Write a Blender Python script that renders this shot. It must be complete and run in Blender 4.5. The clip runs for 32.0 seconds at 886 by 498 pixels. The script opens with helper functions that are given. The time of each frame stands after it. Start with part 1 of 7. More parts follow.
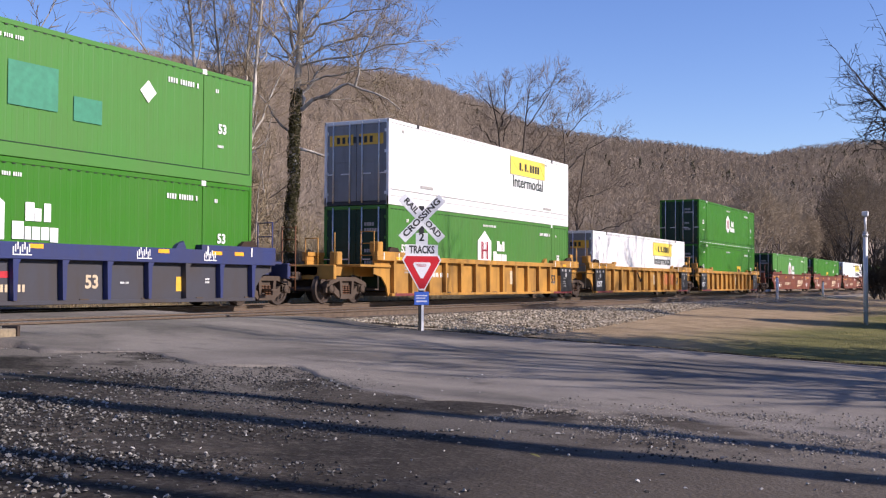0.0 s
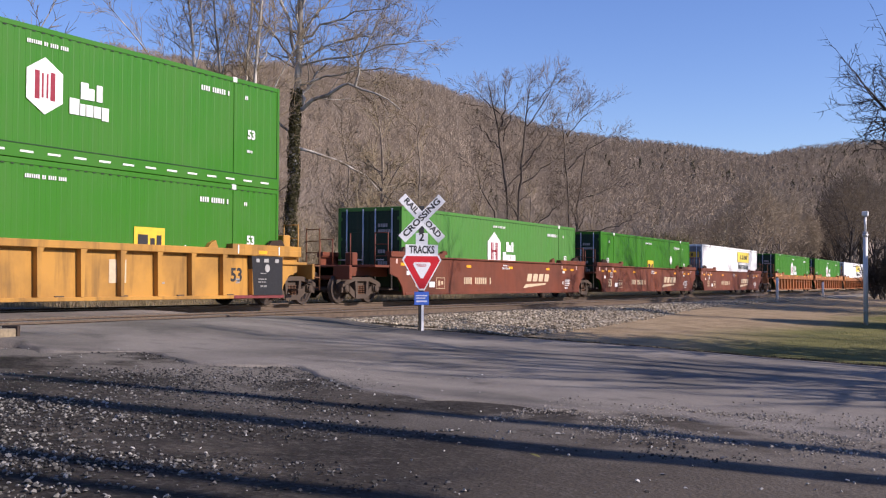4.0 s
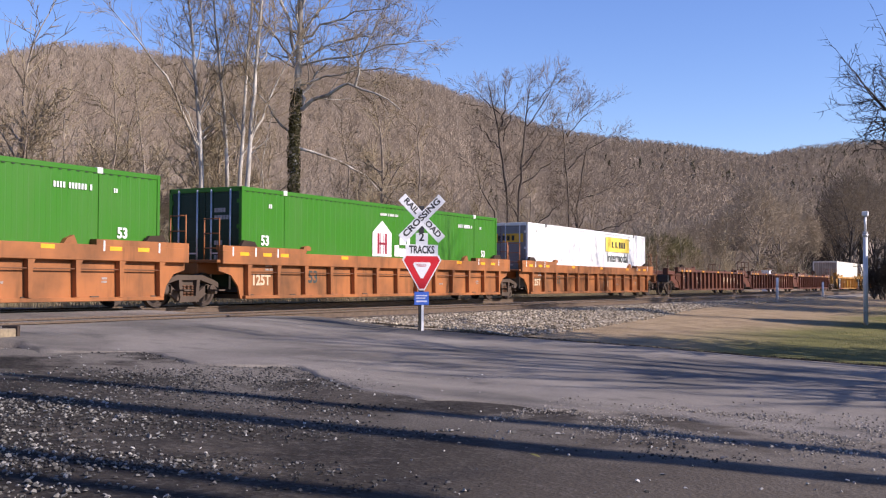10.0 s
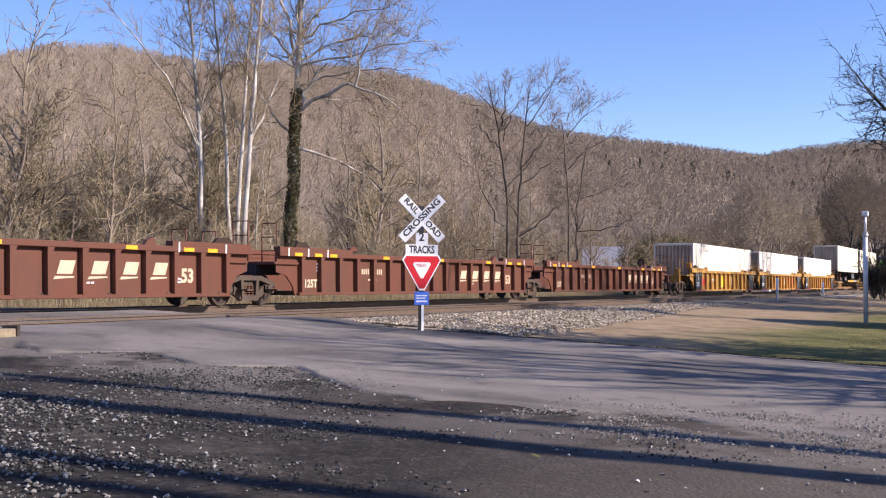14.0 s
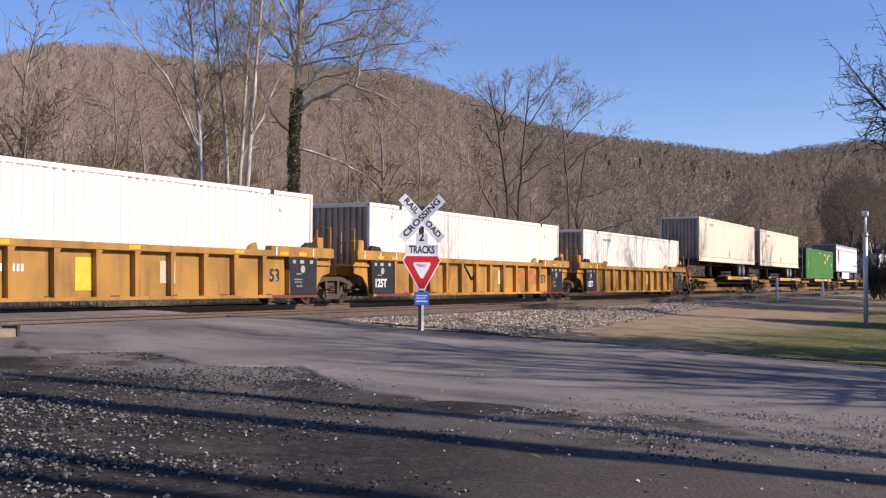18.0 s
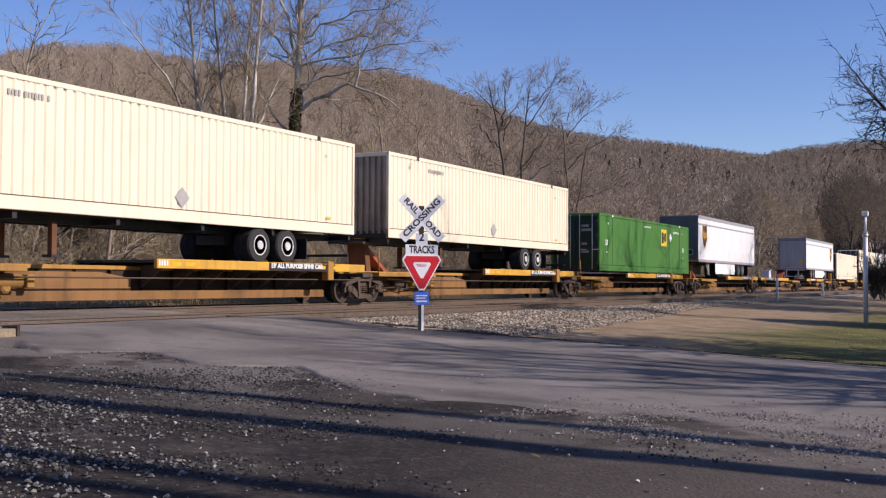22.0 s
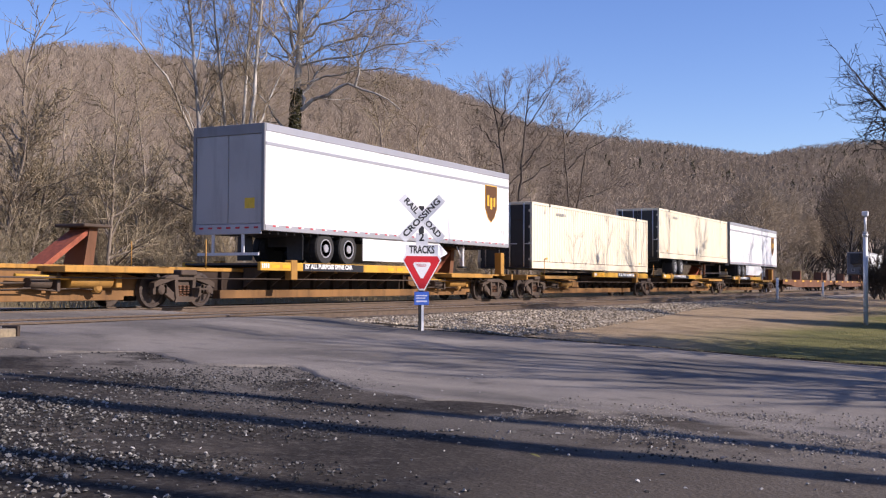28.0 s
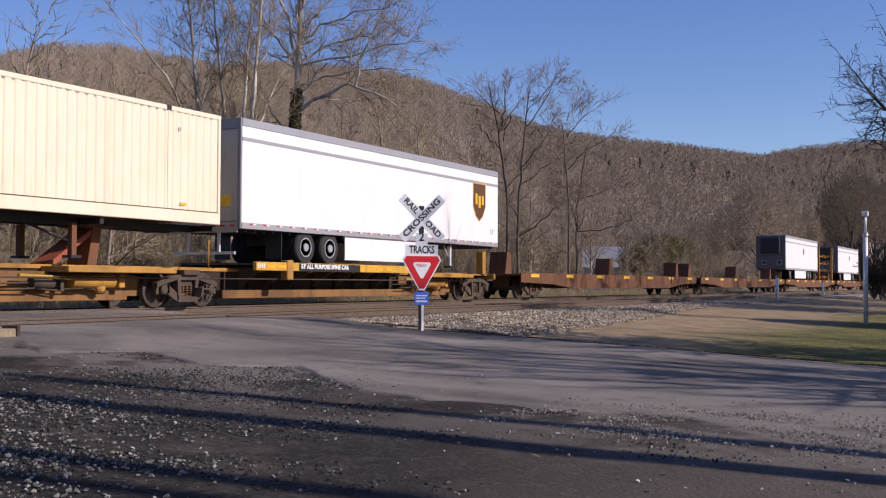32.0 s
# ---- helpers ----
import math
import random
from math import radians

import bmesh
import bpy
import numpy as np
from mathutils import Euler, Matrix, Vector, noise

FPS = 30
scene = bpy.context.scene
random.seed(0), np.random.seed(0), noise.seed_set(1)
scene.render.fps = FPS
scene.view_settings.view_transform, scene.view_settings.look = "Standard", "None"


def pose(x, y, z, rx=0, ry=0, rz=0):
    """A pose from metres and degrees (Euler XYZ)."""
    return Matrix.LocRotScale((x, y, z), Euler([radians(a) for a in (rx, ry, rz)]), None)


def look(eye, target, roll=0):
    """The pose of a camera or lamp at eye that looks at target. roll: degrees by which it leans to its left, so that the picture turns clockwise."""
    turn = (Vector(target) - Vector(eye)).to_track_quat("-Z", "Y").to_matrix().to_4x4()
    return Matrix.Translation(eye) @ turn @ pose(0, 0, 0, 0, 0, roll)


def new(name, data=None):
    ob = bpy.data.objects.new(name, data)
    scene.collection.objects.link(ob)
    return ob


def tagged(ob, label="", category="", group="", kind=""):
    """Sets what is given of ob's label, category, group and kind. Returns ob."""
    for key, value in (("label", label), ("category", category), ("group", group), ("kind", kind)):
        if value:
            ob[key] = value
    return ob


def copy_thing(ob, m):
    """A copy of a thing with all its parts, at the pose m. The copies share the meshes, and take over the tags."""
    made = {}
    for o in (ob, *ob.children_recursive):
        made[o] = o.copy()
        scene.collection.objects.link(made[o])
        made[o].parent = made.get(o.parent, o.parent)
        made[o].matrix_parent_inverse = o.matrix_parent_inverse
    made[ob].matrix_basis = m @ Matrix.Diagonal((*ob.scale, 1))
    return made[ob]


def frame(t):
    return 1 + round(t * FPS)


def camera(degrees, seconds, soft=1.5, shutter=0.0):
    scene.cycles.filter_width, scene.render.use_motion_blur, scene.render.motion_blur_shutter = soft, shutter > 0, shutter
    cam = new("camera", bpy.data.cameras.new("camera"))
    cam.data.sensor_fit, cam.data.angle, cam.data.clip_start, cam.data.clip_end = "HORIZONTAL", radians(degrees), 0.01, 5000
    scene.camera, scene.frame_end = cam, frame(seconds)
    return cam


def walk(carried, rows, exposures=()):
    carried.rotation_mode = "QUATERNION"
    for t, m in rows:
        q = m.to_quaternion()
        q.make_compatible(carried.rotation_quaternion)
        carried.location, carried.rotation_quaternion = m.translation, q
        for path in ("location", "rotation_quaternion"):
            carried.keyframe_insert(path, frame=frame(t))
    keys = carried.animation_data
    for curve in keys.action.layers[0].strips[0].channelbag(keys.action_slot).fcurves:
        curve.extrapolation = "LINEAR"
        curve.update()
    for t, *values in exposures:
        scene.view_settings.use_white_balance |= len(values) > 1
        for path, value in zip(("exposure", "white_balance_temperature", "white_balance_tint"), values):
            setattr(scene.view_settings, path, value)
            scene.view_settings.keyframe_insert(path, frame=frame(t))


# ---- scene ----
# Camera on a tripod beside a level crossing. The track runs along X, the train rolls towards -X; z = 0 is the top of the far rails.
YAW, PITCH, ROLL = radians(61.774), radians(1.7865), 0.25
EYE = Vector((0.0, 0.0, 0.65))
AXIS = Vector((math.sin(YAW) * math.cos(PITCH), math.cos(YAW) * math.cos(PITCH), math.sin(PITCH)))
cam = camera(44.12, 32.0, soft=1.2)
STILL = look(EYE, EYE + AXIS * 10, ROLL)
# the clip brightens a little while dark cars pass and dims before the white trailers
EXPOSURES = [(0, 0.04), (1, -0.10), (2, -0.12), (3.5, -0.08), (6, 0.25), (8, 0.10), (9, 0.16), (11, 0.17), (12, 0.12), (13, 0.30), (14.5, 0.34), (17, 0.14), (18, -0.08), (19, -0.13), (22, -0.25), (23.5, -0.18), (25, 0.06), (28, 0.04), (29, -0.06), (31, -0.36), (32, -0.36)]
walk(cam, [(0, STILL), (32, STILL)], [(t, e + 0.23, 6350, 21) for t, e in EXPOSURES])

# ---- light ----
SUN_FROM = Vector((0.22, -0.975, 0.0)).normalized()
SUN_EL = radians(31)
world = bpy.data.worlds.new("sky")
scene.world = world
world.use_nodes = True
wn = world.node_tree
sky = wn.nodes.new("ShaderNodeTexSky")
sky.sky_type, sky.sun_disc = "NISHITA", False
sky.sun_elevation, sky.sun_rotation = SUN_EL, math.atan2(SUN_FROM.x, SUN_FROM.y)
sky.altitude, sky.air_density, sky.dust_density, sky.ozone_density = 300, 1.0, 0.2, 3.4
bg = wn.nodes["Background"]
bg.inputs["Strength"].default_value = 0.092
deep = wn.nodes.new("ShaderNodeHueSaturation")
deep.inputs["Hue"].default_value, deep.inputs["Saturation"].default_value, deep.inputs["Value"].default_value = 0.514, 1.15, 1.47
wn.links.new(sky.outputs[0], deep.inputs["Color"])
wn.links.new(deep.outputs[0], bg.inputs["Color"])
sun_data = bpy.data.lights.new("sun", "SUN")
sun_data.energy, sun_data.angle, sun_data.color = 5.3, radians(0.53), (1.0, 0.92, 0.80)
sun = new("sun", sun_data)
sun_dir = Vector((SUN_FROM.x * math.cos(SUN_EL), SUN_FROM.y * math.cos(SUN_EL), math.sin(SUN_EL)))
sun.matrix_world = look(sun_dir * 60, (0, 0, 0))

# ---- small helpers ----
TRACK_Y, NEAR_TRACK_Y = 20.175, 15.9


def box(bm, x0, x1, y0, y1, z0, z1):
    vs = [bm.verts.new((x, y, z)) for x in (x0, x1) for y in (y0, y1) for z in (z0, z1)]
    for f in ((0, 1, 3, 2), (4, 6, 7, 5), (0, 4, 5, 1), (2, 3, 7, 6), (0, 2, 6, 4), (1, 5, 7, 3)):
        bm.faces.new([vs[i] for i in f])
    return vs


def bbox(x0, x1, y0, y1, z0, z1, bevel=0.0):
    bm = bmesh.new()
    box(bm, x0, x1, y0, y1, z0, z1)
    if bevel:
        bmesh.ops.bevel(bm, geom=bm.edges[:], offset=bevel, segments=1, affect="EDGES")
    return bm


def tube(bm, p0, p1, r0, r1=None, n=8, caps=True):
    p0, p1 = Vector(p0), Vector(p1)
    r1 = r0 if r1 is None else r1
    q = (p1 - p0).to_track_quat("Z", "Y")
    rings = []
    for p, r in ((p0, r0), (p1, r1)):
        rings.append([bm.verts.new(p + q @ Vector((r * math.cos(2 * math.pi * i / n), r * math.sin(2 * math.pi * i / n), 0))) for i in range(n)])
    for i in range(n):
        bm.faces.new((rings[0][i], rings[0][(i + 1) % n], rings[1][(i + 1) % n], rings[1][i])).smooth = True
    if caps:
        bm.faces.new(rings[0][::-1])
        bm.faces.new(rings[1])


def ptube(p0, p1, r0, r1=None, n=8):
    bm = bmesh.new()
    tube(bm, p0, p1, r0, r1, n)
    return bm


def prism(pts, y0, y1):
    """A plate cut to the outline pts (x, z), from y0 to y1."""
    bm = bmesh.new()
    a = [bm.verts.new((x, y0, z)) for x, z in pts]
    b = [bm.verts.new((x, y1, z)) for x, z in pts]
    bm.faces.new(a)
    bm.faces.new(b[::-1])
    for i in range(len(pts)):
        j = (i + 1) % len(pts)
        bm.faces.new((a[j], a[i], b[i], b[j]))
    bmesh.ops.recalc_face_normals(bm, faces=bm.faces[:])
    return bm


def lathe(profile, axis_y, cx, cz, n=20):
    """Turned about the Y axis through (cx, cz); profile holds (y, radius)."""
    bm = bmesh.new()
    rings = [[bm.verts.new((cx + r * math.cos(2 * math.pi * i / n), axis_y + y, cz + r * math.sin(2 * math.pi * i / n))) for i in range(n)] for y, r in profile]
    for a, b in zip(rings, rings[1:]):
        for i in range(n):
            bm.faces.new((a[i], a[(i + 1) % n], b[(i + 1) % n], b[i]))
    bm.faces.new(rings[0])
    bm.faces.new(rings[-1])
    bmesh.ops.recalc_face_normals(bm, faces=bm.faces[:])
    return bm


def to_mesh(name, bm, material):
    me = bpy.data.meshes.new(name)
    bm.to_mesh(me)
    bm.free()
    me.materials.append(material)
    return me


def part(name, bm, material, parent, label=""):
    """Links a bmesh (or a ready mesh) as ONE mesh object under a thing or part."""
    me = bm if isinstance(bm, bpy.types.Mesh) else to_mesh(name, bm, material)
    ob = new(name, me)
    ob.parent = parent
    if label:
        tagged(ob, label)
    return ob


def thing(name, label, category, group="", kind="", at=None):
    ob = new(name)
    ob.empty_display_size = 0.3
    if at is not None:
        ob.matrix_basis = at
    return tagged(ob, label, category, group, kind)


def pydata(name, verts, faces, material, smooth=False):
    me = bpy.data.meshes.new(name)
    me.from_pydata(verts, [], faces)
    me.materials.append(material)
    if smooth:
        me.polygons.foreach_set("use_smooth", [True] * len(me.polygons))
    me.update()
    return me


TEXTS = {}


def letters(text, size, material, bold=0.0):
    key = (text, size, material.name, bold)
    if key not in TEXTS:
        cu = bpy.data.curves.new("letters", "FONT")
        cu.body, cu.size, cu.align_x, cu.align_y, cu.offset, cu.extrude = text, size, "LEFT", "BOTTOM", bold, 0.002
        cu.resolution_u = 3
        ob = bpy.data.objects.new("letters", cu)
        scene.collection.objects.link(ob)
        dg = bpy.context.evaluated_depsgraph_get()
        me = bpy.data.meshes.new_from_object(ob.evaluated_get(dg))
        bpy.data.objects.remove(ob)
        me.materials.clear()
        me.materials.append(material)
        TEXTS[key] = me
    return TEXTS[key]


def lettering(text, size, material, parent, x, y, z, name="lettering", bold=0.0, stretch=1.0):
    """Letters on a face that looks to -Y, lower left corner at x, z."""
    ob = part(name, letters(text, size, material, bold), material, parent)
    ob.matrix_basis = Matrix.Translation((x, y, z)) @ pose(0, 0, 0, 90) @ Matrix.Diagonal((stretch, 1, 1, 1))
    return ob


def bars(parent, material, y, runs, name="marking"):
    """Plain bars (x, z, width, height) for writing that cannot be read."""
    bm = bmesh.new()
    for x, z, w, h in runs:
        box(bm, x, x + w, y - 0.004, y, z, z + h)
    return tagged(part(name, bm, material, parent), kind="stuff")


def code(x, z, h, groups, gap=0.6):
    """Bars the size of a run of characters, letter by letter; groups: how many characters."""
    out = []
    for g in groups:
        for i in range(g):
            out.append((x, z, h * 0.42, h))
            x += h * 0.7
        x += h * gap
    return out
# ---- materials ----
def node(nt, kind, **kw):
    n = nt.nodes.new(kind)
    for k, v in kw.items():
        n.inputs[k].default_value = v
    return n


def ramp(nt, fac, stops):
    r = nt.nodes.new("ShaderNodeValToRGB")
    els = r.color_ramp.elements
    while len(els) < len(stops):
        els.new(0.5)
    for e, (p, c) in zip(els, stops):
        e.position, e.color = p, (*c, 1) if len(c) == 3 else c
    nt.links.new(fac, r.inputs["Fac"])
    return r


def mix(nt, fac, a, b):
    m = nt.nodes.new("ShaderNodeMix")
    m.data_type = "RGBA"
    for sock, v in ((m.inputs[0], fac), (m.inputs[6], a), (m.inputs[7], b)):
        if isinstance(v, bpy.types.NodeSocket):
            nt.links.new(v, sock)
        else:
            sock.default_value = v if isinstance(v, float) else (*v, 1)
    return m.outputs[2]


def math_node(nt, op, a, b):
    m = nt.nodes.new("ShaderNodeMath")
    m.operation = op
    for sock, v in zip(m.inputs, (a, b)):
        if isinstance(v, bpy.types.NodeSocket):
            nt.links.new(v, sock)
        else:
            sock.default_value = v
    return m.outputs[0]


def noise_tex(nt, vec, scale, detail=4.0, rough=0.55, stretch=None):
    if stretch:
        mp = nt.nodes.new("ShaderNodeMapping")
        mp.inputs["Scale"].default_value = stretch
        nt.links.new(vec, mp.inputs["Vector"])
        vec = mp.outputs[0]
    n = nt.nodes.new("ShaderNodeTexNoise")
    n.inputs["Scale"].default_value, n.inputs["Detail"].default_value, n.inputs["Roughness"].default_value = scale, detail, rough
    nt.links.new(vec, n.inputs["Vector"])
    return n.outputs["Fac"]


def start(name):
    m = bpy.data.materials.new(name)
    m.use_nodes = True
    nt = m.node_tree
    return m, nt, nt.nodes["Principled BSDF"], nt.nodes.new("ShaderNodeTexCoord").outputs["Object"]


def bump(nt, bsdf, height, strength, dist=0.02):
    b = nt.nodes.new("ShaderNodeBump")
    b.inputs["Strength"].default_value, b.inputs["Distance"].default_value = strength, dist
    nt.links.new(height, b.inputs["Height"])
    nt.links.new(b.outputs[0], bsdf.inputs["Normal"])


def paint(name, color, dirt=(0.10, 0.075, 0.05), amount=0.35, rough=0.5, streak=0.35, metallic=0.0, coarse=0.7):
    """Weathered paint on steel: blotches, vertical run-off streaks and fine specks."""
    m, nt, bsdf, co = start(name)
    big = noise_tex(nt, co, coarse, 5)
    run = noise_tex(nt, co, 3.2, 4, 0.6, (1.0, 1.0, 0.12))
    fine = noise_tex(nt, co, 45, 3)
    f1 = ramp(nt, big, [(0.42, (0, 0, 0)), (0.78, (1, 1, 1))]).outputs[0]
    f2 = ramp(nt, run, [(0.52, (0, 0, 0)), (0.80, (1, 1, 1))]).outputs[0]
    f3 = ramp(nt, fine, [(0.55, (0, 0, 0)), (0.8, (1, 1, 1))]).outputs[0]
    faded = tuple(c * 0.80 + 0.03 for c in color)
    c = mix(nt, f3, color, faded)
    c = mix(nt, math_node(nt, "MULTIPLY", f1, amount), c, dirt)
    c = mix(nt, math_node(nt, "MULTIPLY", f2, streak), c, dirt)
    nt.links.new(c, bsdf.inputs["Base Color"])
    nt.links.new(math_node(nt, "MULTIPLY_ADD", f1, 0.25), bsdf.inputs["Roughness"])
    bsdf.inputs["Roughness"].links[0].from_node.inputs[2].default_value = rough
    bsdf.inputs["Metallic"].default_value = metallic
    bsdf.inputs["Specular IOR Level"].default_value = 0.28
    bump(nt, bsdf, fine, 0.08, 0.004)
    return m


def plain(name, color, rough=0.6, metallic=0.0, vary=0.15, scale=20.0):
    m, nt, bsdf, co = start(name)
    n = noise_tex(nt, co, scale, 4)
    dark = tuple(c * (1 - vary) for c in color)
    light = tuple(min(1, c * (1 + vary)) for c in color)
    nt.links.new(ramp(nt, n, [(0.3, dark), (0.7, light)]).outputs[0], bsdf.inputs["Base Color"])
    bsdf.inputs["Roughness"].default_value, bsdf.inputs["Metallic"].default_value = rough, metallic
    bump(nt, bsdf, n, 0.15, 0.006)
    return m


GREEN = paint("green_paint", (0.034, 0.172, 0.010), amount=0.10, streak=0.10, rough=0.42)
GREEN_OLD = paint("faded_green_paint", (0.055, 0.183, 0.031), amount=0.16, streak=0.16, rough=0.5)
GREEN_LIGHT = paint("light_green_paint", (0.066, 0.215, 0.038), amount=0.14, streak=0.12, rough=0.5)
# container green taken much darker, with the door end's shade in the colour
GREEN_DOOR = paint("shaded_green_door_paint", (0.008, 0.034, 0.016), amount=0.2, streak=0.2)
WHITE = paint("white_paint", (0.78, 0.78, 0.77), dirt=(0.35, 0.30, 0.24), amount=0.15, streak=0.14, rough=0.4)
CREAM = paint("cream_white_paint", (0.80, 0.71, 0.53), dirt=(0.42, 0.33, 0.2), amount=0.14, streak=0.22, rough=0.45)
# trailer nose: the shade of the end face is put into this grey
NOSE_SHADE = paint("shaded_grey_nose_paint", (0.15, 0.148, 0.145), dirt=(0.06, 0.055, 0.05), amount=0.4, streak=0.4)
# dirty door grey, also dark enough to paint in the end faces' shade
GREY_DOOR = paint("dirty_shaded_door_grey", (0.24, 0.24, 0.245), dirt=(0.10, 0.09, 0.08), amount=0.4, streak=0.4)
# trailer doors: white lowered to carry the end's shade, plus dirt
WHITE_DOOR = paint("shaded_white_door_paint", (0.42, 0.41, 0.39), dirt=(0.18, 0.165, 0.14), amount=0.4, streak=0.4)
YELLOW = paint("yellow_ochre_paint", (0.48, 0.245, 0.05), dirt=(0.085, 0.052, 0.026), amount=0.75, streak=0.8)
YELLOW_DIRTY = paint("dirty_yellow_paint", (0.42, 0.215, 0.045), dirt=(0.085, 0.055, 0.03), amount=0.7, streak=0.65)
ORANGE = paint("rusty_orange_paint", (0.37, 0.137, 0.046), dirt=(0.075, 0.042, 0.02), amount=0.95, streak=0.75)
BROWN = paint("oxide_brown_paint", (0.135, 0.050, 0.029), dirt=(0.055, 0.035, 0.026), amount=0.4, streak=0.4)
RED_BROWN = paint("red_oxide_paint", (0.172, 0.050, 0.027), dirt=(0.060, 0.030, 0.019), amount=0.55, streak=0.45)
BLUE = paint("dark_blue_paint", (0.0315, 0.0434, 0.133), dirt=(0.049, 0.042, 0.0385), amount=0.5, streak=0.4)
BLUE_PANEL = paint("sooty_blue_panel_paint", (0.05625, 0.05625, 0.0675), dirt=(0.05625, 0.0435, 0.03375), amount=0.8, streak=0.6)
RUST = paint("rusted_steel", (0.17, 0.075, 0.036), dirt=(0.05, 0.032, 0.022), amount=0.6, streak=0.5, rough=0.75)
BOGIE = paint("grimy_bogie_steel", (0.09, 0.063, 0.045), dirt=(0.04, 0.032, 0.026), amount=0.6, streak=0.4, rough=0.75)
WHEEL = plain("wheel_steel", (0.065, 0.047, 0.037), 0.6, 0.3, 0.3, 9)
BLACK = plain("black_paint", (0.018, 0.018, 0.02), 0.5, 0, 0.3, 12)
MARK_WHITE = plain("white_marking", (0.74, 0.74, 0.72), 0.6, 0, 0.12, 6)
MARK_BLACK = plain("black_marking", (0.02, 0.02, 0.022), 0.6, 0, 0.2, 6)
MARK_YELLOW = plain("yellow_marking", (0.72, 0.47, 0.03), 0.55, 0, 0.12, 6)
PANEL_YELLOW = plain("pale_yellow_panel", (0.80, 0.62, 0.09), 0.5, 0, 0.08, 6)
MARK_INK = plain("green_black_marking", (0.035, 0.05, 0.045), 0.6, 0, 0.2, 6)
DECK_YELLOW = paint("bright_yellow_deck_paint", (0.66, 0.36, 0.045), dirt=(0.10, 0.06, 0.03), amount=0.5, streak=0.5)
SILL_TAN = paint("tan_weathered_sill", (0.25, 0.125, 0.042), dirt=(0.05, 0.03, 0.018), amount=0.85, streak=0.7, rough=0.7)
# grimy black-brown; on spine sills it paints the shade under the deck
SHADE_GRIME = paint("shaded_grimy_steel", (0.045, 0.028, 0.018), dirt=(0.016, 0.012, 0.01), amount=0.7, streak=0.4, rough=0.85)
REFLECTOR = plain("orange_yellow_reflector", (0.85, 0.38, 0.02), 0.4, 0, 0.1, 6)
MARK_RED = plain("red_marking", (0.45, 0.02, 0.03), 0.55, 0, 0.15, 6)
MARK_CRIMSON = plain("crimson_marking", (0.26, 0.012, 0.03), 0.55, 0, 0.15, 6)
MARK_MAROON = plain("maroon_marking", (0.17, 0.03, 0.03), 0.6, 0, 0.2, 6)
MARK_FADED = plain("faded_red_marking", (0.42, 0.13, 0.045), 0.6, 0, 0.35, 3)
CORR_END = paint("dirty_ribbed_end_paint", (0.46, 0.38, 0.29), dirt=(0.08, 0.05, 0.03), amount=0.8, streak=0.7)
OFF_WHITE = paint("off_white_paint", (0.80, 0.74, 0.63), dirt=(0.40, 0.33, 0.24), amount=0.14, streak=0.2, rough=0.42)
MARK_BROWN = plain("brown_marking", (0.11, 0.045, 0.012), 0.55, 0, 0.12, 6)
MARK_GOLD = plain("gold_marking", (0.75, 0.42, 0.04), 0.5, 0, 0.1, 6)
MARK_PINK = plain("faded_pink_marking", (0.62, 0.42, 0.36), 0.6, 0, 0.15, 6)
MARK_TEAL = plain("teal_patch_paint", (0.04, 0.23, 0.13), 0.5, 0, 0.15, 6)
MARK_BLUE = plain("blue_marking", (0.06, 0.07, 0.25), 0.5, 0, 0.15, 6)
MARK_BUFF = plain("buff_marking", (0.56, 0.44, 0.29), 0.6, 0, 0.15, 6)
MARK_FAINT = plain("faint_grey_marking", (0.36, 0.35, 0.33), 0.6, 0, 0.15, 6)
STEEL = plain("galvanised_steel", (0.62, 0.62, 0.62), 0.5, 0.25, 0.15, 30)
ROD = plain("dull_steel_rod", (0.66, 0.65, 0.63), 0.5, 0.5, 0.2, 20)
RUBBER = plain("tyre_rubber", (0.022, 0.021, 0.02), 0.8, 0, 0.3, 15)
RIM = plain("white_wheel_rim", (0.62, 0.62, 0.60), 0.45, 0.1, 0.2, 10)
ALU = paint("aluminium_sheet", (0.40, 0.40, 0.42), dirt=(0.25, 0.24, 0.23), amount=0.25, streak=0.2, rough=0.42, metallic=0.3)
# doors of cream boxes, their colour darkened for the unlit end
SHADY = paint("shaded_grey_end_paint", (0.055, 0.052, 0.05), dirt=(0.03, 0.028, 0.025), amount=0.4, streak=0.4)
RAIL = plain("rail_steel", (0.14, 0.10, 0.07), 0.6, 0.4, 0.3, 14)
RAILTOP = plain("polished_rail_head", (0.55, 0.52, 0.5), 0.28, 1.0, 0.1, 14)
TIE = plain("creosoted_timber", (0.13, 0.10, 0.072), 0.9, 0, 0.45, 9)
TIMBER = plain("weathered_timber", (0.27, 0.21, 0.13), 0.85, 0, 0.35, 12)
SIGN_WHITE = plain("white_sign_sheeting", (0.74, 0.74, 0.75), 0.45, 0, 0.06, 30)
SIGN_RED = plain("red_sign_sheeting", (0.55, 0.012, 0.02), 0.4, 0, 0.08, 30)
SIGN_BLUE = plain("blue_sign_sheeting", (0.05, 0.14, 0.55), 0.45, 0, 0.12, 30)
HOUSE_WALL = plain("pale_grey_house_siding", (0.34, 0.33, 0.31), 0.7, 0, 0.1, 4)
HOUSE_ROOF = plain("grey_shingle_roof", (0.22, 0.22, 0.24), 0.85, 0, 0.25, 6)
GLASS_DARK = plain("dark_window_glass", (0.02, 0.025, 0.03), 0.1, 0, 0.1, 4)


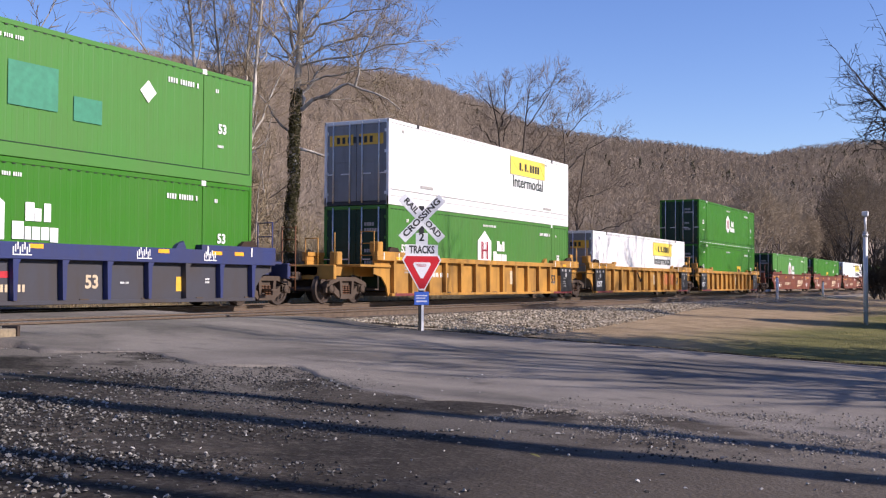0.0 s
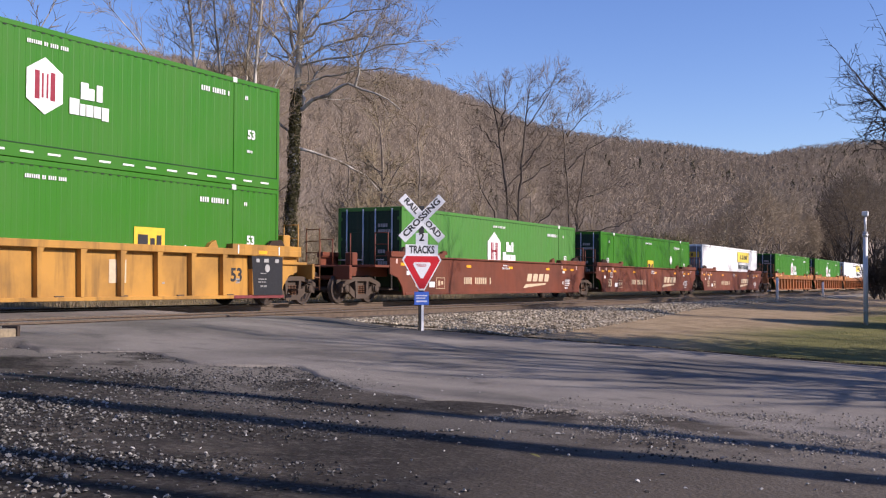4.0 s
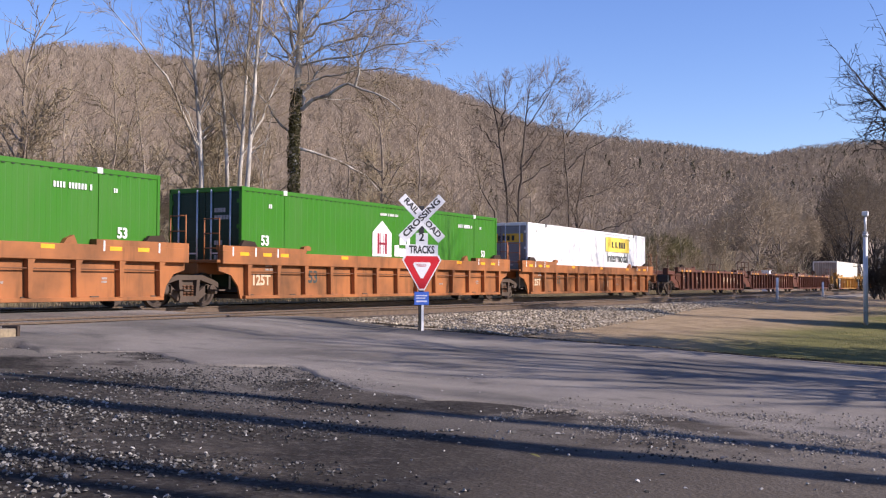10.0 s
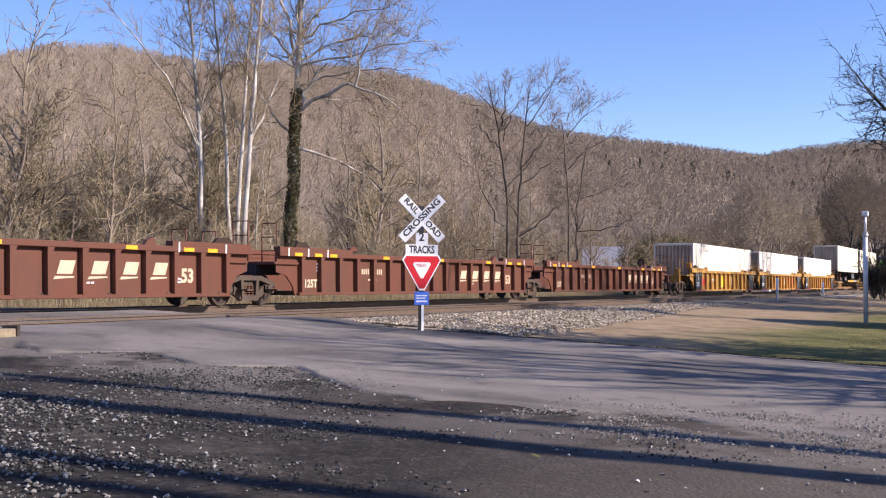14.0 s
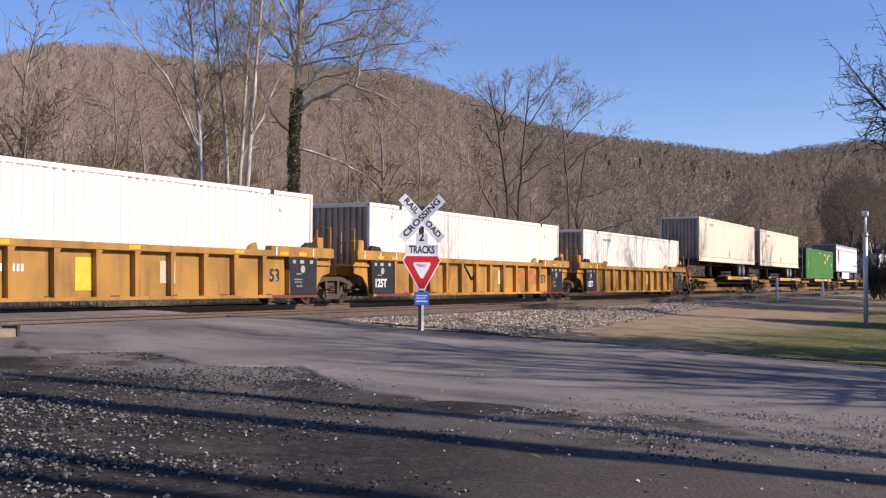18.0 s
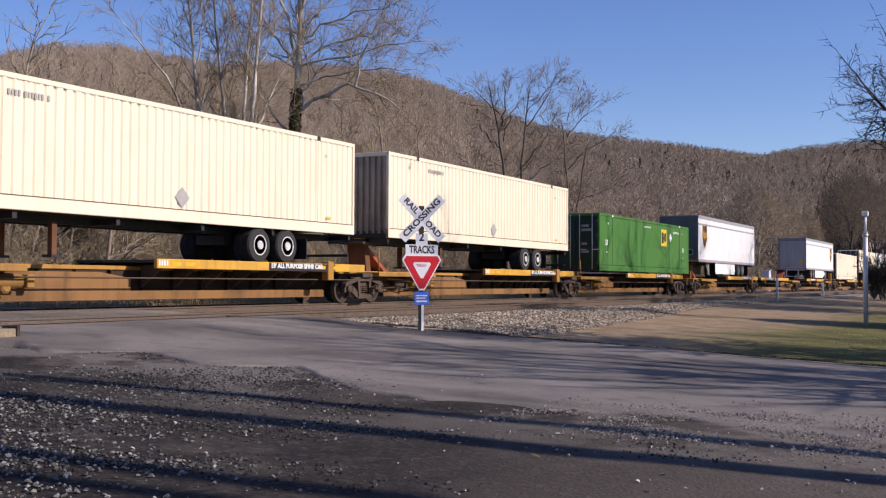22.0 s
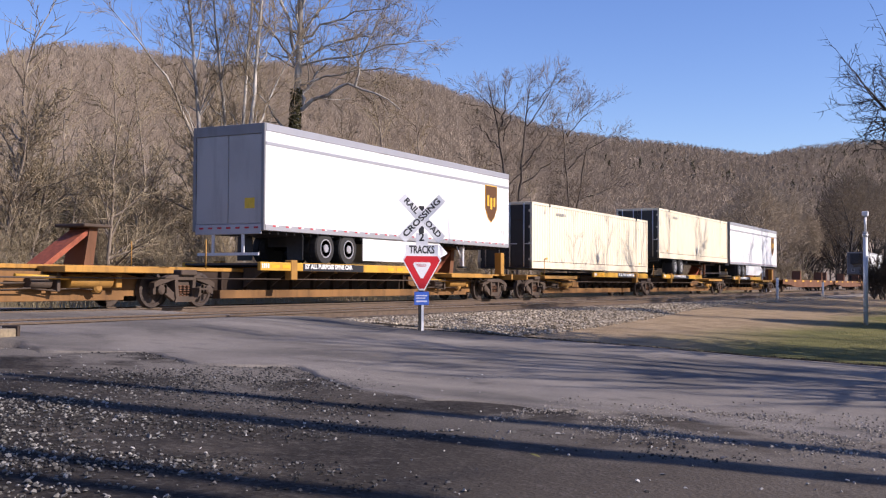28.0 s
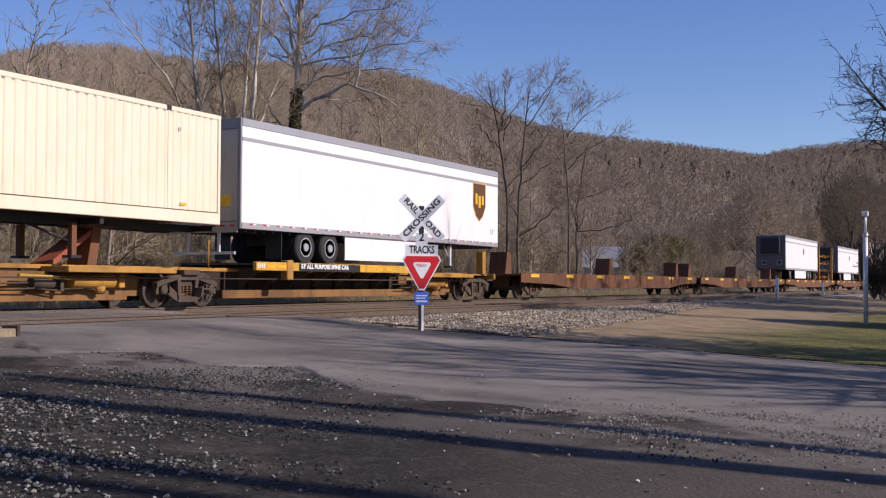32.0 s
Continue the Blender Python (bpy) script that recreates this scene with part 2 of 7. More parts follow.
def bark(name, dark, light, scale=3.0, patch=0.5):
    m, nt, bsdf, co = start(name)
    a = noise_tex(nt, co, scale, 6, 0.65, (1, 1, 0.35))
    b = noise_tex(nt, co, scale * 9, 4, 0.6, (1, 1, 0.2))
    c = ramp(nt, a, [(patch - 0.12, dark), (patch + 0.12, light)]).outputs[0]
    c = mix(nt, math_node(nt, "MULTIPLY", b, 0.5), c, dark)
    nt.links.new(c, bsdf.inputs["Base Color"])
    bsdf.inputs["Roughness"].default_value = 0.9
    bump(nt, bsdf, b, 0.5, 0.02)
    return m


BARK = bark("grey_brown_bark", (0.164, 0.127, 0.096), (0.419, 0.346, 0.264))
BARK_SYC = bark("flaking_sycamore_bark", (0.12, 0.095, 0.07), (0.72, 0.67, 0.59), 0.9, 0.50)
BARK_MID = bark("brown_bark", (0.055, 0.043, 0.034), (0.15, 0.12, 0.093))
BARK_DARK = bark("dark_bark", (0.03, 0.025, 0.022), (0.085, 0.068, 0.055))
BARK_PALE = bark("pale_grey_bark", (0.16, 0.13, 0.10), (0.70, 0.65, 0.57), 1.6, 0.47)


def twig(name, a, b, c, soft_normal=0.0, patch=0.06, blotch=0.35, tall=1.0, deep=None):
    """Twigs and far woods, each piece a little different."""
    m, nt, bsdf, co = start(name)
    g = nt.nodes.new("ShaderNodeNewGeometry")
    r = ramp(nt, g.outputs["Random Per Island"], [(0.0, a), (0.55, b), (1.0, c)]).outputs[0]
    n = ramp(nt, noise_tex(nt, co, patch, 3, 0.55, (1, 1, tall)), [(0.36, (0, 0, 0)), (0.64, (1, 1, 1))]).outputs[0]
    r = mix(nt, math_node(nt, "MULTIPLY", n, blotch), r, deep or a)
    nt.links.new(r, bsdf.inputs["Base Color"])
    bsdf.inputs["Roughness"].default_value = 0.95
    bsdf.inputs["Specular IOR Level"].default_value = 0.15
    if soft_normal:
        # normals lean to the sunny side, so twigs look brighter and evenly lit
        lean = nt.nodes.new("ShaderNodeVectorMath")
        lean.operation = "ADD"
        lean.inputs[1].default_value = (0.0, -0.9 * soft_normal, 0.7 * soft_normal)
        nt.links.new(g.outputs["Normal"], lean.inputs[0])
        unit = nt.nodes.new("ShaderNodeVectorMath")
        unit.operation = "NORMALIZE"
        nt.links.new(lean.outputs[0], unit.inputs[0])
        nt.links.new(unit.outputs[0], bsdf.inputs["Normal"])
    glow = nt.nodes.new("ShaderNodeBsdfTranslucent")
    nt.links.new(r, glow.inputs["Color"])
    both = nt.nodes.new("ShaderNodeMixShader")
    both.inputs[0].default_value = 0.45
    nt.links.new(bsdf.outputs[0], both.inputs[1])
    nt.links.new(glow.outputs[0], both.inputs[2])
    nt.links.new(both.outputs[0], nt.nodes["Material Output"].inputs["Surface"])
    return m


TWIG = twig("bare_twigs", (0.207, 0.160, 0.103), (0.355, 0.281, 0.185), (0.532, 0.436, 0.304), 0.7, 0.35)
TWIG_DARK = twig("dark_bare_twigs", (0.035, 0.028, 0.024), (0.06, 0.048, 0.04), (0.09, 0.07, 0.055))
TWIG_MID = twig("brown_twigs", (0.15, 0.118, 0.09), (0.26, 0.208, 0.16), (0.40, 0.33, 0.26), 0.5)
BRUSH = twig("thicket_twigs", (0.230, 0.184, 0.114), (0.398, 0.321, 0.214), (0.581, 0.489, 0.337), 0.7, 0.35)
WOODS = twig("hillside_woods", (0.37, 0.30, 0.232), (0.41, 0.335, 0.26), (0.46, 0.378, 0.295), 3.0, 0.11, 0.8, 0.3, (0.20, 0.158, 0.12))
CROWN = twig("fine_tan_crown_twigs", (0.26, 0.205, 0.15), (0.35, 0.285, 0.21), (0.43, 0.355, 0.265), 1.4, 0.3, 0.35)
NEEDLES = twig("evergreen_needles", (0.06, 0.058, 0.036), (0.085, 0.08, 0.05), (0.12, 0.11, 0.075))
IVY = twig("ivy_leaves", (0.045, 0.042, 0.02), (0.085, 0.078, 0.036), (0.14, 0.122, 0.06))
MOSSY = twig("moss_tinged_twigs", (0.095, 0.081, 0.05), (0.165, 0.14, 0.088), (0.25, 0.21, 0.138), 0.35, 0.3)
BEND_TWIG = twig("brown_twigs_at_the_bend", (0.12, 0.093, 0.066), (0.19, 0.15, 0.108), (0.27, 0.217, 0.158), 0.35, 0.25, 0.5)
OLIVE = twig("olive_budding_twigs", (0.09, 0.078, 0.035), (0.17, 0.145, 0.07), (0.26, 0.215, 0.11), 0.6)
DRY_GRASS = twig("dry_grass_blades", (0.22, 0.17, 0.09), (0.36, 0.29, 0.16), (0.5, 0.43, 0.27))
GREEN_GRASS = twig("short_winter_grass", (0.09, 0.095, 0.03), (0.16, 0.145, 0.055), (0.27, 0.22, 0.1))


def stones(name, a, b, c):
    m, nt, bsdf, co = start(name)
    g = nt.nodes.new("ShaderNodeNewGeometry")
    r = ramp(nt, g.outputs["Random Per Island"], [(0.0, a), (0.6, b), (1.0, c)]).outputs[0]
    n = noise_tex(nt, co, 30, 4)
    r = mix(nt, math_node(nt, "MULTIPLY", n, 0.4), r, a)
    nt.links.new(r, bsdf.inputs["Base Color"])
    bsdf.inputs["Roughness"].default_value = 0.9
    bsdf.inputs["Specular IOR Level"].default_value = 0.15
    return m


BALLAST = stones("ballast_stone", (0.12, 0.095, 0.066), (0.36, 0.297, 0.215), (0.64, 0.56, 0.44))
COARSE = stones("coarse_gravel_stone", (0.075, 0.07, 0.062), (0.18, 0.17, 0.152), (0.40, 0.38, 0.345))
GRAVEL = stones("loose_gravel_stone", (0.0248, 0.02356, 0.02294), (0.0682, 0.0651, 0.062), (0.2232, 0.2139, 0.2015))
EDGE_STONE = stones("road_edge_stone", (0.15, 0.132, 0.112), (0.25, 0.222, 0.19), (0.42, 0.38, 0.33))
CLODS = stones("dark_clods", (0.02, 0.016, 0.012), (0.045, 0.035, 0.025), (0.08, 0.062, 0.044))
PALE_STONE = stones("pale_chip_stone", (0.2625, 0.2475, 0.225), (0.375, 0.36, 0.3375), (0.495, 0.48, 0.45))


def road_material():
    m, nt, bsdf, co = start("worn_asphalt")
    big = noise_tex(nt, co, 0.28, 6, 0.6)
    mid = noise_tex(nt, co, 1.6, 6, 0.65)
    worn = noise_tex(nt, co, 0.8, 5, 0.6, (1.0, 0.25, 1))
    fine = noise_tex(nt, co, 70, 3, 0.7)
    c = ramp(nt, big, [(0.38, (0.115, 0.102, 0.090)), (0.62, (0.265, 0.234, 0.203))]).outputs[0]
    c = mix(nt, ramp(nt, mid, [(0.55, (0, 0, 0)), (0.72, (0.7, 0.7, 0.7))]).outputs[0], c, (0.070, 0.063, 0.057))
    c = mix(nt, ramp(nt, worn, [(0.5, (0, 0, 0)), (0.72, (0.6, 0.6, 0.6))]).outputs[0], c, (0.36, 0.318, 0.268))
    c = mix(nt, ramp(nt, fine, [(0.35, (0.55, 0.55, 0.55)), (0.6, (0, 0, 0))]).outputs[0], c, (0.06, 0.058, 0.056))
    nt.links.new(c, bsdf.inputs["Base Color"])
    bsdf.inputs["Roughness"].default_value = 0.9
    bsdf.inputs["Specular IOR Level"].default_value = 0.12
    h = math_node(nt, "MULTIPLY_ADD", mid, 0.6)
    nt.links.new(fine, h.node.inputs[2])
    bump(nt, bsdf, h, 0.5, 0.015)
    return m


def lot_material():
    """The rough lot: broken dark asphalt under scattered gravel and dust."""
    m, nt, bsdf, co = start("gravelly_lot")
    big = noise_tex(nt, co, 0.22, 6, 0.62)
    mid = noise_tex(nt, co, 0.9, 7, 0.7)
    v = nt.nodes.new("ShaderNodeTexVoronoi")
    v.inputs["Scale"].default_value = 26
    nt.links.new(co, v.inputs["Vector"])
    fine = noise_tex(nt, co, 55, 4, 0.75)
    c = ramp(nt, mid, [(0.36, (0.012, 0.010, 0.0086)), (0.52, (0.034, 0.0283, 0.0235)), (0.70, (0.095, 0.079, 0.063))]).outputs[0]
    c = mix(nt, ramp(nt, big, [(0.45, (0, 0, 0)), (0.72, (0.6, 0.6, 0.6))]).outputs[0], c, (0.06, 0.051, 0.042))
    sep = nt.nodes.new("ShaderNodeSeparateXYZ")
    nt.links.new(co, sep.inputs[0])
    lane = math_node(nt, "MULTIPLY_ADD", mid, 4.0)
    nt.links.new(sep.outputs["Y"], lane.node.inputs[2])
    dusty = ramp(nt, math_node(nt, "MULTIPLY", lane, 0.1), [(0.38, (0.85, 0.85, 0.85)), (0.62, (0, 0, 0))]).outputs[0]
    c = mix(nt, dusty, c, (0.112, 0.093, 0.074))
    apron = ramp(nt, math_node(nt, "MULTIPLY", sep.outputs["X"], 0.05), [(0.37, (0, 0, 0)), (0.53, (1, 1, 1))]).outputs[0]
    blotch = ramp(nt, noise_tex(nt, co, 0.55, 6, 0.65), [(0.47, (0, 0, 0)), (0.56, (0.9, 0.9, 0.9))]).outputs[0]
    c = mix(nt, math_node(nt, "MULTIPLY", apron, blotch), c, (0.21, 0.186, 0.160))
    cell = ramp(nt, v.outputs["Color"], [(0.55, (0, 0, 0)), (0.9, (0.75, 0.75, 0.75))]).outputs[0]
    c = mix(nt, math_node(nt, "MULTIPLY", cell, mid), c, (0.14, 0.124, 0.108))
    c = mix(nt, ramp(nt, fine, [(0.35, (0.6, 0.6, 0.6)), (0.58, (0, 0, 0))]).outputs[0], c, (0.03, 0.028, 0.027))
    nt.links.new(c, bsdf.inputs["Base Color"])
    bsdf.inputs["Roughness"].default_value = 0.95
    bsdf.inputs["Specular IOR Level"].default_value = 0.1
    h = math_node(nt, "MULTIPLY_ADD", v.outputs["Distance"], 1.5)
    nt.links.new(fine, h.node.inputs[2])
    bump(nt, bsdf, h, 0.4, 0.012)
    return m


def ground_material():
    """Winter turf: tan near the ballast, green further towards the houses, leaf litter under the woods."""
    m, nt, bsdf, co = start("winter_ground")
    sep = nt.nodes.new("ShaderNodeSeparateXYZ")
    nt.links.new(co, sep.inputs[0])
    wob = noise_tex(nt, co, 0.25, 5, 0.6)
    mid = noise_tex(nt, co, 1.3, 6, 0.65)
    fine = noise_tex(nt, co, 30, 4, 0.7)
    tan = ramp(nt, mid, [(0.3, (0.24, 0.17, 0.10)), (0.7, (0.45, 0.335, 0.205))]).outputs[0]
    green = ramp(nt, mid, [(0.3, (0.09, 0.097, 0.032)), (0.7, (0.23, 0.21, 0.075))]).outputs[0]
    litter = ramp(nt, mid, [(0.3, (0.25, 0.195, 0.14)), (0.7, (0.42, 0.34, 0.26))]).outputs[0]
    # green where y is small (away from the track)
    g = math_node(nt, "MULTIPLY_ADD", wob, 5.0)
    nt.links.new(sep.outputs["Y"], g.node.inputs[2])
    is_green = ramp(nt, math_node(nt, "MULTIPLY", g, 0.1), [(0.74, (1, 1, 1)), (1.0, (0, 0, 0))]).outputs[0]
    c = mix(nt, is_green, tan, green)
    far = ramp(nt, math_node(nt, "MULTIPLY", sep.outputs["Y"], 0.01), [(0.28, (0, 0, 0)), (0.34, (1, 1, 1))]).outputs[0]
    c = mix(nt, far, c, litter)
    c = mix(nt, ramp(nt, fine, [(0.35, (0.5, 0.5, 0.5)), (0.6, (0, 0, 0))]).outputs[0], c, (0.07, 0.055, 0.035))
    nt.links.new(c, bsdf.inputs["Base Color"])
    bsdf.inputs["Roughness"].default_value = 0.95
    bsdf.inputs["Specular IOR Level"].default_value = 0.1
    bump(nt, bsdf, fine, 0.6, 0.03)
    return m


ROAD, LOT, GROUND = road_material(), lot_material(), ground_material()
# ---- ground, hills, road and track ----
def smooth(a, b, v):
    t = min(1, max(0, (v - a) / (b - a)))
    return t * t * (3 - 2 * t)


def table(rows, v):
    for (a, p), (b, q) in zip(rows, rows[1:]):
        if v <= b:
            return p + (q - p) * max(0, (v - a)) / (b - a)
    return rows[-1][1]


# ridge of the wooded hill: bearing from +Y towards +X (degrees), distance (m), height (m)
RIDGE_DIST = [(-180, 1500), (0, 800), (40, 850), (62, 1150), (84, 1700), (110, 2000), (180, 1500)]
RIDGE_HIGH = [(-180, 60), (-20, 120), (20, 140), (39, 152), (42, 172), (45, 183), (50, 184), (53, 196), (56, 202), (59, 205), (61, 200), (64, 190), (66, 177), (68, 173), (74, 174), (78, 169), (80, 184), (82, 193), (84, 199), (110, 230), (180, 60)]


def hill(x, y):
    r = math.hypot(x, y)
    if r < 60:
        return 0.0
    b = math.degrees(math.atan2(x, y))
    d = table(RIDGE_DIST, b)
    h = table(RIDGE_HIGH, b) - 14
    t = smooth(0.16, 1.0, r / d)
    z = h * (0.25 * t + 0.75 * t * t)
    z += 0.07 * h * t * (1 - t) * 4 * noise.noise(Vector((x * 0.004, y * 0.004, 1.5)))
    if r > d:
        z = h - (r - d) * 0.12
    return max(z, -20) * smooth(60, 120, r)


def ground_z(x, y):
    z = -0.87 + 0.0464 * max(0, min(y, 12.5))
    if y > 12.5:
        z += (-0.42 - z) * smooth(12.5, 14, y)
    if y > 23.5:
        z += 0.32 * smooth(23.5, 27, y)
    z += 0.05 * noise.noise(Vector((x * 0.25, y * 0.25, 0))) * smooth(20, 26, x) if y < 12 else 0.0
    if y > 27:
        z += 0.6 * noise.noise(Vector((x * 0.05, y * 0.05, 3))) * smooth(27, 45, y)
    return z + hill(x, y)


def ground_sheet():
    radii = [0.0] + [1.2 * 1.062 ** i for i in range(127)]
    steps = 300
    verts, faces = [(0, 0, ground_z(0, 0))], []
    for r in radii[1:]:
        for i in range(steps):
            a = 2 * math.pi * i / steps
            x, y = r * math.sin(a), r * math.cos(a)
            verts.append((x, y, ground_z(x, y)))
    for i in range(steps):
        faces.append((0, 1 + (i + 1) % steps, 1 + i))
    for k in range(len(radii) - 2):
        a, b = 1 + k * steps, 1 + (k + 1) * steps
        for i in range(steps):
            j = (i + 1) % steps
            faces.append((a + i, a + j, b + j, b + i))
    ob = new("ground", pydata("ground", verts, faces, GROUND, True))
    return tagged(ob, "tan and green winter turf rising to a wooded hill", "ground", kind="structure")


ground_sheet()


def road_z(y):
    z = -0.84 + 0.0464 * max(0, min(y, 11))
    z += (-0.10 - z) * smooth(11, 14.2, y)
    z += 0.07 * smooth(16.8, 19.2, y)
    return z - 0.45 * smooth(23.5, 30, y)


def sheet(name, label, x_edges, ys, zfun, material, nx=40, category="road"):
    verts, faces = [], []
    for y in ys:
        x0, x1 = x_edges(y)
        for i in range(nx + 1):
            x = x0 + (x1 - x0) * i / nx
            edge = min(i, nx - i)
            verts.append((x, y, zfun(x, y) - (0.25 if edge == 0 else 0)))
    for k in range(len(ys) - 1):
        for i in range(nx):
            a = k * (nx + 1) + i
            faces.append((a, a + 1, a + nx + 2, a + nx + 1))
    ob = new(name, pydata(name, verts, faces, material, True))
    return tagged(ob, label, category, kind="structure")


def wob(v, s):
    return noise.noise(Vector((v * 0.35, s, 0.3))) + 0.5 * noise.noise(Vector((v * 1.3, s, 2.3))) + 0.25 * noise.noise(Vector((v * 4.1, s, 5.3)))


# ragged edge of the asphalt towards the lot: y, x
ROAD_EDGE = [(-80, 12), (-4, 11.2), (1.2, 10.7), (3.6, 10.5), (4.8, 10.4), (5.6, 10.05), (6.9, 10.3), (8.0, 11.2), (8.6, 11.5), (9.0, 11.0), (9.4, 10.7), (10.0, 11.1), (10.9, 11.5), (11.8, 10.4), (14, 10.9), (80, 11.2)]
ROAD_YS = [-70 + 2 * i for i in range(33)] + [-4 + 0.2 * i for i in range(160)] + [28.2 + i for i in range(30)]
sheet("road", "worn grey asphalt road over the level crossing", lambda y: (table(ROAD_EDGE, y) + 0.22 * wob(y * 2, 1) + 0.18 * wob(y * 6, 2), 20.15 + 0.16 * wob(y, 7)), ROAD_YS,
      lambda x, y: road_z(y) + 0.02 * noise.noise(Vector((x * 0.6, y * 0.4, 1))), ROAD, 60)
sheet("gravel_lot", "dark broken asphalt lot with scattered gravel", lambda y: (-26 + wob(y, 3), 14.6 + 0.2 * wob(y, 4)), [-26 + 0.5 * i for i in range(79)],
      lambda x, y: ground_z(x, y) + 0.012 + 0.02 * noise.noise(Vector((x * 0.8, y * 0.8, 4))), LOT, 80, "lot")


# ballast bed with two tracks
def ballast_z(x, y):
    top = -0.24 if y < 17.8 else -0.19
    foot = 9.2 + 2.9 * smooth(20, 52, x)
    if y < 13.6:
        z = top + (ground_z(x, foot) - 0.06 - top) * min(1, (13.6 - y) / (13.6 - foot)) ** 0.9
    elif y > 22.6:
        z = -0.19 - (y - 22.6) * 0.35
    else:
        z = top
    if x > 19.9 and foot < y < 14:
        z = max(z, ground_z(x, y) + 0.06 * smooth(foot, foot + 0.9, y))
    return z


def ballast_bed():
    xs = [-160 + 4 * i for i in range(42)] + [7.2 + 0.6 * i for i in range(110)] + [74 + 3 * i for i in range(150)]
    verts, faces = [], []
    n = 26
    for x in xs:
        foot = 9.2 + 2.9 * smooth(20, 52, x) if x > 19.9 else 12.6
        for i in range(n + 1):
            y = foot + (24.0 - foot) * i / n
            verts.append((x, y, ballast_z(x, y) + 0.03 * noise.noise(Vector((x * 2, y * 2, 0)))))
    for k in range(len(xs) - 1):
        for i in range(n):
            a = k * (n + 1) + i
            faces.append((a, a + n + 1, a + n + 2, a + 1))
    ob = new("ballast_bed", pydata("ballast_bed", verts, faces, plain("ballast_fines", (0.27, 0.218, 0.155), 0.95, 0, 0.5, 25), True))
    return tagged(ob, "grey crushed stone ballast under the tracks", "ballast", kind="structure")


ballast_bed()


def stone_mesh(rng, spots, material, name):
    """Loose angular stones: squashed octahedra with cut corners, one joined mesh."""
    verts, faces = [], []
    for x, y, z, s in spots:
        b = len(verts)
        e = Euler((rng.uniform(-0.5, 0.5), rng.uniform(-0.5, 0.5), rng.uniform(0, 6.3))).to_matrix()
        sx, sy, sz = s * rng.uniform(0.7, 1.3), s * rng.uniform(0.6, 1.1), s * rng.uniform(0.4, 0.8)
        for p in ((1, 0.2, 0.1), (-0.9, -0.1, 0.2), (0.1, 1, -0.1), (-0.2, -1, 0), (0.3, 0.3, 1), (-0.4, -0.2, 0.9), (0, 0, -0.8)):
            q = e @ Vector((p[0] * sx, p[1] * sy, p[2] * sz))
            verts.append((x + q.x, y + q.y, z + q.z))
        for f in ((0, 2, 4), (2, 5, 4), (2, 1, 5), (1, 3, 5), (3, 4, 5), (3, 0, 4), (0, 6, 2), (2, 6, 1), (1, 6, 3), (3, 6, 0)):
            faces.append(tuple(b + i for i in f))
    return pydata(name, verts, faces, material)


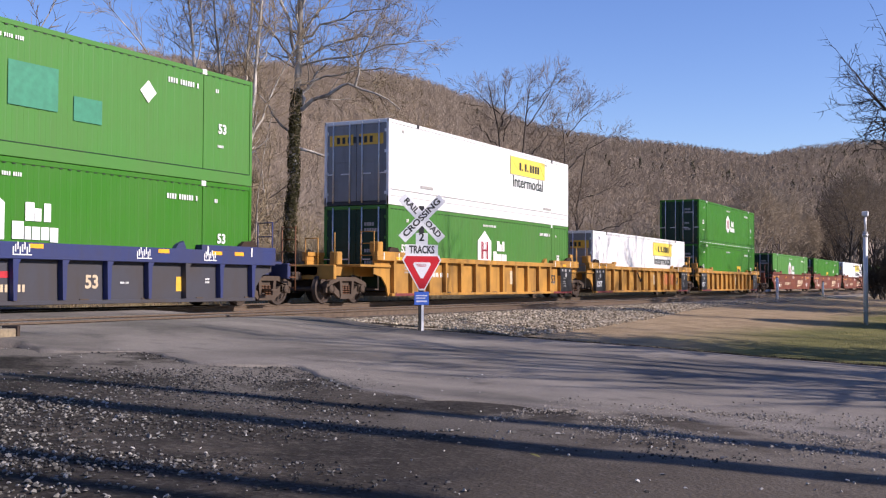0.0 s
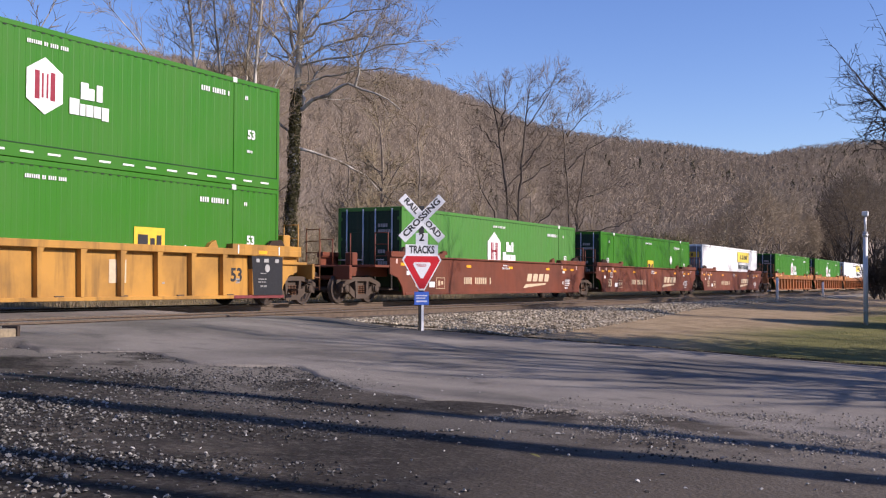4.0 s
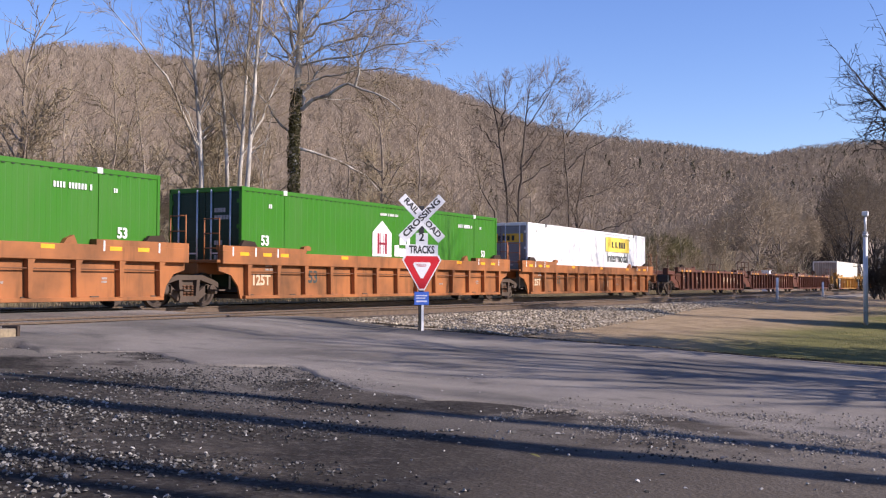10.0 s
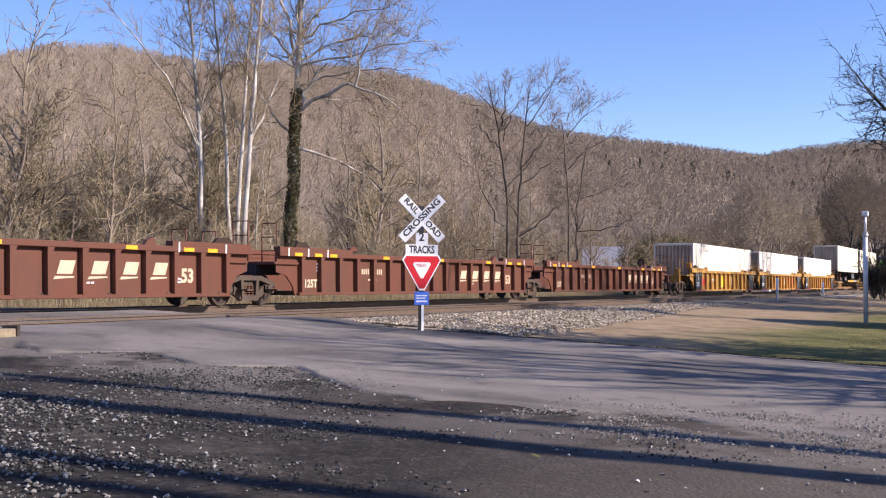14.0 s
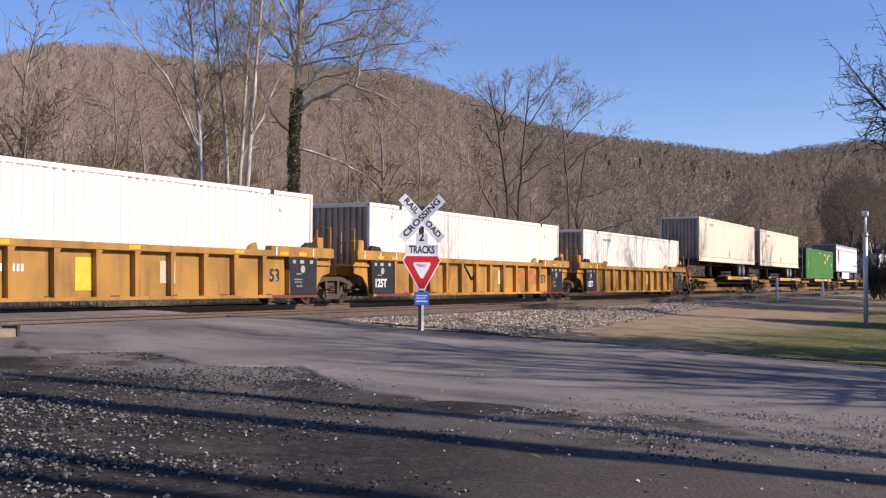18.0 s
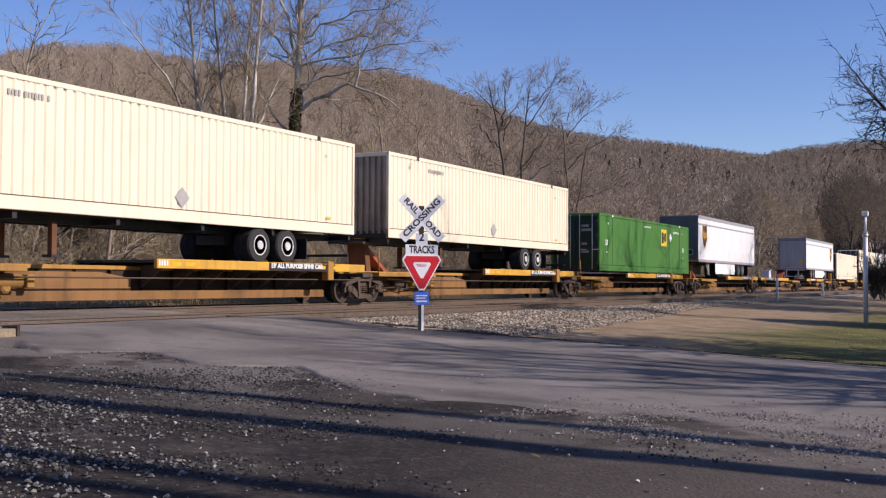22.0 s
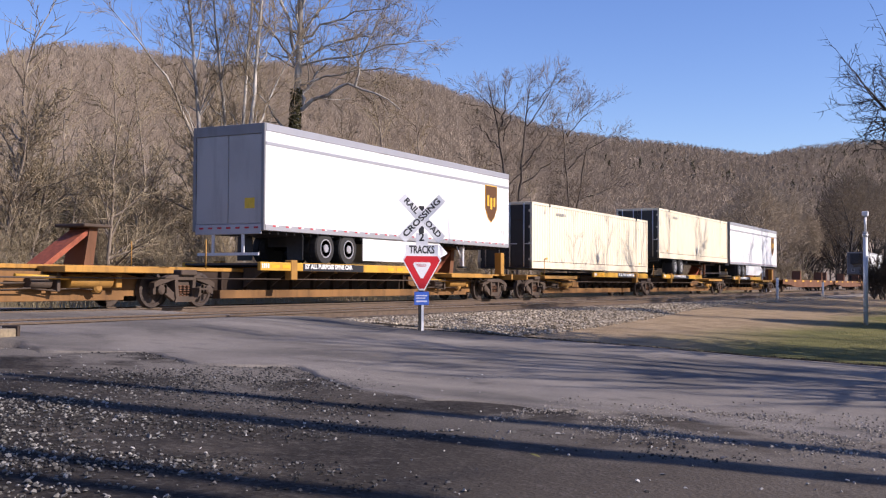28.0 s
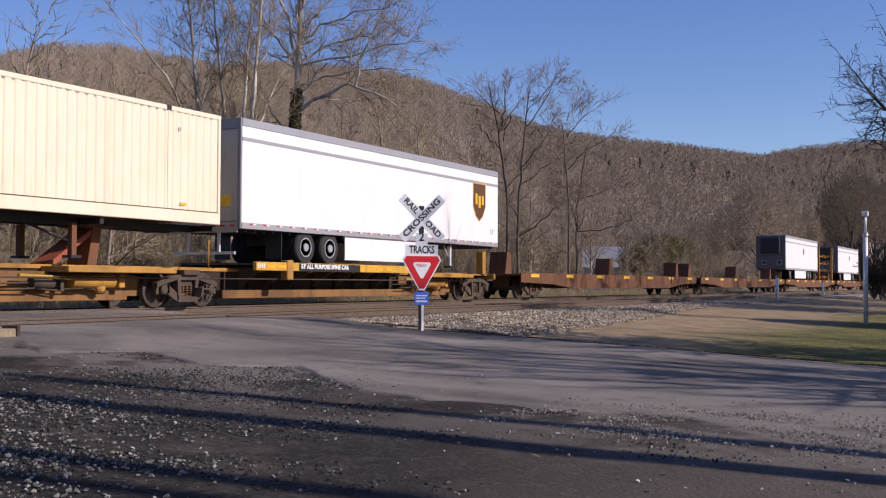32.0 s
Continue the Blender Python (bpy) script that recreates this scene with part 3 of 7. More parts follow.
def scatter_stones():
    rng = random.Random(5)
    spots = []
    for _ in range(22000):
        x = 20.3 + 62 * rng.random() ** 1.7
        foot = 9.2 + 2.9 * smooth(20, 52, x)
        y = rng.uniform(foot - 0.3, 14.6)
        spots.append((x, y, ballast_z(x, y) + 0.01, rng.uniform(0.02, 0.052) * (1 + 0.3 * (x > 45))))
    tagged(new("ballast_stones", stone_mesh(rng, spots, BALLAST, "ballast_stones")), "loose grey and buff crushed ballast stones", "ballast", kind="stuff")
    spots = []
    while len(spots) < 17000:
        x, y = rng.uniform(2.5, 13.0), rng.uniform(0.2, 13.5)
        u, v = 0.473 * x - 0.881 * y, 0.881 * x + 0.473 * y
        heap = 0.85 * noise.noise(Vector((u * 0.25, v * 0.9, 7))) + 0.35 * noise.noise(Vector((u * 1.2, v * 2.0, 9)))
        if heap + 0.75 * smooth(1.9, 1.05, x / (y + 0.6)) * smooth(12.5, 8, y) - 0.32 < rng.random() * 0.8:
            continue
        spots.append((x, y, ground_z(x, y) + 0.016, rng.choice((0.005, 0.006, 0.008, 0.01, 0.012, 0.014, 0.018, 0.022))))
    tagged(new("loose_gravel", stone_mesh(rng, spots, GRAVEL, "loose_gravel")), "loose grey gravel strewn over the lot", "gravel", kind="stuff")
    spots = []
    while len(spots) < 4200:
        x, y = rng.uniform(3.6, 9.5), rng.uniform(3.2, 11.0)
        u, v = 0.473 * x - 0.881 * y, 0.881 * x + 0.473 * y
        clump = 1.0 * noise.noise(Vector((u * 0.35, v * 1.5, 17))) + 0.5 * noise.noise(Vector((u * 1.5, v * 3, 3)))
        if clump + 1.15 * smooth(1.45, 0.75, x / y) * smooth(8.6, 6.6, x) - 0.35 < rng.random() * 0.9:
            continue
        spots.append((x, y, ground_z(x, y) + 0.02, rng.choice((0.008, 0.011, 0.014, 0.018, 0.022, 0.027))))
    tagged(new("coarse_gravel", stone_mesh(rng, spots, COARSE, "coarse_gravel")), "coarse pale grey gravel at the edge of the lot", "gravel", kind="stuff")
    spots = []
    while len(spots) < 4200:
        x, y = rng.gauss(11.2, 0.7), rng.uniform(0.3, 4.6)
        x -= 0.35 * (y - 1)
        if 0.9 * noise.noise(Vector((x * 1.1, y * 1.1, 27))) + 0.2 < rng.random() * 0.7:
            continue
        spots.append((x, y, ground_z(x, y) + 0.03 + 0.012 * (x > 11.3), rng.choice((0.006, 0.008, 0.011, 0.014, 0.018))))
    tagged(new("edge_gravel", stone_mesh(rng, spots, EDGE_STONE, "edge_gravel")), "grey gravel drifted along the road's edge", "gravel", kind="stuff")
    spots = []
    for _ in range(3000):
        y = rng.uniform(-3, 12.2)
        x = 20.15 + 0.16 * wob(y, 7) + rng.gauss(0.05, 0.10)
        spots.append((x, y, road_z(y) - 0.01, rng.choice((0.01, 0.014, 0.02, 0.03))))
    tagged(new("edge_litter", stone_mesh(rng, spots, CLODS, "edge_litter")), "dark clods and leaf litter along the asphalt edge", "litter", kind="stuff")
    spots = []
    for _ in range(500):
        x, y = rng.uniform(3.5, 13.2), rng.uniform(0.3, 12.5)
        spots.append((x, y, ground_z(x, y) + 0.022, rng.choice((0.008, 0.011, 0.015, 0.022))))
    tagged(new("pale_chips", stone_mesh(rng, spots, PALE_STONE, "pale_chips")), "pale stone chips lying on the dark lot", "gravel", kind="stuff")


scatter_stones()

TIE_MESH = to_mesh("tie", bbox(-0.115, 0.115, -1.3, 1.3, -0.18, 0.0, 0.012), TIE)


def rail_bm(x0, x1, y, top):
    bm = bmesh.new()
    prof = ((-0.075, -0.18), (0.075, -0.18), (0.075, -0.165), (0.012, -0.15), (0.012, -0.045), (0.036, -0.035), (0.036, -0.004), (0.03, 0), (-0.03, 0), (-0.036, -0.004), (-0.036, -0.035), (-0.012, -0.045), (-0.012, -0.15), (-0.075, -0.165))
    a = [bm.verts.new((x0, y + p, top + q)) for p, q in prof]
    b = [bm.verts.new((x1, y + p, top + q)) for p, q in prof]
    for i in range(len(prof)):
        j = (i + 1) % len(prof)
        bm.faces.new((a[i], a[j], b[j], b[i]))
    bm.faces.new(a[::-1])
    bm.faces.new(b)
    return bm


def track(name, y, top, label):
    t = thing(name, label, "railway track", kind="structure")
    for s in (-0.7175, 0.7175):
        r = part("rail", rail_bm(-160, 520, y + s, top), RAIL, t)
        part("rail_head", bbox(-160, 520, y + s - 0.026, y + s + 0.026, top - 0.002, top + 0.003), RAILTOP, r, "polished steel running surface")
    rng = random.Random(int(y))
    spots = [(20.6 + 0.52 * i) for i in range(150)]
    for x in spots:
        o = part("tie", TIE_MESH, TIE, t)
        o.matrix_basis = pose(x + rng.uniform(-0.03, 0.03), y + rng.uniform(-0.05, 0.05), top - 0.165 + rng.uniform(-0.01, 0.015), 0, 0, rng.uniform(-1, 1))
    bm = bmesh.new()
    for i in range(330):
        x = 98.8 + 0.52 * i
        box(bm, x - 0.115, x + 0.115, y - 1.3, y + 1.3, top - 0.34, top - 0.165)
    tagged(part("far_ties", bm, TIE, t), kind="stuff")
    return t


track("track_near", NEAR_TRACK_Y, -0.05, "empty near railway track with rusty brown rails")
track("track_far", TRACK_Y, 0.0, "railway track with brown rails that carries the train")
# ---- the train ----
MOVERS = []          # (thing, distance of its origin along the track at 0 s, height)
LAG = -0.18


def rolled(t):
    """How far the train has rolled after t seconds: it slows gently from 15.4 to 13.7 m/s."""
    return 15.406 * t - 0.0272 * t * t


def on_train(ob, off, z=0.0):
    MOVERS.append((ob, off + LAG, z))
    ob.matrix_basis = pose(off + LAG, TRACK_Y, z)
    return ob


L53, W2, H96 = 16.15, 1.295, 2.896


def corrugated(x0, x1, z0, z1, y, out, pitch, depth, flat=0.5, slope=0.06):
    """A pressed sheet with vertical ribs; out is the side it faces (-1 or +1)."""
    bm = bmesh.new()
    n = max(2, round((x1 - x0) / pitch))
    p = (x1 - x0) / n
    prof = []
    for i in range(n):
        a = x0 + i * p
        prof += [(a, 0), (a + p * flat, 0), (a + p * (flat + slope), depth), (a + p * (1 - slope), depth)]
    prof.append((x1, 0))
    lo = [bm.verts.new((x, y - out * d, z0)) for x, d in prof]
    hi = [bm.verts.new((x, y - out * d, z1)) for x, d in prof]
    for i in range(len(prof) - 1):
        f = (lo[i], lo[i + 1], hi[i + 1], hi[i])
        bm.faces.new(f if out < 0 else f[::-1])
    return bm


def end_sheet(x, out, z0, z1, y0, y1, pitch, depth):
    bm = corrugated(y0, y1, z0, z1, 0, -1, pitch, depth, 0.45)
    for v in bm.verts:
        v.co = Vector((x - out * v.co.y, v.co.x, v.co.z))
    bmesh.ops.recalc_face_normals(bm, faces=bm.faces[:])
    return bm


def container(name, label, wall, frame, door, style, group="containers"):
    """A 53 foot domestic container, origin at the front lower near end on the centre line."""
    c = thing(name, label, "container", group)
    pitch, depth = {"fine": (0.30, 0.006), "smooth": (1.22, 0.004), "ribbed": (0.285, 0.030), "ribbed_doors": (0.285, 0.022)}[style]
    for s, nm in ((-1, "side_wall"), (1, "side_wall")):
        part(nm, corrugated(0.08, L53 - 0.08, 0.30, H96 - 0.10, s * (W2 - 0.012), s, pitch, depth, 0.64 if "ribbed" in style else 0.5, 0.13 if "ribbed" in style else 0.06), wall, c)
        part("top_rail", bbox(0, L53, min(s * (W2 - 0.07), s * W2), max(s * (W2 - 0.07), s * W2), H96 - 0.12, H96, 0.012), frame, c)
        part("bottom_rail", bbox(0, L53, min(s * (W2 - 0.09), s * (W2 + 0.004)), max(s * (W2 - 0.09), s * (W2 + 0.004)), 0.0, 0.30, 0.012), frame, c)
        for x in (1.98, L53 - 1.98):
            part("lifting_post", bbox(x - 0.035, x + 0.035, min(s * (W2 - 0.03), s * (W2 + 0.003)), max(s * (W2 - 0.03), s * (W2 + 0.003)), 0.30, H96 - 0.12, 0.006), frame, c)
            part("lifting_casting", bbox(x - 0.09, x + 0.09, min(s * (W2 - 0.16), s * (W2 + 0.008)), max(s * (W2 - 0.16), s * (W2 + 0.008)), H96 - 0.13, H96 + 0.012, 0.012), MARK_WHITE if "green" in wall.name else MARK_BLACK, c)
        for x0 in (0.0, L53 - 0.1):
            part("corner_post", bbox(x0, x0 + 0.1, min(s * (W2 - 0.1), s * (W2 + 0.006)), max(s * (W2 - 0.1), s * (W2 + 0.006)), 0.0, H96, 0.01), frame, c)
    bm = bmesh.new()
    for i in range(27):
        x = 0.1 + i * (L53 - 0.2) / 27
        box(bm, x, x + 0.5, -W2 + 0.07, W2 - 0.07, H96 - 0.03, H96 - 0.005)
    box(bm, 0.05, L53 - 0.05, -W2 + 0.05, W2 - 0.05, H96 - 0.06, H96 - 0.03)
    part("roof", bm, frame, c)
    # thin dark strip paints the shadow line above the bottom rail
    part("rail_shadow_line", bbox(0.1, L53 - 0.1, -W2 - 0.006, -W2 + 0.01, 0.302, 0.322), GREEN_DOOR if "green" in wall.name else MARK_BROWN if wall.name != "white_paint" else MARK_FAINT, c)
    part("floor", bbox(0.05, L53 - 0.05, -W2 + 0.06, W2 - 0.06, 0.10, 0.24), BOGIE, c)
    part("rear_wall", end_sheet(L53 - 0.02, 1, 0.12, H96 - 0.1, -W2 + 0.1, W2 - 0.1, 0.3, 0.03), frame, c)
    bm = bmesh.new()
    # a row of small rivets and lashing slots under the roof edge
    for i in range(62):
        x = 0.2 + i * 0.255
        box(bm, x, x + 0.09, -W2 - 0.003, -W2 + 0.004, H96 - 0.135, H96 - 0.115)
    tagged(part("roof_rivets", bm, MARK_BLACK if "green" in wall.name else MARK_FAINT, c), kind="stuff")
    if style == "ribbed":
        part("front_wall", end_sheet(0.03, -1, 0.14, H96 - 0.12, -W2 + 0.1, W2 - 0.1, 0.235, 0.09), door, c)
        part("header", bbox(-0.004, 0.09, -W2 + 0.1, W2 - 0.1, H96 - 0.14, H96 - 0.002, 0.01), frame, c)
        part("sill", bbox(-0.004, 0.09, -W2 + 0.1, W2 - 0.1, 0.0, 0.15, 0.01), BLACK, c)
    else:
        for s in (-1, 1):
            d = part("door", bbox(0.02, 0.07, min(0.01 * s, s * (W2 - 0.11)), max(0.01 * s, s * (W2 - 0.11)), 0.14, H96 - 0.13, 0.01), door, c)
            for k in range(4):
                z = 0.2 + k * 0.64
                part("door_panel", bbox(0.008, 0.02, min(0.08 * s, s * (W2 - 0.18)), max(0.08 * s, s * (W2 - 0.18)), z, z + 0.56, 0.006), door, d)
            for y in (0.25, 0.92):
                part("locking_bar", ptube((-0.018, s * y, 0.08), (-0.018, s * y, H96 - 0.06), 0.026, n=6), ROD, d, "dull steel locking bar")
                part("bar_handle", bbox(-0.03, -0.008, min(s * y, s * (y + 0.35)), max(s * y, s * (y + 0.35)), 1.05, 1.09), ROD, d)
            for k in range(4):
                part("hinge", bbox(-0.012, 0.03, min(s * (W2 - 0.16), s * (W2 - 0.06)), max(s * (W2 - 0.16), s * (W2 - 0.06)), 0.35 + k * 0.7, 0.45 + k * 0.7), frame, d)
        part("header", bbox(-0.004, 0.09, -W2 + 0.1, W2 - 0.1, H96 - 0.13, H96 - 0.002, 0.01), frame, c)
        part("sill", bbox(-0.004, 0.09, -W2 + 0.1, W2 - 0.1, 0.0, 0.13, 0.01), BLACK, c)
    return c


FACE = -W2 - 0.004


def small_marks(c, ink, x_code=13.1):
    """Codes, warnings and size marks that every box carries."""
    bars(c, ink, FACE, code(x_code - 0.3, 2.36, 0.13, (4, 6, 1)) + code(7.2, 2.5, 0.085, (7, 2, 4, 4)) + code(1.2, 2.36, 0.12, (2,)) + code(14.6, 2.36, 0.1, (2,)))
    lettering("53", 0.38, ink, c, 0.85, FACE, 1.24, bold=0.012)
    lettering("53", 0.34, ink, c, 14.72, FACE, 1.24, bold=0.012)
    bars(c, ink, FACE, code(1.0, 0.92, 0.07, (5,)) + code(14.7, 0.92, 0.07, (5,)), "small_stencil")


def house_logo(c, x, z, s=1.0):
    """A white house-shaped badge with a red monogram, and a two-line word mark in white bars."""
    y = FACE
    part("emblem", prism([(x, z), (x + 1.2 * s, z), (x + 1.2 * s, z + 0.78 * s), (x + 0.6 * s, z + 1.18 * s), (x, z + 0.78 * s)], y - 0.004, y), MARK_WHITE, c, "white house-shaped badge")
    bars(c, MARK_CRIMSON, y - 0.005, [(x + 0.30 * s, z + 0.08 * s, 0.13 * s, 0.68 * s), (x + 0.77 * s, z + 0.08 * s, 0.13 * s, 0.68 * s), (x + 0.48 * s, z + 0.08 * s, 0.04 * s, 0.68 * s), (x + 0.68 * s, z + 0.08 * s, 0.04 * s, 0.68 * s), (x + 0.43 * s, z + 0.38 * s, 0.34 * s, 0.08 * s)], "emblem_stripes")
    word_mark(c, x + 1.4 * s, z, s)


def word_mark(c, x, z, s):
    """The word mark's shape only: two rows of white blocks."""
    runs = []
    for i, (w, h) in enumerate(((0.24, 0.40), (0.18, 0.28), (0.19, 0.40))):
        runs.append((x + 0.34 * s + i * 0.25 * s, z + 0.42 * s, w * s, h * s))
    for i, (w, h, dz) in enumerate(((0.30, 0.38, 0), (0.16, 0.28, 0), (0.22, 0.28, 0), (0.22, 0.28, 0), (0.22, 0.32, -0.04))):
        runs.append((x + (0, 0.33, 0.52, 0.77, 1.02)[i] * s, z + 0.02 + dz * s, w * s, h * s))
    bars(c, MARK_WHITE, FACE, runs, "word_mark")


def hex_logo(c, x, z):
    """Six-sided white badge with a red monogram."""
    y = FACE
    part("emblem", prism([(x + 0.5, z), (x + 1.0, z + 0.3), (x + 1.0, z + 0.95), (x + 0.5, z + 1.25), (x, z + 0.95), (x, z + 0.3)], y - 0.004, y), MARK_WHITE, c, "white six-sided badge")
    bars(c, MARK_CRIMSON, y - 0.005, [(x + 0.22, z + 0.32, 0.13, 0.62), (x + 0.65, z + 0.32, 0.13, 0.62), (x + 0.41, z + 0.36, 0.05, 0.54), (x + 0.54, z + 0.36, 0.05, 0.54)], "emblem_stripes")
    word_mark(c, x + 1.2, z + 0.1, 0.95)


def square_logo(c, x, z):
    """A yellow square with three blue-black strokes, and a white diamond placard beside it."""
    y = FACE
    part("emblem", bbox(x, x + 1.05, y - 0.004, y, z, z + 0.98), MARK_YELLOW, c, "yellow square badge")
    bars(c, MARK_BLACK, y - 0.005, [(x + 0.12, z + 0.18, 0.34, 0.62), (x + 0.54, z + 0.26, 0.16, 0.46), (x + 0.76, z + 0.26, 0.17, 0.54)], "emblem_blocks")


def diamond(c, x, z, s, material, name="placard"):
    part(name, prism([(x - s, z), (x, z - s), (x + s, z), (x, z + s)], FACE - 0.006, FACE), material, c)


def hunt_marks(c):
    y = FACE
    part("name_panel", bbox(9.72, 13.35, y - 0.004, y, 1.90, 2.66), PANEL_YELLOW, c, "pale yellow name panel")
    bars(c, MARK_FAINT, y - 0.005, [(9.72, 2.645, 3.63, 0.015), (9.72, 1.90, 3.63, 0.015), (9.72, 1.90, 0.015, 0.76), (13.335, 1.90, 0.015, 0.76)], "panel_border")
    bars(c, MARK_BLACK, y - 0.005, [(10.62 + i * 0.272, 2.12, 0.12 if i in (1, 3) else 0.2, 0.08 if i in (1, 3) else 0.32) for i in range(8)], "panel_bar")
    for x0, x1, z0, z1 in ((9.85, 10.5, 2.48, 2.12), (12.75, 13.25, 2.5, 2.05)):
        part("panel_scroll", prism([(x0, z0), (x0 + 0.06, z0), (x1 + 0.06, z1), (x1, z1)], y - 0.007, y - 0.004), MARK_GOLD, c)
    t = lettering("Intermodal", 0.84, MARK_INK, c, 9.95, y, 1.27, bold=0.008)
    w = max(v.co.x for v in t.data.vertices)
    t.matrix_basis = Matrix.Translation((9.95, y, 1.27)) @ pose(0, 0, 0, 90) @ Matrix.Diagonal((3.2 / w, 0.80, 1, 1))
    bars(c, MARK_FAINT, y, code(13.0, 2.55, 0.08, (4, 6)) + code(0.9, 2.5, 0.1, (2,)) + [(0.12, 0.52, 15.9, 0.02), (2.2, 0.70, 0.9, 0.1), (13.2, 0.62, 0.9, 0.09)])


# door plates on the front end of grey-door boxes
def door_panel_mark(c):
    bm = bmesh.new()
    for s in (-1, 1):
        box(bm, -0.001, 0.009, min(0.12 * s, s * 1.08), max(0.12 * s, s * 1.08), 2.05, 2.42)
    part("door_name_panel", bm, MARK_GOLD, c, "dull yellow panel on the doors")
    bm = bmesh.new()
    for i in range(7):
        y = 0.72 - i * 0.22
        box(bm, -0.006, 0.0, y - 0.06, y + 0.06, 2.12, 2.34)
    tagged(part("door_name_bars", bm, MARK_BLACK, c), kind="stuff")


def door_codes(c):
    bm = bmesh.new()
    for r, (z, n) in enumerate(((2.2, 4), (2.0, 6), (1.3, 3), (0.9, 4))):
        for i in range(n):
            y = -0.35 - i * 0.1
            box(bm, -0.004, 0.01, y - 0.075, y, z, z + 0.12)
    tagged(part("door_codes", bm, MARK_FAINT, c), kind="stuff")


def union(*bms):
    out = bmesh.new()
    for b in bms:
        me = bpy.data.meshes.new("piece")
        b.to_mesh(me)
        b.free()
        out.from_mesh(me)
        bpy.data.meshes.remove(me)
    return out


def side_frame_bm(s):
    """A cast side frame with its two openings, columns and spring seat."""
    y0, y1 = min(s * 0.93, s * 1.11), max(s * 0.93, s * 1.11)
    w0, w1 = min(s * 0.97, s * 1.07), max(s * 0.97, s * 1.07)
    pieces = [prism([(-1.13, 0.50), (-1.13, 0.63), (-0.98, 0.70), (-0.5, 0.83), (0.5, 0.83), (0.98, 0.70), (1.13, 0.63), (1.13, 0.50), (0.98, 0.56), (0.45, 0.70), (-0.45, 0.70), (-0.98, 0.56)], y0, y1)]
    for d in (-1, 1):
        pieces.append(prism([(d * 1.0, 0.52), (d * 0.72, 0.60), (d * 0.30, 0.33), (d * 0.36, 0.15)], w0, w1))
        pieces.append(prism([(d * 0.24, 0.28), (d * 0.36, 0.28), (d * 0.40, 0.71), (d * 0.28, 0.71)], y0, y1))
        pieces.append(prism([(d * 1.13, 0.34), (d * 1.04, 0.34), (d * 1.04, 0.52), (d * 1.13, 0.52)], w0, w1))
        pieces.append(prism([(d * 0.74, 0.36), (d * 0.65, 0.36), (d * 0.65, 0.58), (d * 0.74, 0.58)], w0, w1))
    pieces.append(prism([(-0.38, 0.14), (0.38, 0.14), (0.33, 0.29), (-0.33, 0.29)], y0, y1))
    return union(*pieces)


def springs_bm(s):
    bm = bmesh.new()
    for k in (-0.15, 0.0, 0.15):
        for r in range(5):
            tube(bm, (k, s * 1.04, 0.29 + r * 0.06), (k, s * 1.04, 0.32 + r * 0.06), 0.06, 0.06, 7)
    return bm


SIDE_FRAME = {s: to_mesh("side_frame", side_frame_bm(s), BOGIE) for s in (-1, 1)}
SPRINGS = {s: to_mesh("spring_nest", springs_bm(s), RUST) for s in (-1, 1)}
BEARING = {s: to_mesh("axle_bearing", lathe([(s * -0.1, 0.125), (s * 0.1, 0.125), (s * 0.13, 0.08)], s * 1.03, 0, 0, 10), BOGIE) for s in (-1, 1)}
BOLSTER = to_mesh("bogie", bbox(-0.26, 0.26, -1.02, 1.02, 0.40, 0.72, 0.03), BOGIE)
WHEELSET = to_mesh("wheelset", lathe([(-0.93, 0.07), (-0.84, 0.08), (-0.84, 0.14), (-0.79, 0.16), (-0.77, 0.35), (-0.815, 0.37), (-0.81, 0.445), (-0.75, 0.45), (-0.715, 0.457), (-0.69, 0.468), (-0.68, 0.44), (-0.69, 0.36), (-0.72, 0.33), (-0.70, 0.16), (-0.66, 0.09),
                                      (0.66, 0.09), (0.70, 0.16), (0.72, 0.33), (0.69, 0.36), (0.68, 0.44), (0.69, 0.468), (0.715, 0.457), (0.75, 0.45), (0.81, 0.445), (0.815, 0.37), (0.77, 0.35), (0.79, 0.16), (0.84, 0.14), (0.84, 0.08), (0.93, 0.07)], 0, 0, 0, 28), WHEEL)
WHEELSETS = []


def bogie(parent, x):
    """A two-axle freight bogie centred at x; its wheelsets roll."""
    b = part("bogie", BOLSTER, BOGIE, parent, "grimy two-axle freight bogie")
    b.matrix_basis = pose(x, 0, 0)
    for s in (-1, 1):
        part("side_frame", SIDE_FRAME[s], BOGIE, b)
        part("spring_nest", SPRINGS[s], RUST, b)
        for dx in (-0.89, 0.89):
            part("axle_bearing", BEARING[s], BOGIE, b).matrix_basis = pose(dx, 0, 0.455)
    for dx in (-0.89, 0.89):
        w = part("wheelset", WHEELSET, WHEEL, b)
        w.matrix_basis = pose(dx, 0, 0.452)
        WHEELSETS.append((w, dx))
    return b


STIFFENER = to_mesh("sill_stiffener", bbox(0, 0.05, -0.06, 0.06, 0, 0.69), SHADE_GRIME)
STRIP = to_mesh("reflector", bbox(0, 0.38, -0.002, 0.002, 0, 0.095), REFLECTOR)
SQUARE = to_mesh("tick_mark", bbox(0, 0.12, -0.002, 0.002, 0, 0.16), MARK_PINK)
TICK = to_mesh("tick_mark", bbox(0, 0.05, -0.002, 0.002, 0, 0.24), MARK_WHITE)

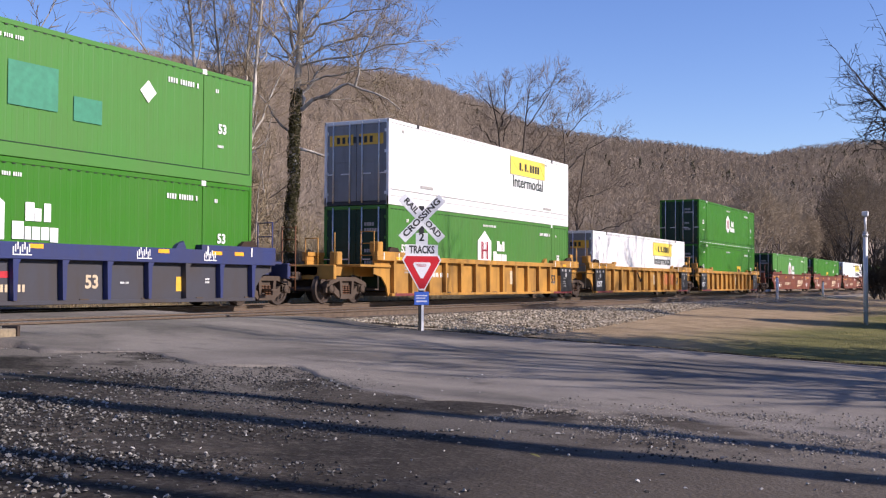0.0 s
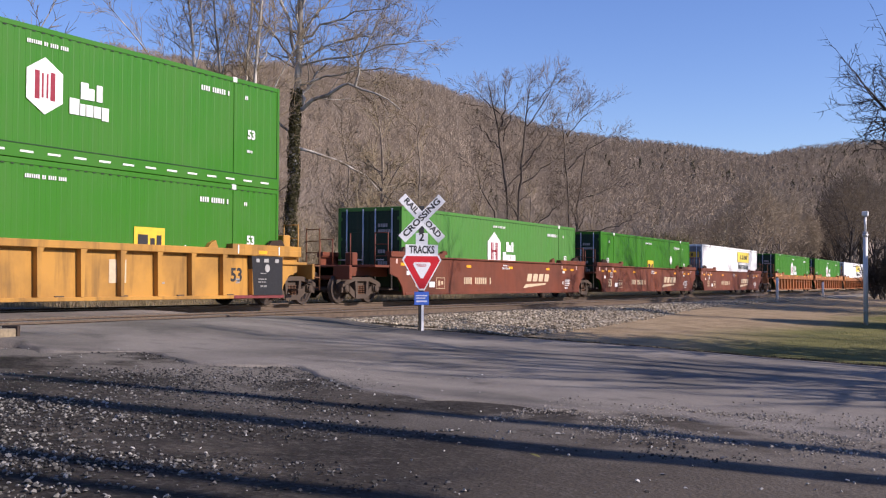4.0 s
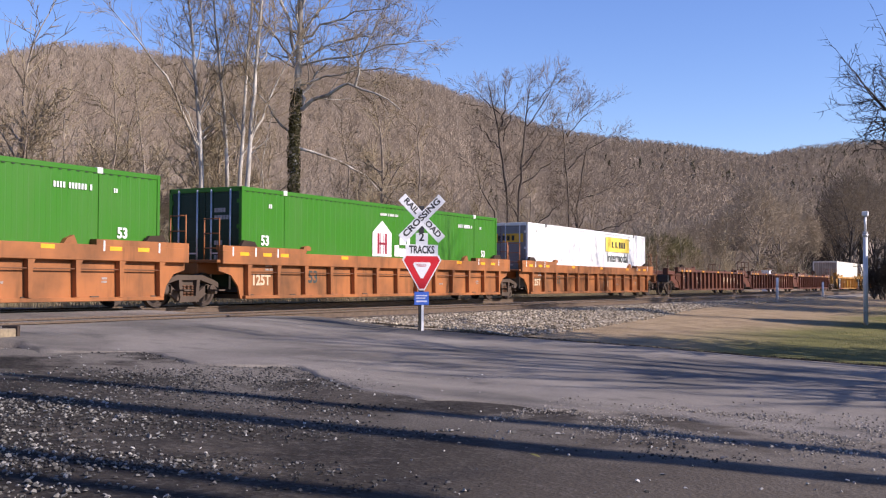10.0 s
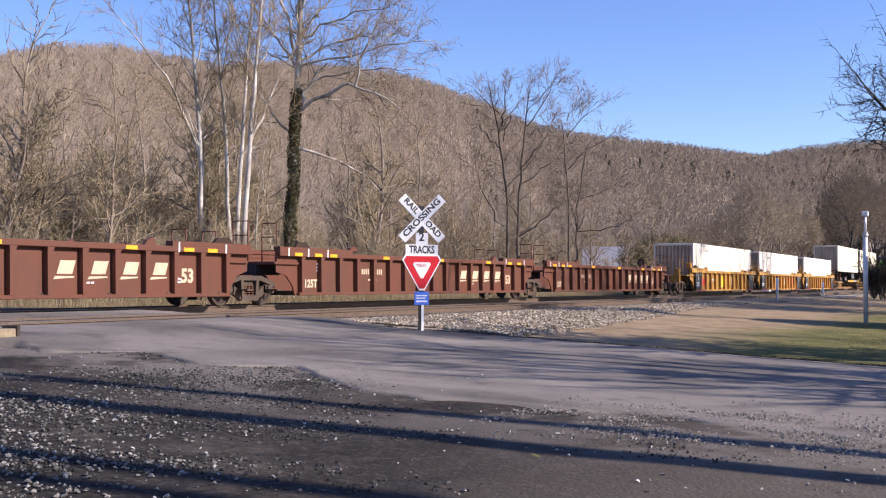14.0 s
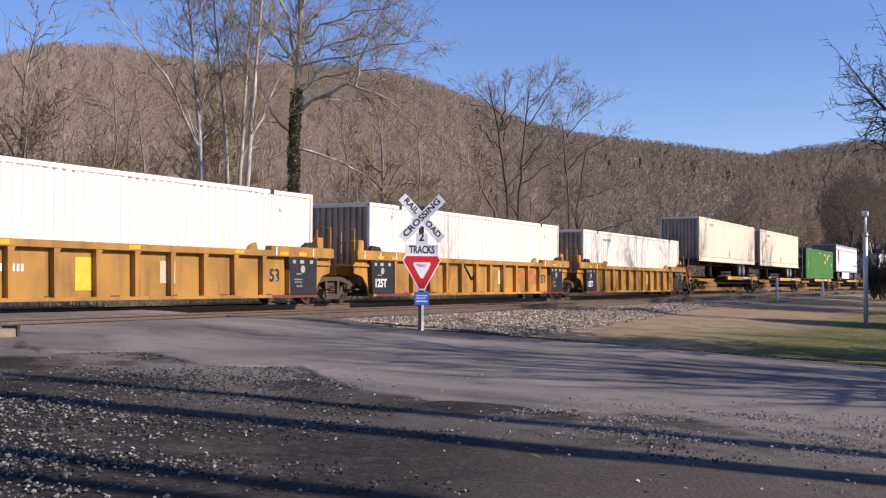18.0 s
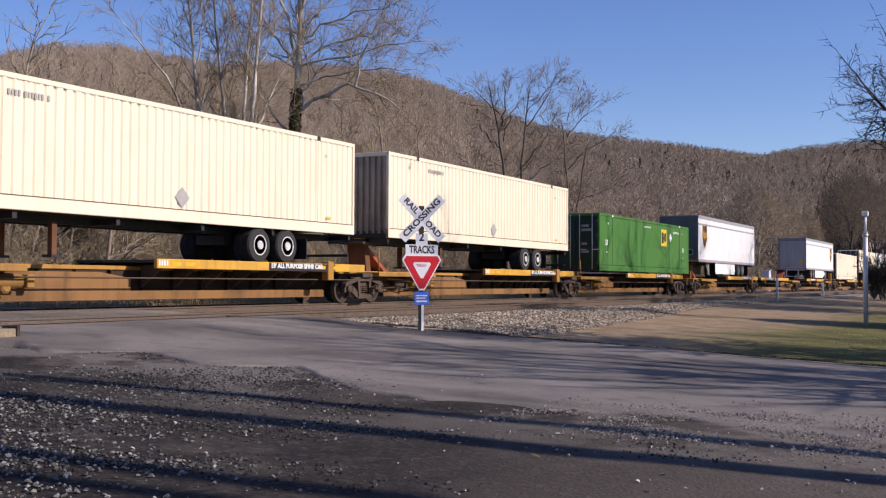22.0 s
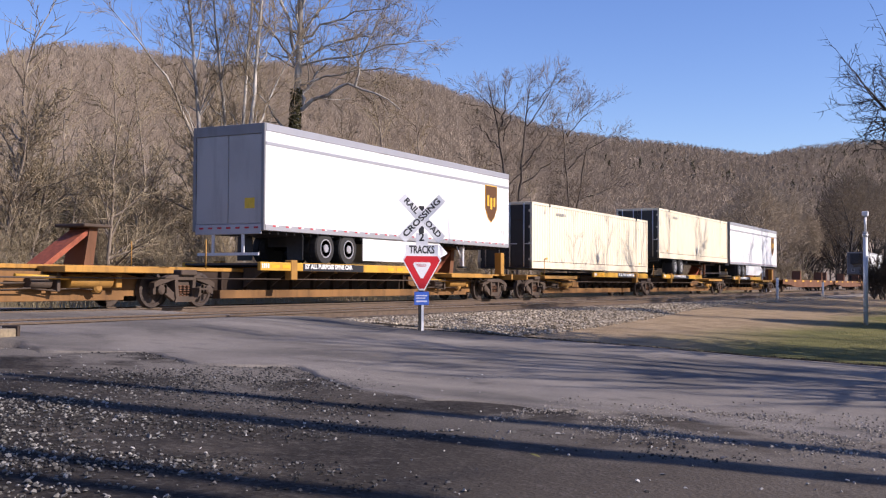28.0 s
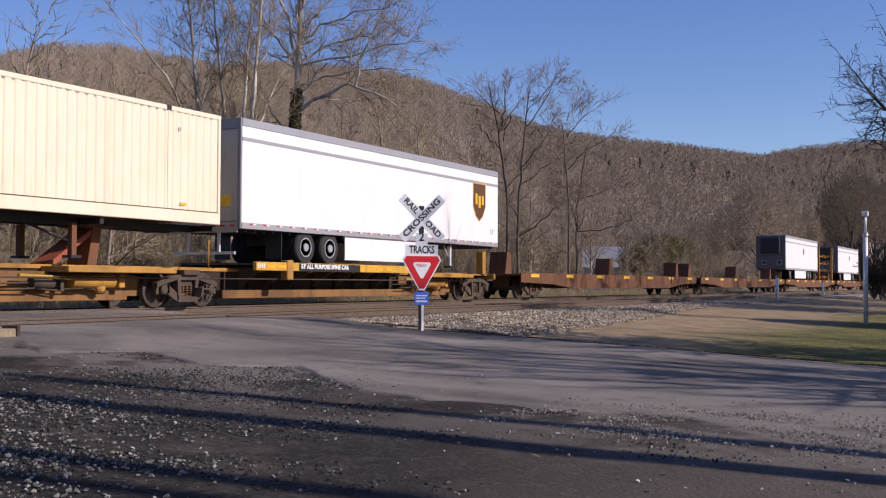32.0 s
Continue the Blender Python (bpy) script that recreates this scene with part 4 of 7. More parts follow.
WELLS = {
    # paint, panel, chord bottom, chord top, ribs pitch, side bottom
    "yellow": (YELLOW, YELLOW, 1.38, 1.55, 1.27, 0.21),
    "yellow_dirty": (YELLOW_DIRTY, YELLOW_DIRTY, 1.38, 1.55, 1.27, 0.21),
    "orange": (ORANGE, ORANGE, 1.13, 1.49, 1.36, 0.20),
    "blue": (BLUE, BLUE_PANEL, 1.12, 1.48, 1.36, 0.14),
    "brown": (BROWN, BROWN, 1.40, 1.54, 1.0, 0.27),
    "red_brown": (RED_BROWN, RED_BROWN, 1.52, 1.58, 0, 0.24),
}


def well_car(label, style, left_end, right_end, group):
    """One unit of an articulated well car. x = 0 and 16.15 are the ends of its well; an end is 'end' (own bogie and coupler),
    'joint' (rests on its own shared bogie) or 'hang' (rests on the neighbour's bogie)."""
    color, panel, cb, ct, pitch, sb = WELLS[style]
    w = thing("well_car", label, "freight car", group)
    half = 1.50
    front = 0.7 if style == "brown" else 0.0
    el = -1.15 if left_end == "joint" else -3.3 + front
    er = 16.95 if right_end == "hang" else 17.9
    for s in (-1, 1):
        deep = 0.15 if pitch else 0.06
        y_in, y_out = s * (half - deep - 0.05), s * (half - deep)
        part("side_plate", prism([(-0.08, sb), (16.23, sb), (16.34, 0.55), (16.6, 0.84), (17.0, 0.95), (17.0, cb), (-1.0, cb), (-1.0, 0.95), (-0.5, 0.84), (-0.2, 0.55)], min(y_in, y_out), max(y_in, y_out)), panel, w)
        part("top_chord", bbox(-1.0, 17.0, min(s * (half - 0.20), s * half), max(s * (half - 0.20), s * half), cb, ct, 0.012), color, w)
        part("bottom_chord", bbox(0.0, 16.15, min(s * (half - 0.2), s * (half - 0.035)), max(s * (half - 0.2), s * (half - 0.035)), sb, sb + 0.09, 0.01), panel, w)
        if pitch:
            n = round(16.0 / pitch)
            for i in range(n + 1):
                x = 0.12 + i * 15.9 / n
                part("side_rib", prism([(x - 0.045, sb + 0.1), (x + 0.045, sb + 0.1), (x + 0.07, cb - 0.12), (x + 0.13, cb), (x - 0.07, cb), (x - 0.07, cb - 0.12)], min(s * (half - 0.15), s * (half - 0.005)), max(s * (half - 0.15), s * (half - 0.005))), color if i % 5 else panel, w)
        if style == "orange":
            part("side_conduit", ptube((0.1, s * (half - 0.05), cb - 0.2), (16.1, s * (half - 0.05), cb - 0.2), 0.016, n=6), RUST, w)
        for x0, x1 in ((-1.0, 2.75), (13.9, 17.0)):
            part("end_stiffener", prism([(x0, ct), (x1, ct), (x1 + (0.05 if x0 < 0 else 0), ct + 0.09), (x1, ct + 0.13), (x0, ct + 0.13)], min(s * (half - 0.24), s * (half - 0.01)), max(s * (half - 0.24), s * (half - 0.01))), color, w)
        for x in ((-0.3, 0.7, 1.5, 4.6, 8.4, 12.3, 14.3, 15.2) if style != "yellow" else (0.2, 1.1, 15.0)):
            part("reflector", STRIP, REFLECTOR, w).matrix_basis = pose(x, s * (half + 0.002) if pitch else s * (half - 0.056), ct - (0.125 if pitch else 0.34))
        for x in (-0.62, 0.35, 1.35, 14.1, 15.9):
            if pitch:
                part("tick_mark", TICK, MARK_WHITE, w).matrix_basis = pose(x, s * (half + 0.002), ct - 0.14)
            else:
                part("tick_mark", SQUARE, MARK_PINK, w).matrix_basis = pose(x, s * (half - 0.056), ct - 0.28)
        part("lock_hook", prism([(2.7, ct + 0.1), (3.1, ct + 0.1), (3.1, ct + 0.2), (2.95, ct + 0.24), (2.75, ct + 0.2)], min(s * (half - 0.2), s * (half - 0.08)), max(s * (half - 0.2), s * (half - 0.08))), color, w)
        part("lock_hook", prism([(13.0, ct), (13.4, ct), (13.3, ct + 0.2), (13.1, ct + 0.12)], min(s * (half - 0.2), s * (half - 0.08)), max(s * (half - 0.2), s * (half - 0.08))), color, w)
    bm = bmesh.new()
    for i in range(9):
        x = 0.2 + i * 1.95
        box(bm, x, x + 0.25, -half + 0.12, half - 0.12, sb, sb + 0.12)
    box(bm, 0.1, 16.1, -0.3, 0.3, sb, sb + 0.08)
    part("well_floor", bm, BOGIE, w)
    for x, x2 in ((el, 0.0), (16.15, er)):
        part("end_platform", bbox(min(x, x2), max(x, x2), -0.75, 0.75, 0.86, 1.16, 0.02), color if style != "brown" else BLACK, w)
        part("end_deck", bbox(max(min(x, x2), -1.9) if x < 5 else x, max(x, x2) if x < 5 else min(x2, 17.4), -1.42, 1.42, 1.16, 1.24, 0.01), color, w)
    for x, own in ((-0.98, True), (17.0, True)):
        bm = bmesh.new()
        d = -1 if x < 0 else 1
        for y in (-1.36, -0.85):
            tube(bm, (x + d * 0.02, y, 1.2), (x + d * 0.02, y, 2.35), 0.02, n=6)
        for k in range(3):
            tube(bm, (x + d * 0.02, -1.36, 1.55 + k * 0.39), (x + d * 0.02, -0.85, 1.55 + k * 0.39), 0.016, n=6)
        part("ladder", bm, color, w, "thin end ladder with grab rails")
        if "yellow" in style:
            part("end_post", bbox(min(x - d * 0.30, x - d * 0.62), max(x - d * 0.30, x - d * 0.62), -1.32, -0.98, ct + 0.1, ct + 0.46, 0.02), color, w)
        part("latch_lever", prism([(x - d * 0.75, ct + 0.12), (x - d * 1.5, ct + 0.12), (x - d * 1.35, ct + 0.27), (x - d * 0.9, ct + 0.3)], -1.46, -1.36), SHADE_GRIME, w)
        bm = bmesh.new()
        for y in (0.85, 1.36):
            tube(bm, (x + d * 0.02, y, 1.2), (x + d * 0.02, y, 2.15), 0.02, n=6)
        tube(bm, (x + d * 0.02, 0.85, 2.14), (x + d * 0.02, 1.36, 2.14), 0.018, n=6)
        part("grab_rail", bm, color, w)
        part("crossover_step", bbox(x - 0.12, x + 0.12, -1.46, -1.05, 0.42, 0.46), BOGIE, w)
    if left_end == "end":
        bogie(w, -2.2 + front)
        part("coupler", bbox(-3.75 + front, -3.2 + front, -0.14, 0.14, 0.72, 0.98, 0.03), BOGIE, w)
        part("brake_stand", bbox(-2.9 + front, -2.6 + front, -1.2, -0.9, 1.2, 1.62, 0.03), color, w)
        part("end_sill", bbox(-3.3 + front, -3.15 + front, -1.35, 1.35, 0.75, 1.2, 0.02), color if style != "brown" else BLACK, w)
        part("platform_rail", ptube((-3.2 + front, -1.3, 1.2), (-3.2 + front, -1.3, 2.2), 0.02, n=6), color, w)
    else:
        bogie(w, -1.85)
    if right_end == "end":
        bogie(w, 17.15)
        part("coupler", bbox(17.85, 18.4, -0.14, 0.14, 0.72, 0.98, 0.03), BOGIE, w)
        part("end_sill", bbox(17.78, 17.92, -1.35, 1.35, 0.75, 1.2, 0.02), color, w)
        bm = bmesh.new()
        for y in (-1.34, -0.86):
            tube(bm, (18.15, y, 0.42), (18.15, y, 2.3), 0.022, n=6)
        for k in range(6):
            tube(bm, (18.15, -1.34, 0.5 + k * 0.35), (18.15, -0.86, 0.5 + k * 0.35), 0.016, n=6)
        tube(bm, (17.85, -1.34, 0.8), (18.15, -1.34, 0.8), 0.022, n=6)
        tube(bm, (17.85, -1.34, 1.15), (18.15, -1.34, 1.15), 0.022, n=6)
        part("end_ladder", bm, RUST, w, "rusty corner ladder")
        bm = lathe([(0.0, 0.05), (0.0, 0.21), (0.02, 0.24), (0.04, 0.21), (0.03, 0.05)], 0, 0, 0, 14)
        bmesh.ops.rotate(bm, verts=bm.verts[:], cent=(0, 0, 0), matrix=Matrix.Rotation(radians(90), 3, "Z"))
        bmesh.ops.translate(bm, verts=bm.verts[:], vec=(18.0, 0.4, 1.95))
        part("brake_wheel", bm, BOGIE, w, "dark hand brake wheel")
        part("brake_post", bbox(17.9, 18.0, 0.33, 0.47, 1.1, 2.0, 0.01), RUST, w)
        part("air_hose", ptube((17.9, -0.45, 0.75), (18.25, -0.2, 0.35), 0.025, n=6), BLACK, w)
    # small stencils on the near side
    y = -half + 0.147 if pitch else -half + 0.057
    ink = MARK_WHITE if style in ("brown", "red_brown", "blue") else MARK_FAINT
    bars(w, ink, y, code(1.0, 1.18, 0.055, (3, 4)) + code(1.0, 1.08, 0.055, (5, 2)) + code(1.0, 0.98, 0.055, (4, 4)) + code(11.2, 0.6, 0.05, (4, 3)) + code(14.2, 0.7, 0.05, (5,)) + code(14.2, 0.62, 0.05, (5,)))
    return w


def spine_unit(label, length, deck0, deck1, hitch, left_end, right_end, color, group):
    """One platform of a spine car: a deep narrow sill on shared bogies, a side deck for trailer wheels, and a folding hitch."""
    u = thing("spine_car", label, "freight car", group)
    # sill colour darkened for the deck's shadow
    part("centre_sill", prism([(0.9, 0.95), (0.9, 0.62), (1.9, 0.22), (length - 1.7, 0.22), (length - 0.8, 0.62), (length - 0.8, 0.95)], -0.42, 0.42), SHADE_GRIME, u)
    part("sill_top_plate", bbox(-0.3, length + 0.1, -0.46, 0.46, 0.94, 1.04, 0.01), color, u)
    # tan flange doubles as the sunlit strip below that painted shade
    part("sill_flange", bbox(1.9, length - 1.7, -0.66, 0.66, 0.2, 0.43, 0.01), SILL_TAN, u)
    hx0, hx1 = (1.0, deck0 - 0.1) if deck0 > 5 else (deck1 + 0.1, length - 1.0)
    for s in (-0.6, 0.6):
        part("sill_side", prism([(hx0, 0.62), (hx0 + 0.9, 0.3), (hx1, 0.3), (hx1, 0.74), (hx1 - 1.0, 0.88), (hx0, 0.88)], s - 0.05, s + 0.05), SILL_TAN, u, "tan weathered sill side")
    n = int((length - 4) / 1.1)
    for i in range(n):
        for s in (-0.48, 0.48):
            part("sill_stiffener", STIFFENER, SHADE_GRIME, u).matrix_basis = pose(2.1 + i * 1.1, s, 0.25)
    part("wheel_deck", bbox(deck0, deck1, -1.3, 1.3, 1.13, 1.19, 0.005), BLACK, u)
    for s in (-1, 1):
        part("deck_side", bbox(deck0, deck1, min(s * 1.3, s * 1.42), max(s * 1.3, s * 1.42), 0.98, 1.22, 0.012), DECK_YELLOW, u)
        for i in range(int((deck1 - deck0) / 1.2)):
            bm = bmesh.new()
            x = deck0 + 0.4 + i * 1.2
            v = [(x, s * 0.5, 0.5), (x, s * 1.32, 1.06), (x + 0.05, s * 1.32, 1.06), (x + 0.05, s * 0.5, 0.5), (x, s * 0.5, 1.06), (x + 0.05, s * 0.5, 1.06)]
            vs = [bm.verts.new(p) for p in v]
            for f in ((0, 1, 4), (3, 5, 2), (0, 3, 2, 1), (1, 2, 5, 4)):
                bm.faces.new([vs[k] for k in f])
            part("deck_bracket", bm, BOGIE, u)
        part("side_platform", bbox(0.5 if deck0 > 5 else length - 4.2, 4.4 if deck0 > 5 else length - 0.7, min(s * 0.46, s * 1.35), max(s * 0.46, s * 1.35), 0.86, 1.0, 0.012), color, u)
        part("container_pedestal", bbox(deck1 - 2.1 if deck0 > 5 else deck0 + 1.4, deck1 - 1.8 if deck0 > 5 else deck0 + 1.7, min(s * 1.2, s * 1.45), max(s * 1.2, s * 1.45), 0.72, 1.29, 0.02), color, u)
        part("grab_rail", ptube((0.55, s * 1.3, 1.0), (0.55, s * 1.3, 1.75), 0.018, n=6), color, u)
        part("corner_step", bbox(0.2, 0.6, min(s * 1.15, s * 1.4), max(s * 1.15, s * 1.4), 0.45, 0.5), BOGIE, u)
        for x in (deck0 + 0.5, deck0 + 1.0, deck1 - 2.6, deck1 - 2.0):
            part("reflector", STRIP, REFLECTOR, u).matrix_basis = pose(x, s * 1.422, 1.05)
    gx = 2.0 if deck0 > 5 else length - 5.0
    part("air_reservoir", ptube((gx + 1.3, -0.85, 0.66), (gx + 2.6, -0.85, 0.66), 0.17, n=10), color, u)
    part("brake_cylinder", ptube((gx + 0.2, -0.84, 0.62), (gx + 0.8, -0.84, 0.62), 0.13, n=10), BOGIE, u)
    part("brake_rod", ptube((gx - 1.0, -0.8, 0.60), (gx + 0.2, -0.78, 0.62), 0.025, n=6), BOGIE, u)
    part("valve_body", lathe([(-0.1, 0.09), (-0.06, 0.14), (0.06, 0.14), (0.1, 0.08)], -0.86, gx + 2.2, 0.52, 12), color, u)
    for k in range(4):
        part("brake_pipe", ptube((gx - 0.6 + 0.7 * k, -0.82, 0.46 + 0.05 * (k % 2)), (gx + 0.25 + 0.7 * k, -0.9, 0.5 - 0.06 * (k % 2)), 0.018, n=6), BOGIE, u)
    part("slack_adjuster", ptube((gx - 0.2, -0.92, 0.78), (gx + 1.9, -0.92, 0.70), 0.045, n=8), DECK_YELLOW, u)
    part("brake_lever", bbox(gx + 0.95, gx + 1.05, -0.95, -0.6, 0.42, 0.86, 0.01), BOGIE, u)
    part("brake_pipe", ptube((0.4, -1.1, 0.74), (length - 0.4, -1.1, 0.74), 0.022, n=6), BOGIE, u)
    part("retainer_valve", bbox(gx + 2.75, gx + 2.95, -0.95, -0.7, 0.5, 0.8, 0.02), color, u)
    hx, up = hitch
    if up:
        d = 1 if deck0 > 5 else -1
        part("hitch_leg", prism([(hx, 1.02), (hx + 0.3 * d, 1.02), (hx + 0.12 * d, 1.95), (hx - 0.14 * d, 1.95)], -0.34, 0.34), RUST, u)
        part("hitch_strut", prism([(hx + 1.25 * d, 1.02), (hx + 1.5 * d, 1.02), (hx + 0.15 * d, 1.9), (hx + 0.02 * d, 1.85)], -0.3, 0.3), plain("hitch_red_brown", (0.28, 0.07, 0.03), 0.7, 0, 0.3, 8) if "hitch_red_brown" not in bpy.data.materials else bpy.data.materials["hitch_red_brown"], u)
        part("hitch_plate", bbox(hx - 0.45, hx + 0.45, -0.5, 0.5, 1.95, 2.03, 0.02), BOGIE, u)
    bogie(u, 0.0)
    part("body_bolster", bbox(-0.25, 0.35, -1.2, 1.2, 0.82, 0.96, 0.02), BOGIE, u)
    if left_end:
        part("end_sill", bbox(-1.35, -1.2, -1.3, 1.3, 0.8, 1.02, 0.02), color, u)
        part("coupler", bbox(-1.9, -1.2, -0.14, 0.14, 0.74, 0.98, 0.02), BOGIE, u)
        part("end_deck", bbox(-1.3, 0.6, -1.0, 1.0, 0.95, 1.01, 0.01), color, u)
    if right_end:
        bogie(u, length)
        part("end_sill", bbox(length + 1.2, length + 1.35, -1.3, 1.3, 0.8, 1.02, 0.02), color, u)
        part("coupler", bbox(length + 1.2, length + 1.9, -0.14, 0.14, 0.74, 0.98, 0.02), BOGIE, u)
        part("end_deck", bbox(length - 0.6, length + 1.3, -1.0, 1.0, 0.95, 1.01, 0.01), color, u)
        part("brake_stand", bbox(length + 0.6, length + 0.9, -1.1, -0.8, 1.0, 1.9, 0.02), color, u)
    return u


def tyre_pair(parent, x, z, rim, near_y=-1.25):
    for s in (-1, 1):
        w = part("wheel", lathe([(-0.28, 0.30), (-0.27, 0.46), (-0.22, 0.495), (-0.03, 0.495), (0.0, 0.47), (0.03, 0.495), (0.24, 0.495), (0.285, 0.46), (0.295, 0.30)], s * abs(near_y) * 1.0 - s * 0.28, x, z, 22), RUBBER, parent, "black double tyre")
        f = -1 if s < 0 else 1
        yy = s * abs(near_y)
        part("rim", lathe([(0.0, 0.29), (0.012 * f, 0.29), (0.012 * f, 0.26), (-0.03 * f, 0.235), (-0.035 * f, 0.14), (0.03 * f, 0.12), (0.03 * f, 0.03)], yy, x, z, 18), rim, w)
        bm = bmesh.new()
        for k in range(6):
            a = k * 1.0472 + 0.3 * x
            tube(bm, (x + 0.205 * math.cos(a), yy - 0.04 * f, z + 0.205 * math.sin(a)), (x + 0.205 * math.cos(a), yy - 0.028 * f, z + 0.205 * math.sin(a)), 0.036, n=8)
        tagged(part("hand_hole", bm, BLACK, w), kind="stuff")
    part("axle", ptube((x, -1.0, z), (x, 1.0, z), 0.07, n=8), BLACK, parent)


def chassis(label, wheels_left, group):
    """A gooseneck container chassis of 53 feet, origin at deck level on the centre line, its top at 0.98 m."""
    c = thing("container_chassis", label, "trailer chassis", group)
    for s in (-1, 1):
        part("frame_rail", prism([(0.1, 0.78), (L53 - 0.1, 0.78), (L53 - 0.1, 0.97), (0.1, 0.97)], min(s * 0.35, s * 0.47), max(s * 0.35, s * 0.47)), BLACK, c)
    for x in (0.1, 3.0, 6.0, 9.0, 12.0, L53 - 0.2):
        part("cross_member", bbox(x, x + 0.12, -1.2, 1.2, 0.8, 0.95), BLACK, c)
    for k in range(2):
        x = (3.4 if wheels_left else L53 - 4.75) + k * 1.28
        tyre_pair(c, x, 0.50, RIM)
    part("suspension", bbox(2.7 if wheels_left else L53 - 5.4, 5.4 if wheels_left else L53 - 2.7, -0.5, 0.5, 0.5, 0.78), BLACK, c)
    part("underride_guard", bbox(0.1 if wheels_left else L53 - 0.16, 0.16 if wheels_left else L53 - 0.1, -1.15, 1.15, 0.28, 0.36), BLACK, c)
    lx = 11.5 if wheels_left else 4.4
    for s in (-1, 1):
        part("landing_leg", bbox(lx - 0.07, lx + 0.07, min(s * 0.78, s * 0.92), max(s * 0.78, s * 0.92), 0.06, 0.8), RUST, c)
        part("landing_foot", bbox(lx - 0.15, lx + 0.15, min(s * 0.7, s * 1.0), max(s * 0.7, s * 1.0), 0.0, 0.06), BLACK, c)
    part("leg_brace", ptube((lx, -0.85, 0.35), (lx + (1.0 if not wheels_left else -1.0), -0.4, 0.8), 0.03, n=6), BLACK, c)
    for s in (-1, 1):
        part("mud_flap", bbox(2.5 if wheels_left else L53 - 2.53, 2.53 if wheels_left else L53 - 2.5, min(s * 0.7, s * 1.25), max(s * 0.7, s * 1.25), 0.15, 0.75), BLACK, c)
    return c


def van_trailer(label, wheels_left, group, length=16.25, badge=True):
    """A white dry van trailer with an aluminium top rail and side skirts, origin at deck level."""
    t = thing("van_trailer", label, "trailer", group)
    z0, z1 = 0.92, 3.95
    part("body", bbox(0, length, -W2, W2, z0 + 0.12, z1 - 0.22, 0.01), WHITE, t, "plain white side panels")
    for s in (-1, 1):
        part("top_rail", bbox(0, length, min(s * (W2 - 0.1), s * (W2 + 0.012)), max(s * (W2 - 0.1), s * (W2 + 0.012)), z1 - 0.22, z1, 0.015), ALU, t)
        part("rub_rail", bbox(0, length, min(s * (W2 - 0.1), s * (W2 + 0.012)), max(s * (W2 - 0.1), s * (W2 + 0.012)), z1 - 0.62, z1 - 0.52, 0.008), ALU, t)
        part("bottom_rail", bbox(0, length, min(s * (W2 - 0.1), s * (W2 + 0.012)), max(s * (W2 - 0.1), s * (W2 + 0.012)), z0, z0 + 0.17, 0.01), ALU, t)
        bm, bm2 = bmesh.new(), bmesh.new()
        for i in range(26):
            x = 0.2 + i * 0.61
            box(bm, x + 0.28, x + 0.40, min(s * (W2 + 0.012), s * (W2 + 0.016)), max(s * (W2 + 0.012), s * (W2 + 0.016)), z0 + 0.115, z0 + 0.155)
            box(bm2, x + 0.14, x + 0.28, min(s * (W2 + 0.012), s * (W2 + 0.016)), max(s * (W2 + 0.012), s * (W2 + 0.016)), z0 + 0.115, z0 + 0.155)
        tagged(part("marker_strip", bm2, MARK_RED, t), kind="stuff")
        tagged(part("marker_strip", bm, MARK_WHITE, t), kind="stuff")
    part("roof", bbox(0.02, length - 0.02, -W2 + 0.05, W2 - 0.05, z1 - 0.04, z1 + 0.01), ALU, t)
    # rear doors at one end, plain nose at the other
    xd = -0.005 if wheels_left else length + 0.005
    d = -1 if wheels_left else 1
    for s in (-1, 1):
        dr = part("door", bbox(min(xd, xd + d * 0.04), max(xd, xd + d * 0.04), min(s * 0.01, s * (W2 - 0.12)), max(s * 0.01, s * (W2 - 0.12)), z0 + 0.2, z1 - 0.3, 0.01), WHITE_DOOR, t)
        # posts and header take the darker grey to paint the frame's shade
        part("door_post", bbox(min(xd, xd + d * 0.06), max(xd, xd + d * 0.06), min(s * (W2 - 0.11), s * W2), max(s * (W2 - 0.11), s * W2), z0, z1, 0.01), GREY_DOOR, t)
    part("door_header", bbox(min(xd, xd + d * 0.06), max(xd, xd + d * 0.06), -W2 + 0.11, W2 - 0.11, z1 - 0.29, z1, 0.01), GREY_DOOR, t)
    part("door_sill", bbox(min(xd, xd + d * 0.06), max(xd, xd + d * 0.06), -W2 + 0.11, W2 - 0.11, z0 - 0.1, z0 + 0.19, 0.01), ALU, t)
    bm = bmesh.new()
    for i in range(7):
        box(bm, min(xd + d * 0.06, xd + d * 0.07), max(xd + d * 0.06, xd + d * 0.07), -1.1 + i * 0.33, -0.95 + i * 0.33, z0 + 0.06, z0 + 0.11)
    tagged(part("sill_markers", bm, MARK_RED, t), kind="stuff")
    if wheels_left:
        part("door_placard", bbox(xd - 0.05, xd - 0.04, -0.95, -0.6, 1.55, 1.85), MARK_YELLOW, t, "small yellow door placard")
    xn = length + 0.004 if wheels_left else -0.004
    # nose colour carries the shade of an end turned from the sun
    part("nose_wall", bbox(min(xn, xn - 0.02 * d), max(xn, xn - 0.02 * d), -W2 + 0.02, W2 - 0.02, z0 + 0.1, z1 - 0.05, 0.008), NOSE_SHADE, t, "front wall in grey darkened for its shade")
    if not wheels_left:
        for y in (-0.95, 0.35):
            cb = part("coupling_box", bbox(-0.04, -0.02, y, y + 0.42, 1.35, 1.75, 0.006), WHITE_DOOR, t)
            part("recess", bbox(-0.045, -0.035, y + 0.07, y + 0.35, 1.42, 1.68), BLACK, cb, "dark recess")
